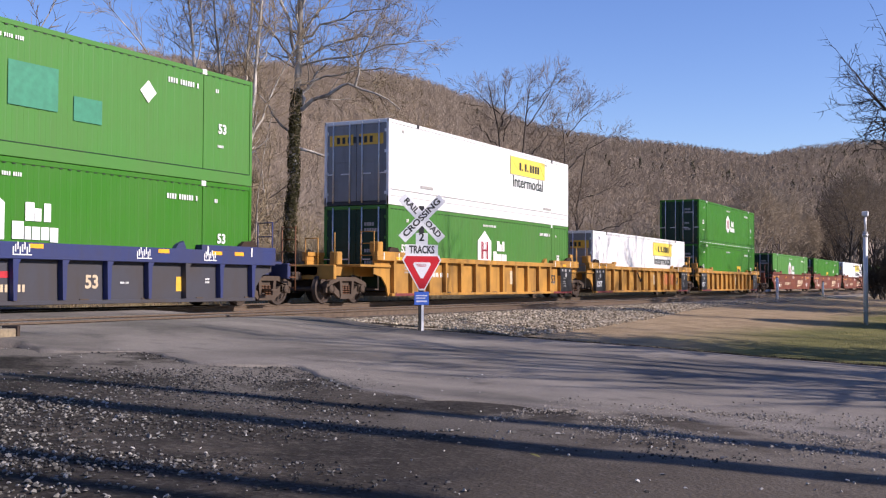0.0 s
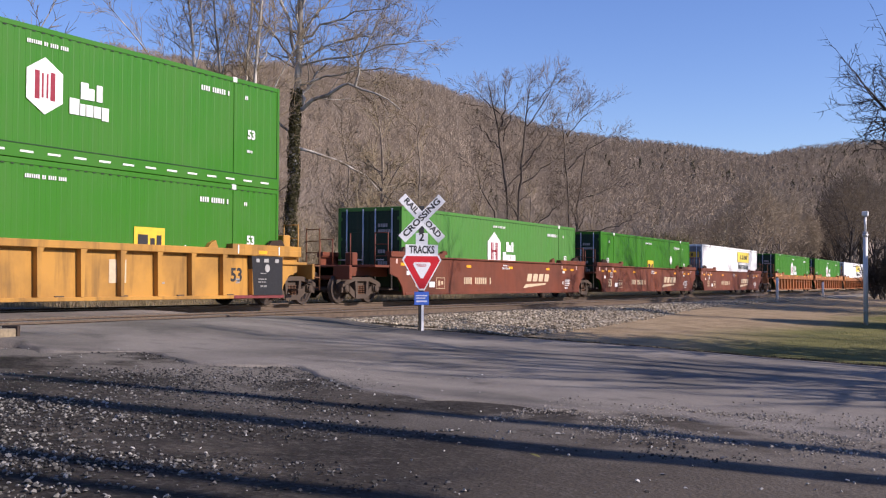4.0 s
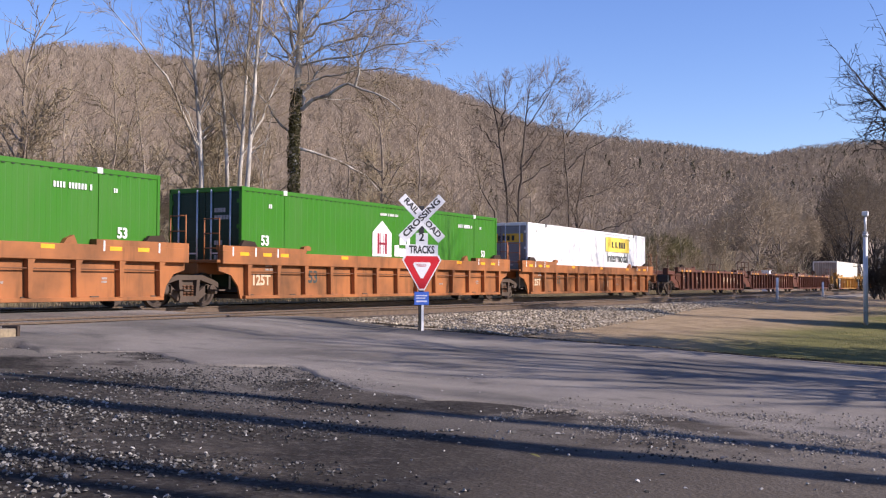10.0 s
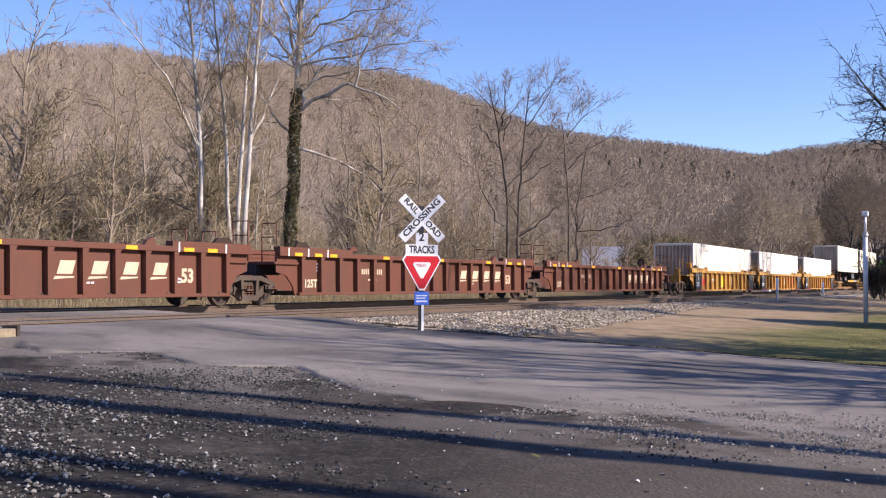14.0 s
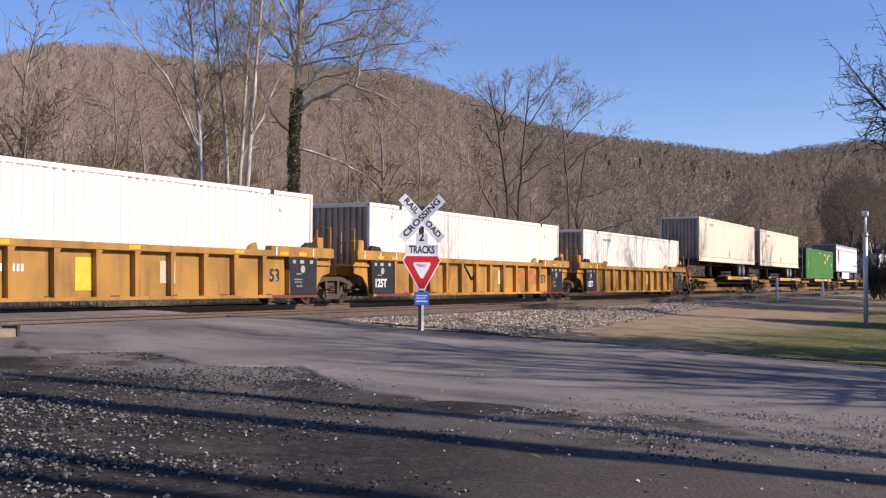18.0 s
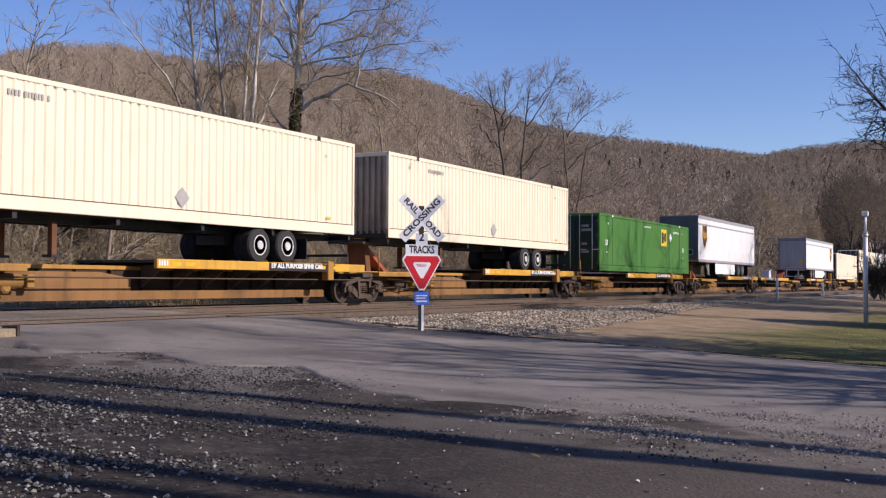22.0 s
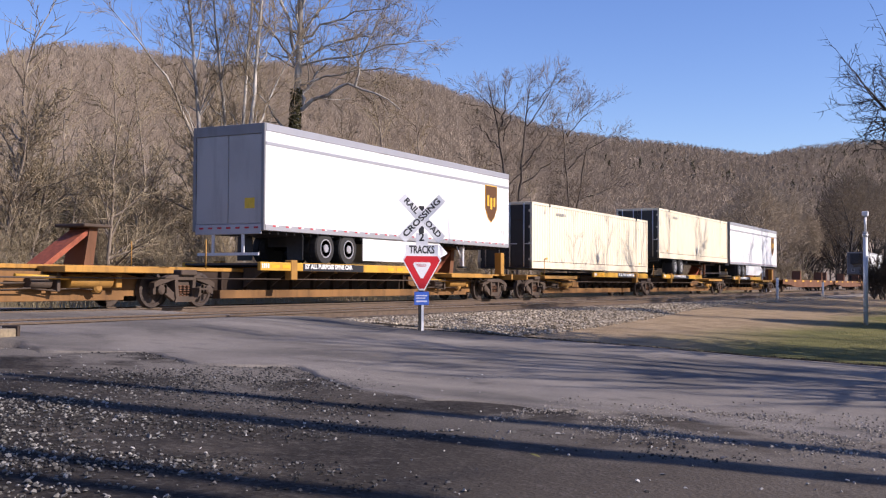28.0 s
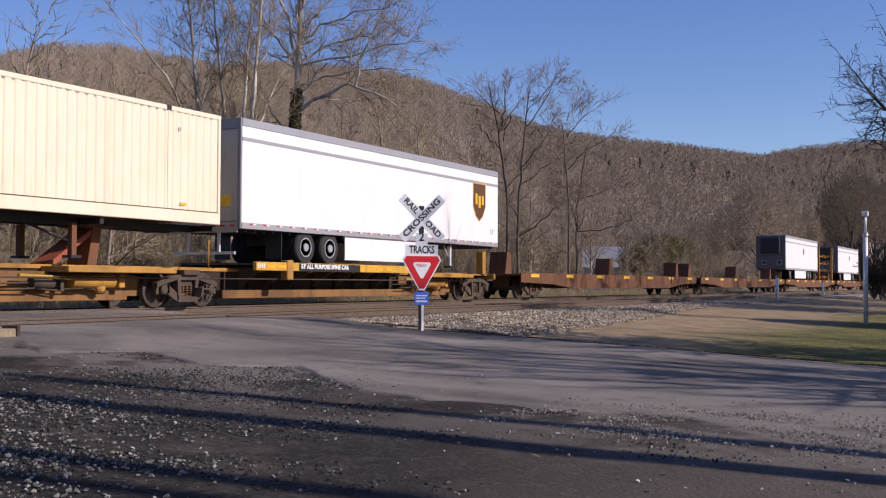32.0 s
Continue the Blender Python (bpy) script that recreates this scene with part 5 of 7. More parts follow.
    # running gear
    for k in range(2):
        x = (3.1 if wheels_left else length - 4.9) + k * 1.27
        tyre_pair(t, x, 0.50, ALU, -1.22)
    part("slider", bbox(2.6 if wheels_left else length - 5.6, 5.7 if wheels_left else length - 2.4, -0.6, 0.6, 0.55, z0), BLACK, t)
    bm = bmesh.new()
    for i in range(40):
        box(bm, 0.3 + i * 0.4, 0.36 + i * 0.4, -W2 + 0.1, W2 - 0.1, z0 - 0.08, z0)
    part("cross_members", bm, BLACK, t)
    gx0, gx1 = (5.2, 10.3) if wheels_left else (4.55, 10.0)
    out = [(gx0, 0.17), (gx1 - 0.5, 0.17), (gx1 + 0.75, 0.55), (gx1, 0.93), (gx0, 0.93)] if wheels_left else [(gx0 + 0.15, 0.17), (gx1, 0.17), (gx1 + 0.15, 0.4), (gx1 + 0.15, 0.93), (gx0, 0.93), (gx0, 0.3)]
    for s in (-1, 1):
        part("side_skirt", prism(out, min(s * 1.2, s * 1.23), max(s * 1.2, s * 1.23)), WHITE, t, "white aerodynamic side skirt")
    lx = 12.6 if wheels_left else 3.4
    for s in (-1, 1):
        part("landing_leg", bbox(lx - 0.06, lx + 0.06, min(s * 0.95, s * 1.08), max(s * 0.95, s * 1.08), 0.1, 0.92), STEEL, t)
        part("leg_strut", ptube((lx, s * 1.0, 0.35), (lx + 0.35, s * 0.95, 0.9), 0.03, n=6), STEEL, t)
        part("leg_strut", ptube((lx, s * 1.0, 0.35), (lx - 0.35, s * 0.95, 0.9), 0.03, n=6), STEEL, t)
        part("landing_foot", bbox(lx - 0.14, lx + 0.14, min(s * 0.88, s * 1.15), max(s * 0.88, s * 1.15), 0.04, 0.1), BLACK, t)
    part("underride_guard", bbox(min(xd, xd + d * 0.05), max(xd, xd + d * 0.05), -1.1, 1.1, 0.22, 0.3), STEEL, t)
    for s in (-1, 1):
        part("mud_flap", bbox(1.9 if wheels_left else length - 2.0, 1.93 if wheels_left else length - 1.97, min(s * 0.65, s * 1.22), max(s * 0.65, s * 1.22), 0.12, 0.85), BLACK, t)
        part("guard_post", bbox(min(xd, xd + d * 0.05), max(xd, xd + d * 0.05), min(s * 0.5, s * 0.58), max(s * 0.5, s * 0.58), 0.3, z0), STEEL, t)
    if not badge:
        part("cooling_unit", bbox(-0.35, -0.03, -0.85, 0.85, 2.35, 3.75, 0.06), BLACK, t, "dark cooling unit on the nose")
        part("oval_emblem", lathe([(0.0, 0.3), (0.006, 0.3)], FACE - 0.006, 8.6, 2.7, 16), MARK_BROWN, t)
        return t
    # brown shield badge with gold edge on the nose end of the side
    bx = length - 1.7 if wheels_left else 1.5
    shield = lambda g: [(bx - 0.52 * g, 2.70 + 0.62 * g), (bx + 0.52 * g, 2.70 + 0.62 * g), (bx + 0.52 * g, 2.70 - 0.25 * g), (bx + 0.28 * g, 2.70 - 0.62 * g), (bx, 2.70 - 0.80 * g), (bx - 0.28 * g, 2.70 - 0.62 * g), (bx - 0.52 * g, 2.70 - 0.25 * g)]
    part("shield_edge", prism(shield(1.05), FACE - 0.012, FACE), MARK_GOLD, t)
    sh = part("shield", prism(shield(1.0), FACE - 0.016, FACE - 0.004), MARK_BROWN, t, "brown shield badge")
    bars(sh, MARK_GOLD, FACE - 0.017, [(bx - 0.36, 2.52, 0.17, 0.42), (bx - 0.09, 2.40, 0.18, 0.46), (bx + 0.2, 2.52, 0.16, 0.36)], "shield_blocks")
    lettering("53'", 0.3, MARK_FAINT, t, 0.35 if not wheels_left else length - 0.75, FACE, z0 + 0.42)
    return t
# ---- the cars and their loads, front to rear ----
def load(ob, off, z):
    return on_train(ob, off, z)


def green_box(off, z, mark, paint_mat=None, label=None, badge=(7.6, 0.62), placard=(12.1, 1.7)):
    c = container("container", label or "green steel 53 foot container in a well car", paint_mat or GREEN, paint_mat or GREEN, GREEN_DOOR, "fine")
    small_marks(c, MARK_WHITE)
    door_codes(c)
    if mark == "house":
        house_logo(c, 6.72, 1.15)
    elif mark == "hex":
        hex_logo(c, 7.2, 1.0)
    elif mark == "square":
        square_logo(c, *badge)
        diamond(c, *placard, 0.27, MARK_WHITE)
    load(c, off, z)
    return c


def hunt_box(off, z, label):
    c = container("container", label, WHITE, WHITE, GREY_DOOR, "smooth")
    hunt_marks(c)
    door_panel_mark(c)
    load(c, off, z)
    return c


def pale_box(off, z, wall, label, placard=False, doors=False):
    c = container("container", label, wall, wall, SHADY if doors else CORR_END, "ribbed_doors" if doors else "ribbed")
    bars(c, MARK_FAINT, FACE - 0.003, code(2.75, 2.42, 0.13, (4, 6, 1)) + code(1.35, 2.42, 0.12, (2,)) + code(14.5, 2.3, 0.09, (2,)) + [(1.38, 2.6, 0.2, 0.02)])
    if placard:
        diamond(c, 8.15, 0.62, 0.27, MARK_FAINT)
        bars(c, MARK_GOLD, FACE - 0.003, [(1.5, 0.42, 0.22, 0.07), (14.6, 0.42, 0.22, 0.07)])
    load(c, off, z)
    return c


ZW = 0.375

blue = on_train(well_car("dark blue well car with sooty panels and white scrawls", "blue", "end", "end", "well cars"), 8.03)
for x in (10.0, 14.2, 16.0, 19.6, 22.0):
    bars(blue, MARK_WHITE, -1.504, [(x - 8.03 + 0.06 * i, 1.22 + 0.05 * (i % 3), 0.03, 0.16) for i in range(8)] + [(x - 8.03, 1.20, 0.5, 0.025)], "scrawl")
lettering("53", 0.42, MARK_BUFF, blue, 10.1, -1.357, 0.42, bold=0.012)
bars(blue, MARK_BUFF, -1.353, code(7.35, 0.42, 0.16, (10,)), "name_bar")
bars(blue, MARK_RED, -1.353, [(7.5, 0.72, 0.62, 0.14)], "name_bar")
bars(blue, MARK_GOLD, -1.353, [(13.1, 0.42, 0.42, 0.36)], "stencil_panel")
b1 = green_box(8.03, ZW, "house", GREEN, "bright green steel container in the bottom of a well car")
b2 = green_box(8.03, ZW + 2.91, "", GREEN_LIGHT, "faded green container with teal patches on a lower box")
part("emblem", bbox(6.35, 7.65, FACE - 0.004, FACE, 1.15, 2.15), MARK_YELLOW, b2, "yellow square badge")
bars(b2, MARK_BLUE, FACE - 0.005, [(6.5, 1.35, 0.3, 0.6), (6.95, 1.4, 0.2, 0.45), (7.25, 1.35, 0.26, 0.6)], "emblem_blocks")
bars(b2, MARK_TEAL, FACE - 0.003, [(7.95, 1.1, 1.35, 0.95), (9.75, 0.98, 0.85, 0.55)], "paint_patch")
diamond(b2, 12.1, 2.0, 0.28, MARK_WHITE)

# three yellow units
y1 = on_train(well_car("weathered yellow well car with vertical side ribs", "yellow", "end", "hang", "well cars"), 31.48)
y2 = on_train(well_car("weathered yellow well car with a chevron chain", "yellow", "joint", "hang", "well cars"), 50.90)
y3 = on_train(well_car("weathered yellow well car with black end panels", "yellow", "joint", "end", "well cars"), 70.45)


def yellow_marks(w, red=False, chevron=False):
    y = -1.353
    for x0 in ((-0.1, 14.8) if w is not y1 else (14.8,)):
        part("end_panel", prism([(x0, 0.30), (x0 + 1.3, 0.30), (x0 + 1.3, 1.37), (x0 - 0.1, 1.37)], -1.497, y), BLACK, w, "black stencil panel")
        if x0 < 5:
            lettering("125T", 0.36, MARK_WHITE, w, x0 + 0.1, -1.499, 0.45, bold=0.012)
        bars(w, MARK_FAINT, -1.4975, [(x0 + 0.1, 1.2, 0.14, 0.1), (x0 + 0.45, 1.2, 0.2, 0.1), (x0 + 0.95, 1.2, 0.16, 0.1)] + code(x0 + 0.3, 0.88, 0.035, (5, 4)) + ([] if x0 < 5 else code(x0 + 0.2, 0.72, 0.035, (4, 6, 3)) + code(x0 + 0.2, 0.64, 0.035, (5, 3, 4)) + code(x0 + 0.3, 0.52, 0.05, (3, 4))))
        part("round_stencil", lathe([(0.0, 0.11), (0.003, 0.11)], -1.5, x0 + 0.6, 1.04, 12), MARK_FAINT, w)
    for x0 in (0.2, 14.0):
        part("red_sill_patch", bbox(x0, x0 + 2.2, -1.472, -1.466, 0.215, 0.30), MARK_MAROON, w)
    bars(w, MARK_BUFF, y, [(9.6, 0.62, 0.55, 0.55)], "poster_patch")
    if red:
        bars(w, MARK_FADED, y, [(11.0, 0.62, 0.75, 0.6), (11.9, 0.62, 0.7, 0.6), (12.75, 0.62, 0.75, 0.6)], "faded_emblem")
    if chevron:
        bm = bmesh.new()
        tube(bm, (6.6, y - 0.02, 1.34), (7.25, y - 0.03, 0.78), 0.03, n=6)
        tube(bm, (7.25, y - 0.03, 0.78), (7.75, y - 0.02, 1.34), 0.03, n=6)
        part("tie_down_chain", bm, BLACK, w, "dark hanging tie-down chain")
    lettering("53", 0.5, MARK_BLACK, w, 13.98, y, 0.58, bold=0.015)


yellow_marks(y1)
yellow_marks(y2, True, True)
yellow_marks(y3)
bars(y1, MARK_WHITE, -1.354, code(3.0, 0.86, 0.16, (4, 6)), "number_bar")
green_box(31.48, ZW, "house", GREEN_OLD, "dull green container under a white box")
hunt_box(31.48, ZW + 2.91, "white smooth-sided container stacked on a green one")
hunt_box(50.90, ZW, "white container with a yellow name panel in a yellow well")
green_box(70.45, ZW, "square", GREEN, "green container with a yellow square badge under another", (10.45, 0.62), (12.25, 0.95))
g2 = green_box(70.45, ZW + 2.91, "hex", GREEN, "green container with a six-sided badge stacked on another")
bars(g2, MARK_WHITE, FACE - 0.006, [(0.3 + i * 0.75, 0.12, 0.36, 0.045) for i in range(21)], "marker_strip")

# three smooth red-brown units
for i, off in enumerate((93.55, 113.2, 132.46)):
    w = on_train(well_car("smooth-sided red-brown well car with white stencils", "red_brown", "end" if i == 0 else "joint", "end" if i == 2 else "hang", "well cars"), off)
    y = -1.444
    lettering("53", 0.52, MARK_BUFF, w, 0.7, y, 0.42, bold=0.016)
    bars(w, MARK_BUFF, y, code(4.4, 0.62, 0.25, (4, 6, 1), 0.9), "number_bar")
    # slanted emblem: a long underline swoosh and four blocks
    part("emblem", prism([(9.85, 0.46), (12.2, 0.60), (12.3, 0.67), (10.1, 0.62)], y - 0.004, y), MARK_BUFF, w, "slanted buff emblem")
    for k in range(4):
        part("emblem_block", prism([(10.2 + k * 0.62, 0.74), (10.66 + k * 0.62, 0.74), (10.78 + k * 0.62, 1.06), (10.32 + k * 0.62, 1.06)], y - 0.004, y), MARK_BUFF, w)
    bars(w, MARK_WHITE, y, [(0.1, 0.92, 0.2, 0.14), (1.7, 0.5, 0.4, 0.2), (14.5, 0.55, 0.5, 0.04), (14.5, 0.63, 0.6, 0.04), (14.5, 0.71, 0.55, 0.04), (14.5, 0.79, 0.6, 0.04), (14.5, 0.42, 0.35, 0.06), (14.2, 1.12, 0.3, 0.1)] + code(7.75, 1.22, 0.07, (4, 2, 4, 3)) + code(7.85, 1.34, 0.06, (4, 5, 1)), "stencil")
    part("stencil_box", bbox(2.2, 2.85, y - 0.003, y, 0.45, 0.85), RED_BROWN, w)
    bars(w, MARK_BUFF, y - 0.003, [(2.2, 0.45, 0.65, 0.02), (2.2, 0.83, 0.65, 0.02), (2.2, 0.45, 0.02, 0.4), (2.83, 0.45, 0.02, 0.4), (2.35, 0.56, 0.15, 0.18), (2.58, 0.6, 0.14, 0.12)], "stencil_lines")
green_box(93.55, ZW, "house", GREEN_LIGHT, "light green container with a house-shaped badge")
green_box(113.2, ZW, "square", GREEN, "green container with a yellow square badge")
hunt_box(132.46, ZW, "white container with a yellow name panel in a brown well")

# three rusty orange units
for i, off in enumerate((155.78, 175.1, 194.35)):
    w = on_train(well_car("rusty orange well car with a deep top beam", "orange", "end" if i == 0 else "joint", "end" if i == 2 else "hang", "well cars"), off)
    bars(w, MARK_BUFF, -1.353, [(9.3, 0.5, 0.6, 0.3), (9.5, 0.85, 0.3, 0.1)], "scrawl")
    lettering("125T", 0.40, MARK_BUFF, w, 0.38, -1.353, 0.5, bold=0.014)
    lettering("53", 0.5, MARK_INK, w, 3.05, -1.353, 0.55, bold=0.014)
green_box(155.78, ZW, "house", GREEN, "bright green container in an orange well car")
green_box(175.1, ZW, "house", GREEN, "bright green container with a white badge in an orange well")
hunt_box(194.35, ZW, "white container with black lettering in an orange well")

# three empty brown units
for i, off in enumerate((217.3, 236.6, 256.0)):
    w = on_train(well_car("empty dark brown well car with side ribs", "brown", "end" if i == 0 else "joint", "end" if i == 2 else "hang", "well cars"), off)
    y = -1.353
    if i:
        lettering("125T", 0.32, MARK_BUFF, w, 0.36, y, 0.45, bold=0.012)
    else:
        lettering("A", 0.3, MARK_WHITE, w, 8.25, y, 0.95, bold=0.012)
        bars(w, MARK_BUFF, y, [(0.25, 1.2, 0.5, 0.04), (0.25, 1.1, 0.6, 0.04), (0.25, 1.0, 0.55, 0.04), (1.0, 0.75, 0.12, 0.18), (0.3, 0.5, 0.45, 0.06), (0.3, 0.4, 0.5, 0.05)], "stencil")
    lettering("53", 0.48, MARK_BUFF, w, 14.36, y, 0.55, bold=0.018)
    bars(w, MARK_BUFF, y, code(3.5, 0.92, 0.17, (4, 6)) + [(7.0, 0.75, 0.45, 0.3), (3.9, 0.72, 0.5, 0.05)], "number_bar")
    for k in range(4):
        x = 10.37 + k * 0.994
        part("emblem", prism([(x, 0.82), (x + 0.44, 0.82), (x + 0.54, 1.12), (x + 0.10, 1.12)], y - 0.004, y), MARK_BUFF, w)
        part("emblem_underline", prism([(x - 0.1, 0.70), (x + 0.5, 0.74), (x + 0.5, 0.77), (x - 0.05, 0.77)], y - 0.004, y), MARK_BUFF, w)

# three dirty yellow units with white boxes
f1 = on_train(well_car("dirty yellow well car under a white ribbed box", "yellow_dirty", "end", "hang", "well cars"), 279.44)
f2 = on_train(well_car("yellow well car with a faded red emblem", "yellow", "joint", "hang", "well cars"), 298.8)
f3 = on_train(well_car("yellow well car behind a white ribbed box", "yellow", "joint", "end", "well cars"), 318.1)
yellow_marks(f1)
yellow_marks(f2, True, True)
yellow_marks(f3)
bars(f1, MARK_WHITE, -1.354, code(4.3, 0.86, 0.16, (4, 6)), "number_bar")
bars(f1, MARK_RED, -1.354, [(1.9, 0.5, 0.12, 0.6), (2.1, 0.6, 0.35, 0.4)], "scrawl")
bars(f1, MARK_YELLOW, -1.3535, [(6.9, 0.45, 0.7, 0.75)], "scrawl")
pale_box(279.44, ZW, OFF_WHITE, "off-white ribbed container in a yellow well car")
pale_box(298.8, ZW, OFF_WHITE, "white ribbed container in a yellow well car")
pale_box(318.1, ZW, OFF_WHITE, "white ribbed container with streaked side in a well")

# spine cars: three platforms each
SPINES = [
    # start, length, deck from, deck to, hitch (x, raised), left end, right end, paint
    (337.9, 18.2, 8.25, 17.7, (1.4, True), True, False, YELLOW_DIRTY),
    (356.1, 18.3, 8.3, 17.7, (1.3, True), False, False, YELLOW),
    (374.4, 17.8, 7.2, 17.2, (1.2, False), False, True, YELLOW_DIRTY),
    (396.2, 17.2, 7.2, 16.8, (1.4, True), True, False, YELLOW),
    (413.4, 18.4, 0.8, 12.0, (16.0, True), False, False, YELLOW),
    (431.8, 18.4, 2.7, 12.1, (16.2, True), False, True, YELLOW),
    (454.3, 15.9, 6.5, 15.0, (1.2, False), True, False, YELLOW_DIRTY),
    (470.2, 16.8, 2.1, 10.5, (14.4, True), False, False, YELLOW),
    (487.0, 16.6, 2.4, 11.3, (14.6, True), False, True, YELLOW),
]
for off, ln, d0, d1, hitch, le, re, col in SPINES:
    u = on_train(spine_unit("yellow spine car platform with a rusty centre sill", ln, d0, d1, hitch, le, re, col, "spine cars"), off)
    nx = d1 - 5.0 if d0 > 5 else d0 + 2.0
    part("name_strip", bbox(nx, nx + 3.3, -1.4235, -1.42, 0.985, 1.205), BLACK, u, "black name strip")
    lettering("53' ALL PURPOSE SPINE CAR", 0.18, MARK_WHITE, u, nx + 0.1, -1.4255, 1.025, bold=0.008, stretch=1.12)
    bars(u, MARK_WHITE, -1.424, code(d0 + 0.05, 1.05, 0.13, (4,)), "number_bar")

chs = [(339.0, False), (357.25, False), (471.85, True)]
for off, wl in chs:
    on_train(chassis("black container chassis with white wheel rims", wl, "chassis"), off, 1.19)
    pale_box(off, 2.165, CREAM, "cream ribbed container on a road chassis", True, wl)
e = green_box(377.6, 1.30, "square", GREEN_OLD, "green container with a yellow badge on a spine car", (10.35, 1.56), (12.2, 2.1))
pale_box(453.5, 1.30, CREAM, "cream ribbed container set low on a spine car", True, True)
on_train(van_trailer("white van trailer with a brown shield badge, nose first", False, "van trailers"), 396.1, 1.19)
on_train(van_trailer("white van trailer with a brown shield badge, doors first", True, "van trailers"), 434.85, 1.19)
on_train(van_trailer("white van trailer with a brown shield badge near the tail", True, "van trailers"), 488.9, 1.19)


def flat_car(label, length):
    f = thing("flat_car", label, "freight car", "flat cars")
    part("deck", bbox(0, length, -1.35, 1.35, 0.98, 1.06, 0.01), RUST, f)
    for s in (-1, 1):
        part("side_sill", prism([(0, 0.70), (3.5, 0.62), (6, 0.42), (length - 6, 0.42), (length - 3.5, 0.62), (length, 0.70), (length, 1.10), (0, 1.10)], min(s * 1.35, s * 1.42), max(s * 1.35, s * 1.42)), RUST, f)
        bm = bmesh.new()
        for i in range(7):
            x = 1.0 + i * (length - 3) / 6
            box(bm, x, x + 0.9, min(s * 1.42, s * 1.424), max(s * 1.42, s * 1.424), 0.92, 1.06)
        part("sill_patches", bm, MARK_GOLD, f)
    for x in (2.0, length - 2.0):
        bogie(f, x)
    part("centre_sill", bbox(1, length - 1, -0.4, 0.4, 0.5, 0.98), RUST, f)
    for x in (0.6, length - 1.2, length * 0.5):
        part("hitch_stand", prism([(x, 1.06), (x + 0.7, 1.06), (x + 0.5, 2.0), (x + 0.2, 2.0)], -0.4, 0.4), RUST, f)
    for x in (-0.6, length):
        part("coupler", bbox(x, x + 0.6, -0.14, 0.14, 0.74, 0.98, 0.02), BOGIE, f)
    return f


for off, label in ((507.2, "rusty yellow-brown empty trailer flat car"), (535.6, "rusty empty flat car with a raised hitch"), (563.6, "rusty flat car carrying a white trailer"), (592.0, "rusty flat car at the tail of the view")):
    on_train(flat_car(label, 27.3), off)
on_train(van_trailer("white refrigerated trailer on a flat car", False, "van trailers", badge=False), 564.2, 1.06)
on_train(van_trailer("white trailer with a dark nose unit on a flat car", False, "van trailers", badge=False), 594.0, 1.06)


def frame_stack(label):
    """Bare yellow trailer frames stacked on a flat car."""
    f = thing("frame_stack", label, "trailer frames")
    for k in range(4):
        for s in (-1, 1):
            part("frame_rail", bbox(0, 9.0, min(s * 0.5, s * 0.62), max(s * 0.5, s * 0.62), 0.75 * k + 0.3, 0.75 * k + 0.5), YELLOW, f)
        for x in (0.1, 3.0, 6.0, 8.7):
            part("cross_beam", bbox(x, x + 0.15, -1.25, 1.25, 0.75 * k + 0.32, 0.75 * k + 0.46), YELLOW, f)
    for x in (0.2, 8.5):
        for s in (-1, 1):
            part("upright", bbox(x, x + 0.2, min(s * 1.05, s * 1.25), max(s * 1.05, s * 1.25), 0.0, 3.6), YELLOW, f)
    return f


on_train(frame_stack("stack of bare yellow trailer frames on a flat car"), 581.6, 1.06)


def motions():
    # the wheels turn as far as the train rolls, a key at every thirtieth of a second
    spins = [(k / 30, rolled(k / 30) / 0.45) for k in range(0, 961)]
    for w, dx in WHEELSETS:
        walk(w, [(t, Matrix.Translation((dx, 0, 0.452)) @ Matrix.Rotation(-a, 4, "Y")) for t, a in spins])
    for ob, off, z in MOVERS:
        walk(ob, [(t, pose(off - rolled(t), TRACK_Y, z)) for t in (0, 2, 4, 6, 8, 10, 12, 14, 16, 18, 20, 22, 24, 26, 28, 30, 32)])
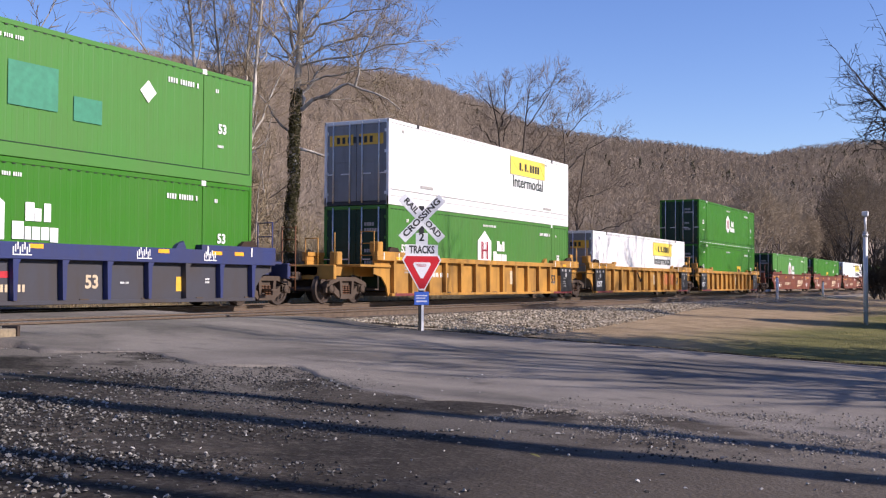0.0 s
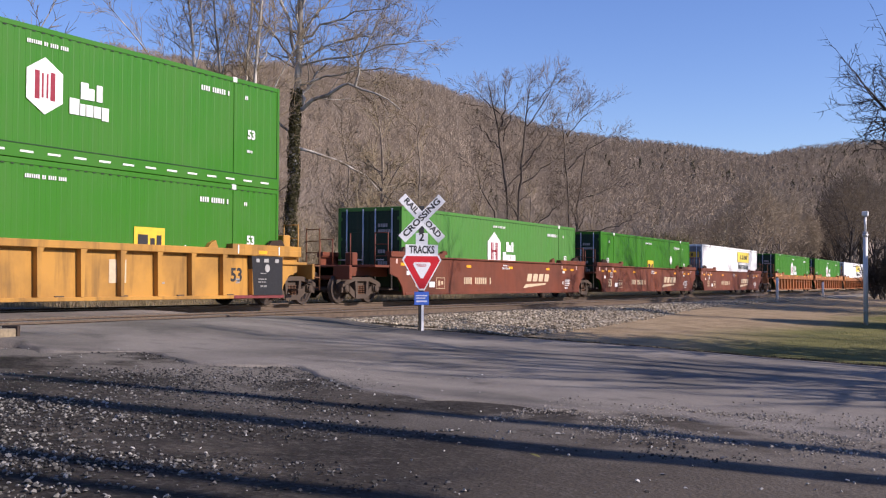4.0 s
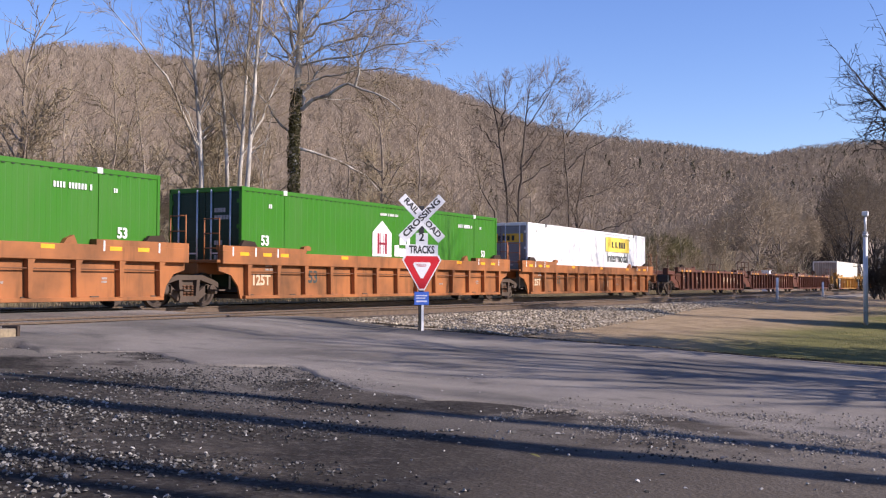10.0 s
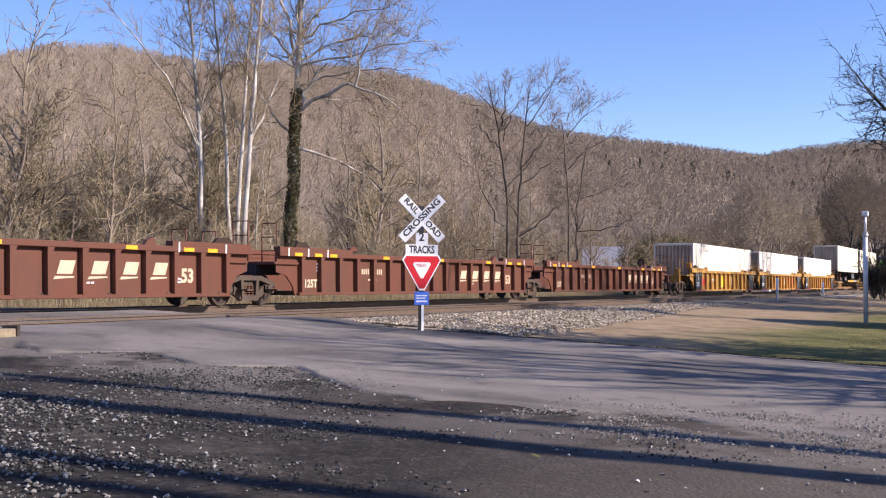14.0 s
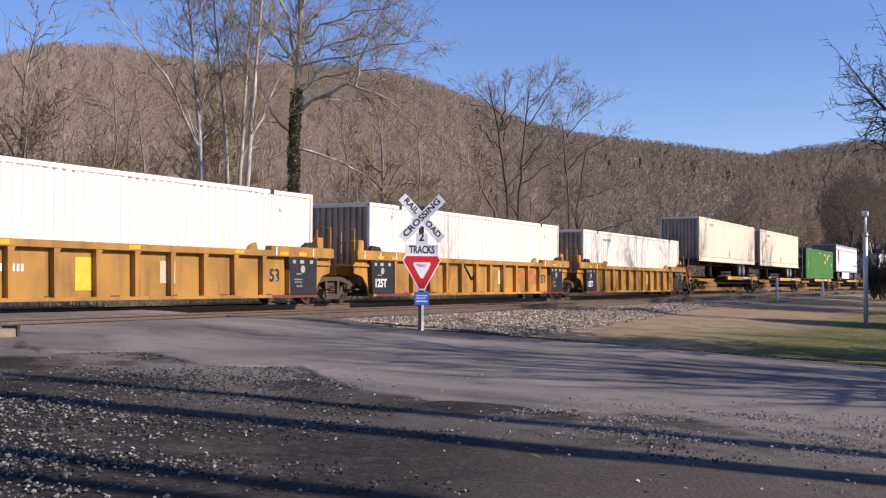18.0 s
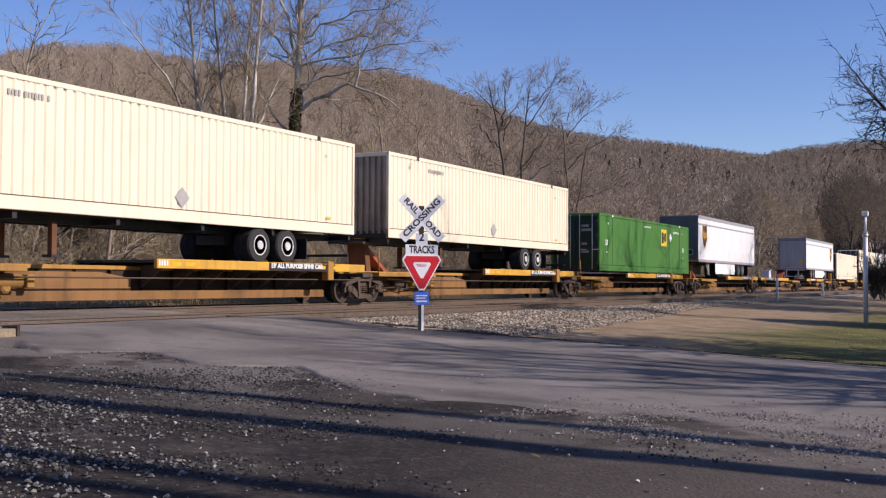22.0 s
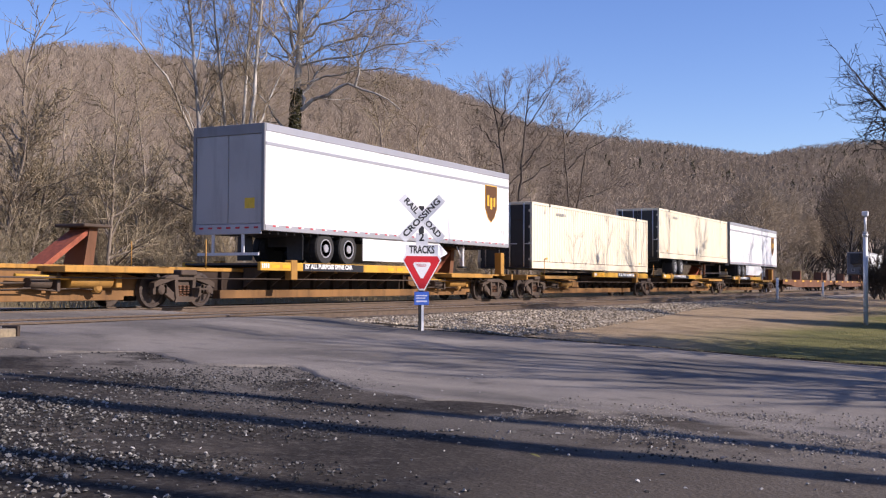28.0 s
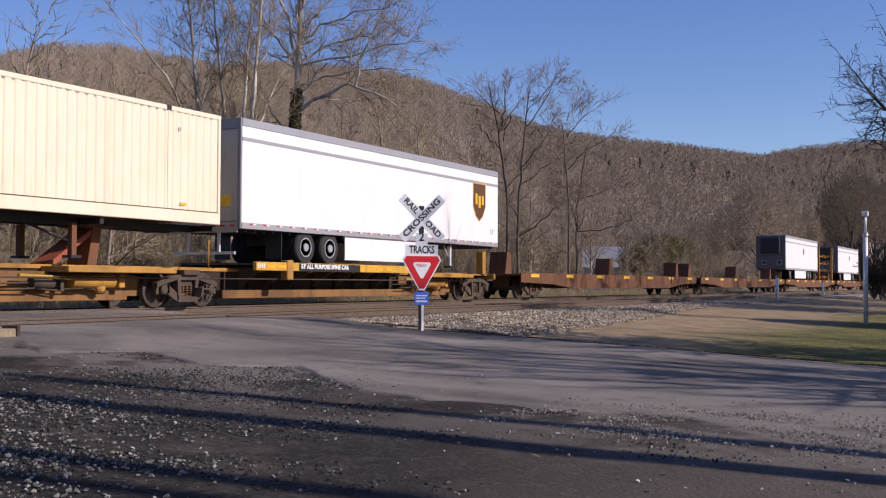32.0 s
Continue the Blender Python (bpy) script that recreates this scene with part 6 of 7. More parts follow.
# ---- signs and posts at the crossing ----
def crossing_sign():
    s = thing("crossing_sign", "white railroad crossbuck with a red yield sign on a post", "sign", at=pose(19.62, 11.03, -0.38, 0, 0, -44))
    # black paints in the post's shaded left side; the white strip leaves it showing
    part("post", prism([(-0.05, 0), (0.05, 0), (0.05, 2.62), (-0.05, 2.62)], 0.0, 0.06), BLACK, s, "post coloured dark for its shaded side")
    part("reflective_strip", bbox(0.0, 0.05, -0.004, 0.0, 0.02, 0.6), SIGN_WHITE, s, "white reflective strip")
    for ang, text, dy in ((-45, "RAIL   ROAD", -0.006), (45, "CROSSING", -0.02)):
        b = part("crossbuck_blade", bbox(-0.61, 0.61, dy - 0.006, dy, -0.105, 0.105, 0.004), SIGN_WHITE, s)
        b.matrix_basis = pose(0, 0, 2.36, 0, -ang, 0)
        e = part("blade_lettering", letters(text, 0.17, MARK_BLACK, 0.005), MARK_BLACK, b)
        w = max(v.co.x for v in e.data.vertices)
        e.matrix_basis = Matrix.Translation((-0.53, dy - 0.0075, -0.068)) @ pose(0, 0, 0, 90) @ Matrix.Diagonal((1.06 / w, 1, 1, 1))
    n = part("number_plate_two", bbox(-0.13, 0.13, -0.008, -0.002, 1.80, 2.06, 0.004), SIGN_WHITE, s, "small white plate with a numeral")
    lettering("2", 0.24, MARK_BLACK, n, -0.065, -0.0095, 1.85, bold=0.006)
    p = part("tracks_plate", bbox(-0.35, 0.35, -0.014, -0.008, 1.56, 1.82, 0.004), SIGN_WHITE, s)
    t = lettering("TRACKS", 0.22, MARK_BLACK, p, -0.28, -0.0155, 1.60, bold=0.006)
    w = max(v.co.x for v in t.data.vertices)
    t.matrix_basis = Matrix.Translation((-0.27, -0.0155, 1.60)) @ pose(0, 0, 0, 90) @ Matrix.Diagonal((0.54 / w, 1, 1, 1))

    def tri(r, zc):
        pts = []
        for k, a in enumerate((-90, 30, 150)):
            for d in (-26, 26):
                a0 = radians(a)
                c = (0.82 * r * math.cos(a0), 0.82 * r * math.sin(a0))
                pts.append((c[0] + 0.18 * r * math.cos(a0 + radians(d * 1.6)), zc + c[1] + 0.18 * r * math.sin(a0 + radians(d * 1.6))))
        return pts
    part("yield_border", prism(tri(0.475, 1.33), -0.022, -0.016), SIGN_WHITE, s)
    part("yield_face", prism(tri(0.435, 1.33), -0.025, -0.018), SIGN_RED, s, "red triangular yield sign")
    part("yield_centre", prism(tri(0.215, 1.33), -0.028, -0.02), SIGN_WHITE, s)
    y = lettering("YIELD", 0.085, SIGN_RED, s, -0.13, -0.0295, 1.35, "yield_lettering")
    b = part("blue_plate", bbox(-0.155, 0.155, -0.012, -0.006, 0.58, 0.85, 0.004), SIGN_BLUE, s, "small blue information plate")
    bars(b, SIGN_WHITE, -0.0125, [(-0.12, 0.76, 0.24, 0.02), (-0.12, 0.71, 0.2, 0.02), (-0.12, 0.64, 0.24, 0.03)])
    return s


crossing_sign()


def vent_pole(x, y):
    p = thing("vent_pole", "grey steel pole with a small white cap", "pole", at=pose(x, y, ground_z(x, y)))
    part("lower_tube", ptube((0, 0, 0), (0, 0, 2.95), 0.075, n=12), STEEL, p)
    part("upper_tube", ptube((0, 0, 2.95), (0, 0, 3.62), 0.04, n=10), STEEL, p)
    part("collar", ptube((0, 0, 2.9), (0, 0, 3.0), 0.095, n=12), STEEL, p)
    part("bracket", bbox(-0.1, 0.1, -0.06, 0.06, 3.02, 3.07), STEEL, p)
    part("cap", bbox(-0.09, 0.09, -0.1, 0.1, 3.58, 3.74, 0.02), SIGN_WHITE, p, "white cap")
    return p


vent_pole(38.2, 4.75)


def marker_post(x, y, h, z):
    p = thing("marker_post", "white marker post beside the track", "post", "marker posts", at=pose(x, y, z))
    part("shaft", ptube((0, 0, 0), (0, 0, h), 0.085, 0.075, 10), SIGN_WHITE, p)
    part("top_cap", ptube((0, 0, h), (0, 0, h + 0.06), 0.09, 0.06, 10), BLACK, p)


marker_post(66.5, 13.2, 1.35, -0.3)
marker_post(84.0, 13.4, 1.1, -0.25)

t = thing("timber_baulk", "weathered timber baulk at the road edge", "timber", at=pose(10.83, 13.15, -0.14, 0, 0, 12))
part("beam", bbox(-3.2, 0.35, -0.12, 0.12, -0.2, 0.1, 0.015), TIMBER, t)
part("steel_end", bbox(0.35, 0.42, -0.14, 0.14, -0.22, 0.14, 0.01), BOGIE, t)


def far_house(x, y):
    z = ground_z(x, y)
    h = thing("house", "small pale grey house with a grey gabled roof", "house", at=pose(x, y, z, 0, 0, 20))
    w = part("wall", bbox(-4, 4, -3, 3, 0, 2.8), HOUSE_WALL, h)
    part("gable", prism([(-4, 2.8), (4, 2.8), (0, 5.2)], -2.9, 2.9), HOUSE_WALL, h)
    for s in (-1, 1):
        bm = bmesh.new()
        a = [Vector((s * 4.4, -3.3, 2.62)), Vector((0, -3.3, 5.3)), Vector((0, 3.3, 5.3)), Vector((s * 4.4, 3.3, 2.62))]
        lo = [bm.verts.new(p) for p in a]
        hi = [bm.verts.new(p + Vector((0, 0, 0.14))) for p in a]
        for f in ((0, 1, 2, 3),):
            bm.faces.new([lo[i] for i in f])
            bm.faces.new([hi[i] for i in f[::-1]])
        for i in range(4):
            j = (i + 1) % 4
            bm.faces.new((lo[i], hi[i], hi[j], lo[j]))
        bmesh.ops.recalc_face_normals(bm, faces=bm.faces[:])
        part("roof", bm, HOUSE_ROOF, h)
    for x0 in (-2.4, 1.4):
        wi = part("window", bbox(x0, x0 + 1.0, -3.05, -2.98, 1.0, 2.2), GLASS_DARK, h)
        part("window_frame", bbox(x0 - 0.08, x0 + 1.08, -3.04, -3.0, 2.2, 2.3), SIGN_WHITE, wi)


far_house(132, 47)


cab = thing("relay_cabinet", "white metal equipment cabinet behind the track", "cabinet", at=pose(126, 26.2, ground_z(126, 26.2)))
part("case", bbox(-0.45, 0.45, -0.4, 0.4, 0, 2.3, 0.03), SIGN_WHITE, cab)
part("hood", bbox(-0.52, 0.52, -0.47, 0.47, 2.3, 2.38, 0.02), STEEL, cab)
part("door", bbox(-0.38, 0.38, -0.425, -0.4, 0.2, 2.2, 0.01), SIGN_WHITE, cab)
# ---- trees ----
class Grow:
    """Collects tapered tubes into vertex and face lists."""

    def __init__(self):
        self.v, self.f = [], []

    def limb(self, pts, radii, n):
        base = len(self.v)
        for k, (p, r) in enumerate(zip(pts, radii)):
            d = (pts[min(k + 1, len(pts) - 1)] - pts[max(k - 1, 0)]).normalized()
            a = d.orthogonal().normalized()
            b = d.cross(a)
            for i in range(n):
                t = 2 * math.pi * i / n
                q = p + (a * math.cos(t) + b * math.sin(t)) * r
                self.v.append((q.x, q.y, q.z))
        for k in range(len(pts) - 1):
            for i in range(n):
                j = (i + 1) % n
                o = base + k * n
                self.f.append((o + i, o + j, o + n + j, o + n + i))


def wander(rng, p, d, length, steps, bend, up):
    pts = [p]
    for _ in range(steps):
        d = (d + Vector((rng.gauss(0, bend), rng.gauss(0, bend), rng.gauss(0, bend) + up))).normalized()
        p = p + d * (length / steps)
        pts.append(p)
    return pts, d


def sprout(g_limb, g_twig, rng, p, d, length, r, level, opt, g_trunk=None):
    steps = (6, 5, 4, 3, 2)[min(level, 4)]
    pts, dend = wander(rng, p, d, length, steps, opt["bend"] * (1 + 0.35 * level), opt["up"])
    tip = r * (0.5 if level == 0 else 0.4)
    radii = [r + (tip - r) * k / steps for k in range(steps + 1)]
    thin = r < opt.get("thin", 0.03)
    (g_trunk if g_trunk and level == 0 else g_twig if thin else g_limb).limb(pts, radii, (7, 5, 4, 3, 3)[min(level, 4)] if not thin else 3)
    if level >= opt["levels"]:
        return
    count = opt["kids"][min(level, len(opt["kids"]) - 1)]
    for i in range(count):
        s = opt["bare"] + (1 - opt["bare"]) * (i + rng.random()) / count if level == 0 else 0.25 + 0.75 * (i + rng.random()) / count
        k = min(int(s * steps), steps - 1)
        q = pts[k].lerp(pts[k + 1], s * steps - k)
        axis = (pts[k + 1] - pts[k]).normalized()
        side = axis.orthogonal().normalized()
        side.rotate(Matrix.Rotation(rng.uniform(0, 6.283), 3, axis))
        ang = radians(rng.uniform(*opt["fork"]))
        nd = axis * math.cos(ang) + side * math.sin(ang)
        nl = length * rng.uniform(*opt["shrink"]) * (1.15 - 0.55 * s if level == 0 else 1.0)
        sprout(g_limb, g_twig, rng, q, nd, nl, max(opt.get("least", 0.012), (r + (tip - r) * s) * rng.uniform(0.48, 0.70) * (opt.get("slim", 1) if level == 0 else 1)), level + 1, opt)
    if level > 0 or opt.get("leader", True):
        sprout(g_limb, g_twig, rng, pts[-1], dend, length * 0.55, tip, level + 1, opt)


RINGS = {}


def tree(label, seed, height, r, opt, at, wood=None, twig_mat=None, name="tree", category="tree", group="", limb_mat=None):
    rng = random.Random(seed)
    t = thing(name, label, category, group, at=at)
    gl, gt, g0 = Grow(), Grow(), Grow()
    tilt = opt.get("tilt", (0, 0))
    stems = opt.get("stems", 1)
    for i in range(stems):
        lean = Vector((rng.gauss(0, 0.03) + tilt[0], rng.gauss(0, 0.03) + tilt[1], 1)) if stems == 1 else Vector((rng.gauss(0, 0.13) + tilt[0], rng.gauss(0, 0.13) + tilt[1], 1))
        off = Vector((0, 0, -0.3)) if stems == 1 else Vector((rng.gauss(0, 0.4), rng.gauss(0, 0.4), -0.3))
        sprout(gl, gt, rng, off, lean.normalized(), height * opt.get("trunk", 0.6) * (1 if stems == 1 else rng.uniform(0.75, 1)), r, 0, opt, g0)
    rings = [sum((Vector(p) for p in g0.v[k:k + 7]), Vector()) / 7 for k in range(0, 49, 7)]
    RINGS[t.name] = rings
    for z, d, ln, rr in opt.get("limbs", ()):
        foot = next((a.lerp(b, (z - a.z) / (b.z - a.z)) for a, b in zip(rings, rings[1:]) if b.z > z), rings[-1])
        sprout(gl, gt, rng, foot, Vector(d).normalized(), ln, rr, 1, dict(opt, levels=4))
    part("trunk", pydata("trunk", g0.v, g0.f, wood or BARK, True), wood or BARK, t)
    if gl.f:
        tagged(part("limb_work", pydata("limb_work", gl.v, gl.f, limb_mat or wood or BARK, True), wood or BARK, t), kind="stuff")
    if gt.f:
        part("crown", pydata("crown", gt.v, gt.f, twig_mat or TWIG), twig_mat or TWIG, t)
    return t


OPEN = dict(levels=4, kids=(13, 7, 5, 4), bare=0.35, fork=(28, 62), shrink=(0.38, 0.62), bend=0.07, up=0.03, trunk=0.47, thin=0.035)
BUSHY = dict(levels=3, kids=(9, 6, 5), bare=0.12, fork=(20, 55), shrink=(0.35, 0.6), bend=0.10, up=0.05, trunk=0.5, thin=0.03, stems=5, least=0.016)
WOOD = dict(levels=3, kids=(17, 9, 7), bare=0.2, fork=(25, 65), shrink=(0.3, 0.5), bend=0.07, up=0.04, trunk=0.52, thin=0.045, least=0.025)


def near(x, y):
    return pose(x, y, ground_z(x, y))


RIGHT, BACK = Vector((0.473, -0.881, 0)), Vector((0.881, 0.473, 0))


def bowed(u0, z0, u1, z1, bow, n):
    """Points of a bowed line in an upright plane: (sideways, height)."""
    ln = math.hypot(u1 - u0, z1 - z0)
    for k in range(n + 1):
        f = k / n
        b = bow * math.sin(math.pi * f)
        yield u0 + (u1 - u0) * f + b * (z1 - z0) / ln, z0 + (z1 - z0) * f - b * (u1 - u0) / ln


def shaped_tree(label, seed, x, y, trunk, limbs, opt, wood, twig_mat, group="", limb_mat=None, taper=0.25):
    """A tree of a known habit. trunk: sideways lean, top height, bow, foot radius; limbs: sideways and height of foot and tip, bow, radius."""
    rng = random.Random(seed)
    gz = ground_z(x, y)
    t = thing("tree", label, "tree", group, at=pose(x, y, gz))
    gl, gt, g0 = Grow(), Grow(), Grow()
    lean, top, bow, r = trunk
    kn = []
    lines = [((0, gz - 0.3, lean, top, bow, r), g0, 14, 7)] + [(l, gl, 8, 5) for l in limbs]
    for i, (l, g, n, sides) in enumerate(lines):
        flat = list(bowed(*l[:5], n))
        u0, z0 = flat[0]
        d0 = min(kn, key=lambda k: (k[0] - u0) ** 2 + (k[1] - z0) ** 2)[2] if kn else 0.0
        slope = rng.uniform(-0.45, 0.45) if i else 0.0
        pts = []
        for k, (u, z) in enumerate(flat):
            d = d0 + slope * math.hypot(u - u0, z - z0) + (rng.gauss(0, 0.05) if k else 0)
            j = 0.0 if k == 0 else opt.get("jog", 0.05) * (0.4 if i == 0 else 1)
            u, z = u + rng.gauss(0, j), z + rng.gauss(0, j * 0.6)
            kn.append((u, z, d))
            pts.append(RIGHT * u + BACK * d + Vector((0, 0, z - gz)))
        g.limb(pts, [l[5] * (1 - (1 - taper) * k / n) for k in range(n + 1)], sides)
        size = math.hypot(l[2] - l[0], l[3] - l[1])
        count = int(opt["sprays"] * (size * 0.6 if i == 0 else size))
        for _ in range(count):
            f = rng.uniform(opt["bare"], 1) if i == 0 else 1 - 0.85 * rng.random() ** 1.3
            k = min(int(f * n), n - 1)
            q = pts[k].lerp(pts[k + 1], f * n - k)
            axis = (pts[k + 1] - pts[k]).normalized()
            side = axis.orthogonal().normalized()
            side.rotate(Matrix.Rotation(rng.uniform(0, 6.283), 3, axis))
            ang = radians(rng.uniform(25, 65))
            rr = max(opt.get("least", 0.012), l[5] * (1 - (1 - taper) * f) * rng.uniform(0.3, 0.5))
            sprout(gl, gt, rng, q, axis * math.cos(ang) + side * math.sin(ang) + Vector((0, 0, 0.12)), opt["spray"] * rng.uniform(0.6, 1.3) * (1.2 - 0.5 * f), rr, 2, opt)
    RINGS[t.name] = [sum((Vector(p) for p in g0.v[k:k + 7]), Vector()) / 7 for k in range(0, len(g0.v), 7)]
    part("trunk", pydata("trunk", g0.v, g0.f, wood, True), wood, t)
    tagged(part("limb_work", pydata("limb_work", gl.v, gl.f, limb_mat or wood, True), wood, t), kind="stuff")
    part("crown", pydata("crown", gt.v, gt.f, twig_mat), twig_mat, t)
    return t


SPRAY = dict(levels=4, kids=(6, 5, 5, 4), bare=0.4, fork=(22, 55), shrink=(0.42, 0.65), bend=0.07, up=0.03, thin=0.03, sprays=1.5, spray=1.5, least=0.009, jog=0.06)
# the big sycamore behind the track, its stem wrapped in ivy
syc = shaped_tree("tall sycamore with white limbs and an ivy-clad trunk", 11, 39.1, 28.7, (0.75, 18.2, -0.07, 0.27), [
    (0.48, 8.23, 4.94, 8.15, -1.0, 0.10), (2.94, 9.19, 4.61, 13.29, -0.27, 0.06), (0.57, 8.5, 1.58, 10.31, -0.15, 0.095), (0.39, 9.33, 5.62, 10.03, -0.32, 0.06),
    (0.27, 6.58, 4.79, 4.1, -0.49, 0.07), (0.19, 7.18, -2.75, 11.48, -0.42, 0.06), (0.38, 10.43, 4.87, 11.96, -0.43, 0.07), (0.38, 10.18, 6.37, 11.36, -0.04, 0.06),
    (0.42, 11.44, 4.61, 12.66, -0.28, 0.065), (0.45, 11.64, 2.6, 14.17, -0.16, 0.07), (0.23, 10.63, -0.67, 16.68, -0.15, 0.09), (0.18, 10.51, -1.9, 14.15, -0.3, 0.06),
    (0.29, 9.88, -2.24, 10.75, 0.46, 0.05), (0.46, 12.65, 3.34, 15.94, -0.26, 0.06), (0.46, 13.15, -1.67, 16.42, 0.15, 0.06)],
    dict(SPRAY, bare=0.55, sprays=3.4, jog=0.09), BARK_SYC, TWIG, limb_mat=BARK_PALE)


def ivy(parent, r, z0, z1, seed, count):
    rng = random.Random(seed)
    rings = RINGS[parent.name]
    v, f = [], []
    for _ in range(count):
        a, z = rng.uniform(0, 6.283), rng.uniform(z0, z1)
        rr = r * (1 - 0.03 * z) + rng.uniform(0.0, 0.12)
        mid = next((p.lerp(q, (z - p.z) / (q.z - p.z)) for p, q in zip(rings, rings[1:]) if q.z > z), rings[-1])
        c = Vector((mid.x + rr * math.cos(a), mid.y + rr * math.sin(a), z))
        u = Vector((-math.sin(a), math.cos(a), rng.uniform(-0.5, 0.5))) * rng.uniform(0.05, 0.10)
        w = Vector((0.3 * math.cos(a), 0.3 * math.sin(a), -1)).normalized() * rng.uniform(0.06, 0.12)
        b = len(v)
        v += [tuple(c - u), tuple(c + w * 0.4 + Vector((0.02 * math.cos(a), 0.02 * math.sin(a), 0))), tuple(c + u), tuple(c + w)]
        f += [(b, b + 1, b + 2), (b, b + 3, b + 1), (b + 1, b + 3, b + 2)]
    part("ivy", pydata("ivy", v, f, IVY), IVY, parent, "dark green ivy leaves")


ivy(syc, 0.215, 0.6, 9.3, 3, 3300)

# pale saplings to its side: place, trunk, side stems
SLIM = dict(SPRAY, bare=0.4, sprays=3.0, spray=1.5, kids=(5, 4, 5, 4), jog=0.05)
SAPLINGS = [
    (35.7, 30.8, (-0.99, 15.3, 0.40, 0.14), [(-0.10, 6.2, -3.15, 11.6, 0.47, 0.07), (-0.2, 9.0, -1.75, 12.4, -0.16, 0.04), (-0.28, 9.6, 0.29, 12.4, 0.15, 0.04)]),
    (36.7, 30.0, (-1.10, 15.0, 0.27, 0.115), [(-0.41, 9.3, 0.2, 13.5, 0.16, 0.04), (-0.55, 10.4, -1.44, 12.7, -0.09, 0.035)]),
    (36.4, 29.5, (0.80, 15.3, -0.09, 0.115), [(0.40, 9.4, -0.26, 13.3, -0.09, 0.035)]),
    (36.1, 28.9, (0.99, 15.1, -0.12, 0.135), [(0.31, 6.5, 2.09, 10.8, -0.04, 0.07), (0.56, 9.6, 1.37, 11.8, 0.10, 0.035)]),
    (37.7, 29.2, (0.53, 8.2, -0.37, 0.05), [(0.2, 4.5, -0.6, 7.5, 0.1, 0.025)]),
]
for i, (x, y, stem, side_stems) in enumerate(SAPLINGS):
    shaped_tree("slender white-barked young tree behind the track", 30 + i, x, y, stem, side_stems, SLIM, BARK_PALE, TWIG, "saplings")

# darker trees further along
DARKER = dict(SPRAY, sprays=2.6, spray=1.6, bare=0.2, least=0.011, thin=0.035, kids=(6, 5, 6, 4), jog=0.10)
for i, (label, x, y, stem, arms) in enumerate((
    ("dark bare tree with a tall upswept crown", 68.1, 31.7, (-1.2, 14.3, 0.66, 0.124), [(-0.3, 11.4, -0.12, 14.3, 0.12, 0.062), (-0.3, 9.9, -1.86, 11.8, -0.18, 0.056), (-0.42, 12.3, -2.6, 14.6, -0.08, 0.043), (-0.14, 10.4, 1.13, 13.2, -0.29, 0.050), (-0.1, 6.9, 2.7, 10.3, 0.03, 0.056), (-0.09, 4.6, -2.16, 8.9, -0.33, 0.050)]),
    ("dark bare tree with upswept branches", 67.6, 30.5, (0.77, 13.9, -0.33, 0.118), [(0.06, 8.4, 2.59, 11.7, 0.1, 0.062), (0.55, 11.3, 2.39, 14.6, 0.2, 0.050), (0.51, 12.0, 2.2, 14.0, -0.14, 0.043), (0.02, 7.2, 3.16, 9.9, 0.22, 0.056), (0.03, 3.8, 3.55, 6.9, 0.17, 0.050)]),
    ("dark bare tree with wide upper branches", 72.9, 29.0, (-0.42, 12.2, 0.23, 0.105), [(-0.09, 11.1, 2.0, 13.5, -0.08, 0.050), (-0.09, 11.3, -1.43, 12.7, -0.03, 0.037), (-0.05, 8.8, 3.23, 11.4, -0.26, 0.050), (-0.09, 12.3, 1.2, 14.3, -0.13, 0.037), (-0.05, 9.2, -1.63, 10.4, 0.09, 0.037)]),
    ("dark bare tree with low level branches", 75.2, 29.1, (0.66, 10.9, -0.47, 0.118), [(0.0, 6.8, 3.35, 8.6, 0.31, 0.062), (-0.17, 4.9, -1.0, 9.5, 0.1, 0.062), (-0.13, 4.5, 3.97, 5.4, 0.26, 0.056), (-0.09, 5.7, -2.03, 7.8, 0.03, 0.043)]),
)):
    shaped_tree(label, 51 + i, x, y, stem, arms, DARKER, BARK_MID, TWIG_MID)
# the tree whose branches reach in beside the grey pole, and those on the camera's side that throw the shadows
tree("dark bare yard tree beside the grass", 61, 12.6, 0.22, dict(OPEN, bare=0.66, trunk=0.62, thin=0.03, fork=(35, 72), up=0.035, kids=(17, 7, 5, 3), shrink=(0.36, 0.54)), near(38.0, 3.3), BARK_DARK, TWIG_DARK)
SPARSE = dict(OPEN, levels=3, kids=(9, 6, 5), least=0.028, thin=0.035)
POLE = dict(SPARSE, levels=3, bare=0.72, kids=(5, 4, 3), trunk=0.72, bend=0.03, up=0.01, fork=(25, 50))
for i, (x, y, h, r) in enumerate(((11.8, -12.0, 26, 0.32), (12.6, -13.0, 27, 0.24), (9.7, -12.0, 24, 0.24), (9.0, -13.5, 25, 0.2))):
    tree("tall straight-stemmed shade tree beside the lot", 262 + i, h, r, POLE, near(x, y), BARK, TWIG, group="shade trees")
tree("bare shade tree by the road", 63, 14, 0.26, dict(SPARSE, kids=(6, 5, 4)), near(21.2, -9.0), BARK, TWIG)
tree("bare spreading roadside tree", 64, 16, 0.28, dict(SPARSE, kids=(5, 4, 3)), near(19.5, -16.0), BARK, TWIG)
tree("bare shade tree at the back of the lot", 68, 14, 0.26, SPARSE, near(7.2, -9.5), BARK, TWIG)
tree("bare shade tree with low limbs by the road", 69, 13, 0.25, dict(SPARSE, kids=(6, 5, 4)), near(18.9, -5.2), BARK, TWIG)
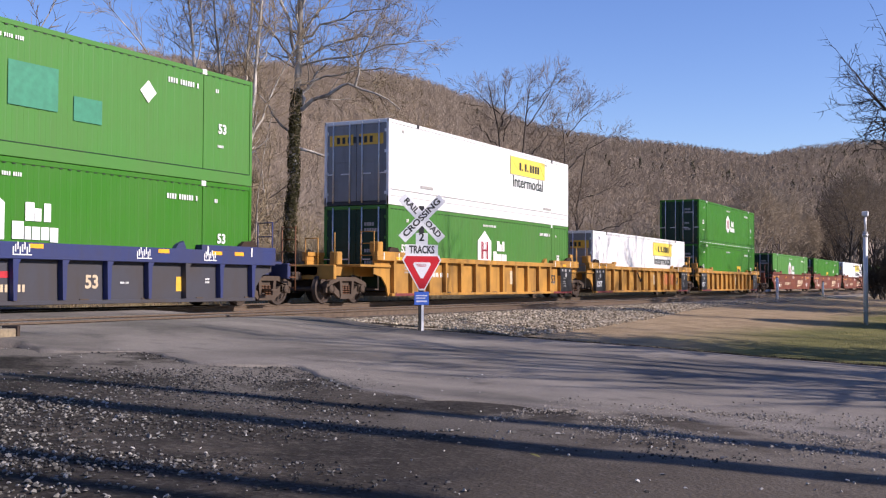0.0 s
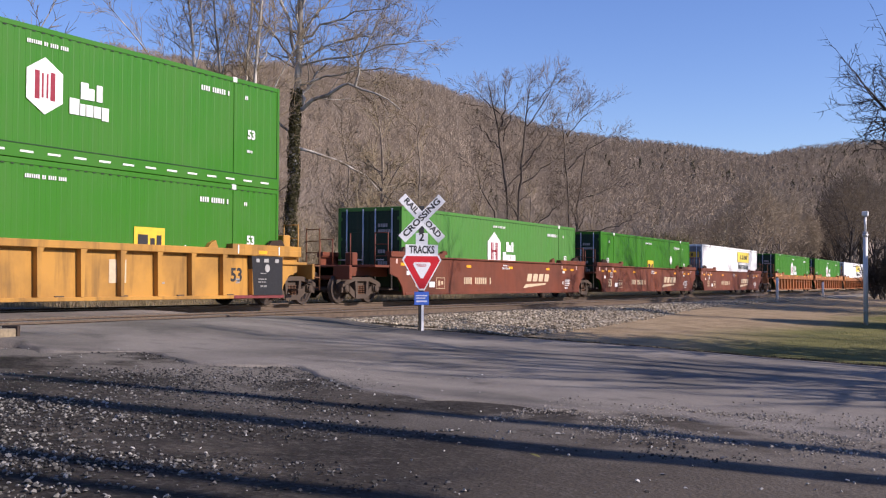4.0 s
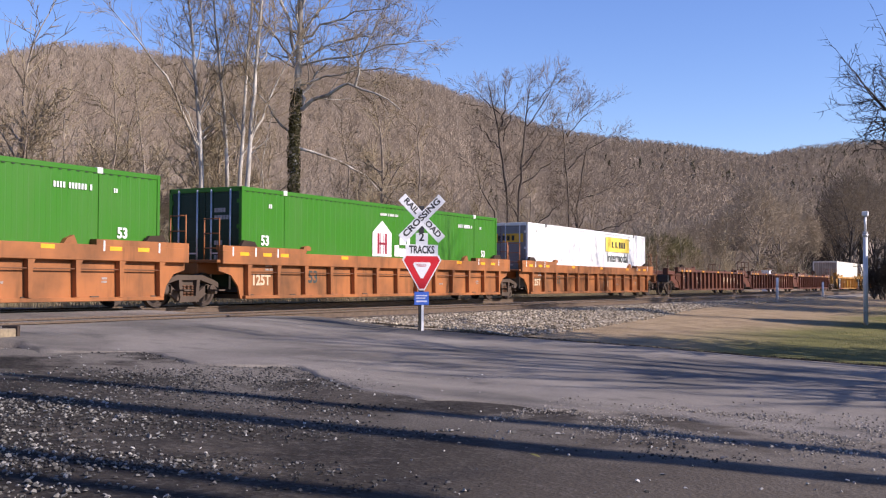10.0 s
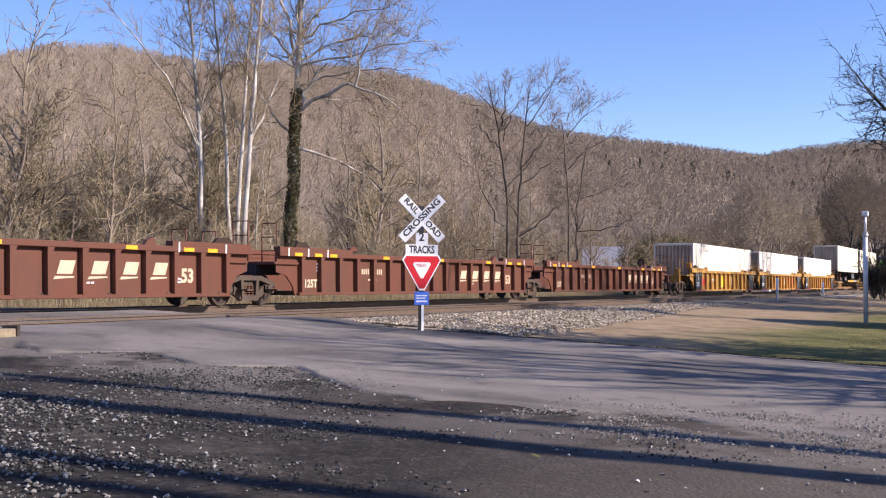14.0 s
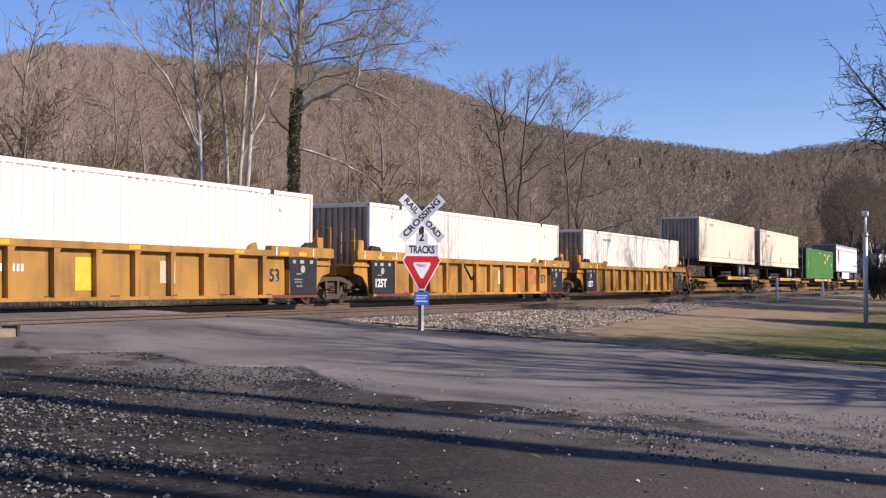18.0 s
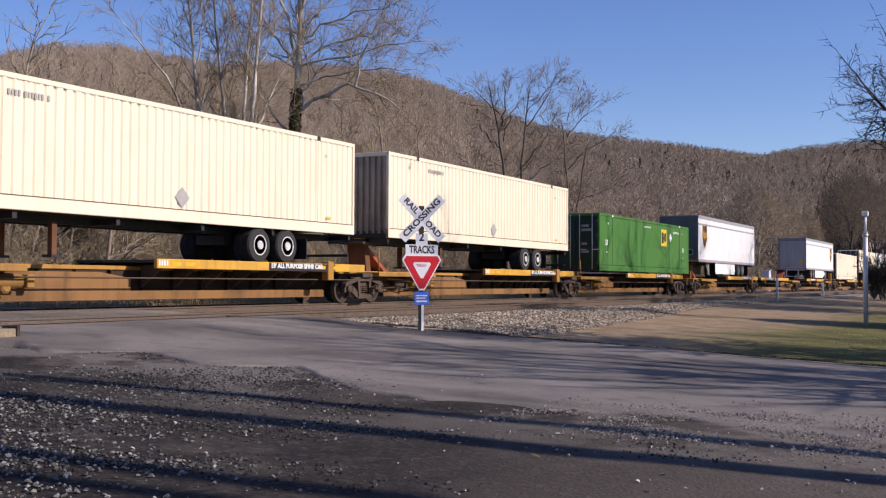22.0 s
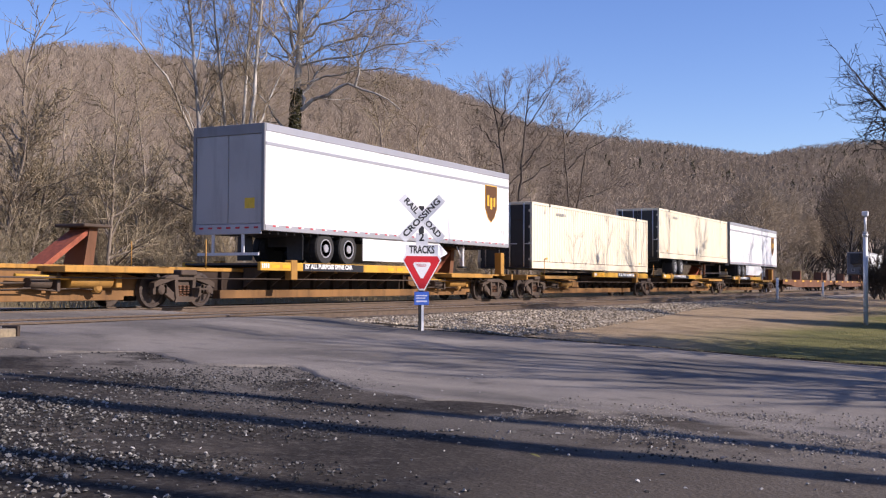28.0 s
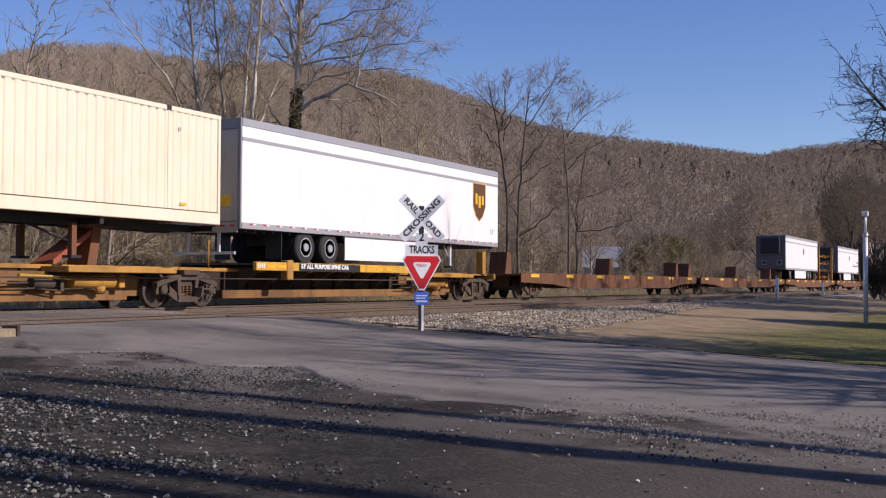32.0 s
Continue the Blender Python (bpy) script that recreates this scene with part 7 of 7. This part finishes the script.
tree("bare shade tree across the road", 70, 15, 0.27, SPARSE, near(31.5, -9.5), BARK, TWIG)
SHADE = dict(SPARSE, kids=(10, 6, 4), least=0.05, thin=0.05)
for i, (x, y, h) in enumerate(((22.2, -4.4, 15), (24.8, -6.0, 16), (18.4, -8.2, 16))):
    tree("bare shade tree along the road", 270 + i, h, 0.30, SHADE, near(x, y), BARK, TWIG, group="roadside shade trees")
for i, (x, y, h) in enumerate(((51.5, -3.2, 19), (57, -2.4, 20), (65, -1.8, 20), (69, -1.2, 21), (76, -0.8, 21), (84, -0.2, 21), (93, 0.4, 22))):
    tree("tall bare tree in the yard beside the line", 165 + i, h, 0.30, dict(SPARSE, levels=4, kids=(14, 9, 5, 2), least=0.03), near(x, y), BARK_DARK, TWIG_DARK, group="yard trees")

# woods behind the track: a few kinds, planted many times
PROTO = [tree("bare woodland tree of the thicket", 80 + i, 17 + 1.5 * (i % 3), 0.17, WOOD, pose(0, 0, -500), BARK, (TWIG, BRUSH, TWIG)[i % 3], group="woodland trees") for i in range(5)]
PROTO_BUSH = [tree("bare tangled shrub of the thicket", 90 + i, 7, 0.06, BUSHY, pose(0, 0, -500), BARK, BRUSH, name="shrub", category="shrub", group="thicket shrubs") for i in range(3)]


def plant():
    rng = random.Random(9)
    used = set()
    spots = []
    for _ in range(105):
        x, y = rng.uniform(14, 190), 31 + 60 * rng.random() ** 1.4
        if abs(x / y - 1.38) < 0.06 and y < 40:
            continue
        spots.append((x, y, 0))
    for _ in range(95):
        x, y = rng.uniform(14, 170), 27.5 + 22 * rng.random() ** 1.5
        spots.append((x, y, 1))
    for _ in range(58):
        y = 34 + 62 * rng.random()
        spots.append((y * rng.uniform(0.76, 1.34), y, 3))
    for _ in range(45):
        y = 36 + 50 * rng.random()
        spots.append((y * rng.uniform(1.42, 2.6), y, 0))
    for _ in range(60):
        y = 28 + 16 * rng.random()
        spots.append((y * rng.uniform(0.8, 1.9), y, 1))
    for x, y, kind in spots:
        pool = PROTO_BUSH if kind == 1 else PROTO
        src = rng.choice(pool)
        s = rng.uniform(0.62, 0.98) * (1 - 0.3 * smooth(70, 110, x)) if not kind else rng.uniform(0.5, 0.95)
        s = rng.uniform(0.75, 1.1) if kind == 3 else s
        m = near(x, y) @ pose(0, 0, 0, 0, 0, rng.uniform(0, 360)) @ Matrix.Diagonal((s, s, s * rng.uniform(0.9, 1.15), 1))
        if src in used:
            copy_thing(src, m)
        else:
            src.matrix_basis = m
            used.add(src)


plant()


def mossy_edge():
    """Older trees with moss-tinged, darker twigs where the wood comes nearest the line."""
    rng = random.Random(77)
    first = tree("older bare tree with moss-tinged twigs", 501, 17, 0.19, WOOD, pose(0, 0, -500), BARK_MID, MOSSY, group="mossy trees")
    for k in range(42):
        b, r = radians(rng.uniform(37.5, 46.5)), rng.uniform(46, 100)
        sc = rng.uniform(0.55, 0.75) * (0.75 + 0.0045 * r)
        m = near(r * math.sin(b), r * math.cos(b)) @ pose(0, 0, 0, 0, 0, rng.uniform(0, 360)) @ Matrix.Diagonal((sc, sc, sc, 1))
        if k:
            copy_thing(first, m)
        else:
            first.matrix_basis = m


mossy_edge()


def hill_woods():
    """The far wooded slopes: thousands of small bare trees in one mesh, and a few evergreens in another."""
    rng = random.Random(21)
    v, f, ev, ef = [], [], [], []
    count = 0
    while count < 26000:
        b = radians(rng.uniform(34, 90))
        d = table(RIDGE_DIST, math.degrees(b))
        r = d * (0.10 + 0.92 * rng.random() ** 0.75)
        x, y = r * math.sin(b), r * math.cos(b)
        if y < 95:
            continue
        count += 1
        z = ground_z(x, y)
        h = rng.uniform(11, 19)
        big = 1 + r / 900
        clump = noise.noise(Vector((x * 0.012, y * 0.012, 8)))
        if rng.random() < 0.004 + 0.13 * (clump > 0.12) * (0.45 < r / d < 0.97) * (b > radians(64)) + 0.12 * (b > radians(79.5)) + 0.07 * (clump > 0.05) * (r / d > 0.6) * (b < radians(47.5)):
            for k in range(7):
                o = len(ev)
                zz = z + h * (0.08 + 0.10 * k)
                w = h * 0.24 * (1 - k / 8.5)
                a0 = rng.uniform(0, 6)
                for i in range(5):
                    a = a0 + i * 1.2566
                    ww = w * rng.uniform(0.6, 1.3)
                    ev.append((x + ww * math.cos(a), y + ww * math.sin(a), zz - 0.1 * h * rng.random()))
                ev.append((x, y, zz + h * 0.15))
                for i in range(5):
                    ef.append((o + i, o + (i + 1) % 5, o + 5))
            continue
        w = rng.uniform(0.10, 0.15) * big
        o = len(v)
        px, py = math.cos(b), -math.sin(b)
        v += [(x - px * w, y - py * w, z - 1), (x + px * w, y + py * w, z - 1), (x, y, z + h * 0.8)]
        f.append((o, o + 1, o + 2))
        for k in range(22 if r > 380 else 64):
            s = 0.25 + 0.7 * rng.random()
            a, e = rng.uniform(0, 6.283), rng.uniform(0.3, 1.45)
            ln = h * rng.uniform(0.16, 0.36) * (1.2 - 0.6 * s)
            q = Vector((x + rng.gauss(0, h * 0.11), y + rng.gauss(0, h * 0.11), z + h * s))
            dv = Vector((math.cos(a) * math.cos(e), math.sin(a) * math.cos(e), math.sin(e)))
            sd = dv.cross(Vector((math.sin(b), math.cos(b), 0.2))).normalized() * w * (0.85 if r > 380 else 0.4)
            t1 = q + dv * ln
            o = len(v)
            v += [tuple(q - sd), tuple(q + sd), tuple(t1)]
            f.append((o, o + 1, o + 2))
    tagged(new("hillside_woods", pydata("hillside_woods", v, f, WOODS)), "bare grey-brown winter woods on the hillside", "woods", kind="stuff")
    tagged(new("hillside_evergreens", pydata("hillside_evergreens", ev, ef, NEEDLES)), "scattered dark evergreens on the hillside", "woods", kind="stuff")


hill_woods()


def grass_tufts():
    rng = random.Random(31)
    v, f = [], []

    def blade(x, y, z, h, w):
        a = rng.uniform(0, 6.283)
        lx, ly = rng.gauss(0, 0.3) * h, rng.gauss(0, 0.3) * h
        o = len(v)
        v.extend([(x - w * math.cos(a), y - w * math.sin(a), z - 0.02), (x + w * math.cos(a), y + w * math.sin(a), z - 0.02), (x + lx, y + ly, z + h)])
        f.append((o, o + 1, o + 2))
    for _ in range(26000):
        x, y = rng.uniform(12, 110), 23.6 + 5 * rng.random() ** 1.3
        blade(x, y, ground_z(x, y), rng.uniform(0.15, 0.65), rng.uniform(0.006, 0.014))
    tagged(new("dry_grass", pydata("dry_grass", v, f, DRY_GRASS)), "tall dry straw-coloured grass behind the track", "grass", kind="stuff")
    v, f = [], []
    for _ in range(42000):
        x = 20.4 + 45 * rng.random() ** 1.5
        y = rng.uniform(-3, 10.5)
        if y > 9 + 2.9 * smooth(20, 52, x):
            continue
        if rng.random() < 0.97 * smooth(3.0, 6.5, y):
            continue
        blade(x, y, ground_z(x, y), rng.uniform(0.015, 0.04), rng.uniform(0.004, 0.009))
    tagged(new("lawn_grass", pydata("lawn_grass", v, f, GREEN_GRASS)), "short green and straw winter grass", "grass", kind="stuff")


grass_tufts()

# an olive shrub mass and the dark growth at the bend of the line
for i, (x, y, s) in enumerate(((86, 9.3, 0.6), (94, 10.3, 0.65), (103, 11.4, 0.7), (113, 12.3, 0.7))):
    tree("dark tangled shrub beside the line", 120 + i, 8 * s, 0.08, BUSHY, near(x, y), BARK_DARK, TWIG_DARK, name="shrub", category="shrub", group="dark shrubs")
for i in range(12):
    x = 190 + 14 * i
    y = 28 + 7 * ((i * 5) % 4)
    tree("dark bare tree at the bend of the line", 140 + i, 13 + i % 4, 0.2, dict(WOOD, kids=(12, 7, 5), least=0.035), near(x, y), BARK_DARK, TWIG_DARK, group="dark trees")


def round_tree(label, seed, b, r, h, width, twig_mat, wood=BARK, group="round-crowned trees", count=5200):
    """A broad tree whose countless fine twigs make a rounded, hazy crown; b: bearing, r: distance."""
    rng = random.Random(seed)
    x, y = r * math.sin(radians(b)), r * math.cos(radians(b))
    t = thing("tree", label, "tree", group, at=near(x, y))
    g, gl = Grow(), Grow()
    pts, d = wander(rng, Vector((0, 0, -0.3)), Vector((0, 0, 1)), h * 0.45, 5, 0.05, 0.03)
    g.limb(pts, [0.028 * h * (1 - 0.1 * k) * 0.6 for k in range(6)], 7)
    for _ in range(22):
        a = rng.uniform(0, 6.283)
        q = pts[rng.randint(2, 5)]
        lp, _ = wander(rng, q, Vector((math.cos(a) * rng.uniform(0.3, 1), math.sin(a) * rng.uniform(0.3, 1), 1)).normalized(), h * rng.uniform(0.25, 0.45), 5, 0.12, 0.03)
        gl.limb(lp, [0.007 * h * (1 - 0.17 * k) for k in range(6)], 4)
    v, f = [], []
    for _ in range(count):
        a, c = rng.uniform(0, 6.283), rng.uniform(-0.55, 1)
        lump = 0.84 + 0.45 * noise.noise(Vector((2.1 * math.cos(a), 2.1 * math.sin(a), 2.4 * c + seed))) + 0.2 * noise.noise(Vector((6 * math.cos(a), 6 * math.sin(a), 6 * c + seed)))
        w = math.sqrt(1 - c * c)
        out = Vector((w * math.cos(a), w * math.sin(a), c))
        k = lump * rng.uniform(0.35, 1.0) ** 0.5
        p = Vector((out.x * width * k, out.y * width * k, h * 0.58 + out.z * h * 0.42 * k))
        dv = (out * 0.7 + Vector((rng.gauss(0, 0.7), rng.gauss(0, 0.7), 0.4 + rng.gauss(0, 0.6)))).normalized()
        sd = dv.cross(Vector((math.sin(radians(b)), math.cos(radians(b)), 0.1))).normalized() * rng.uniform(0.025, 0.045)
        o = len(v)
        v += [tuple(p - sd), tuple(p + sd), tuple(p + dv * rng.uniform(0.5, 1.2))]
        f.append((o, o + 1, o + 2))
    part("trunk", pydata("trunk", g.v, g.f, wood, True), wood, t)
    tagged(part("limb_work", pydata("limb_work", gl.v, gl.f, wood, True), wood, t), kind="stuff")
    part("crown", pydata("crown", v, f, twig_mat), twig_mat, t)
    return t


for i, (b, r, h, w) in enumerate(((77.9, 175, 18.5, 5.2), (79.0, 185, 17.5, 4.6), (76.6, 190, 14.5, 5.0), (75.4, 205, 13.5, 5.5), (80.0, 195, 14.5, 3.6), (74.0, 215, 13, 5.5), (72.6, 210, 12, 5.0))):
    round_tree("broad bare tree with a rounded hazy tan crown", 400 + i, b, r, h, w, CROWN)
for i, (b, r, h, w) in enumerate(((80.9, 215, 15, 3.4), (81.6, 205, 20, 4.2), (82.2, 190, 21, 4.4), (82.8, 210, 22, 4.6), (83.3, 230, 23, 5.0), (81.9, 250, 23, 5.0), (83.9, 250, 24, 5.5), (80.5, 255, 16, 4.0))):
    round_tree("dense dark brown tree at the bend of the line", 420 + i, b, r, h, w, BEND_TWIG, BARK_DARK, "dark trees at the bend", 3600)
for i, (b, r, h, w) in enumerate(((72.9, 128, 6.4, 3.0), (73.9, 132, 6.0, 2.8), (72.1, 126, 5.0, 2.6))):
    round_tree("olive-green budding shrub past the track", 440 + i, b, r, h, w, OLIVE, BARK_DARK, "budding shrubs", 3000)


def evergreen_shrub(label, seed, at, rx, ry, h):
    """A broad dense evergreen: stems under a lumpy mass of small leaves."""
    rng = random.Random(seed)
    t = thing("evergreen_shrub", label, "shrub", at=at)
    g = Grow()
    for i in range(5):
        pts, _ = wander(rng, Vector((rng.gauss(0, rx * 0.2), rng.gauss(0, ry * 0.2), -0.2)), Vector((rng.gauss(0, 0.3), rng.gauss(0, 0.3), 1)).normalized(), h * 0.8, 5, 0.1, 0.03)
        g.limb(pts, [0.09, 0.08, 0.065, 0.05, 0.035, 0.02], 6)
    part("stem_work", pydata("stem_work", g.v, g.f, BARK_DARK, True), BARK_DARK, t)
    v, f = [], []
    for _ in range(15000):
        a, u = rng.uniform(0, 6.283), rng.uniform(0.02, 1)
        lump = 0.75 + 0.35 * noise.noise(Vector((2.2 * math.cos(a), 2.2 * math.sin(a), 3 * u + seed)))
        w = lump * math.sqrt(max(0.0, 1 - (2 * u - 0.75) ** 2 / 1.57)) * rng.uniform(0.55, 1.0)
        c = Vector((rx * w * math.cos(a), ry * w * math.sin(a), 0.1 + (h - 0.1) * u))
        s = Vector((rng.gauss(0, 1), rng.gauss(0, 1), rng.gauss(0, 1))).normalized() * rng.uniform(0.06, 0.12)
        q = s.orthogonal() * 0.6
        b = len(v)
        v += [tuple(c - s), tuple(c + q), tuple(c + s), tuple(c - q)]
        f.append((b, b + 1, b + 2, b + 3))
    part("crown", pydata("crown", v, f, IVY), IVY, t, "dark green leaves")
    return t


# out of view, added only to cast the dark strip across the grass
evergreen_shrub("unseen evergreen shrub added to shade the lawn", 4, near(39.0, -1.6), 3.6, 2.0, 6.2)

motions()
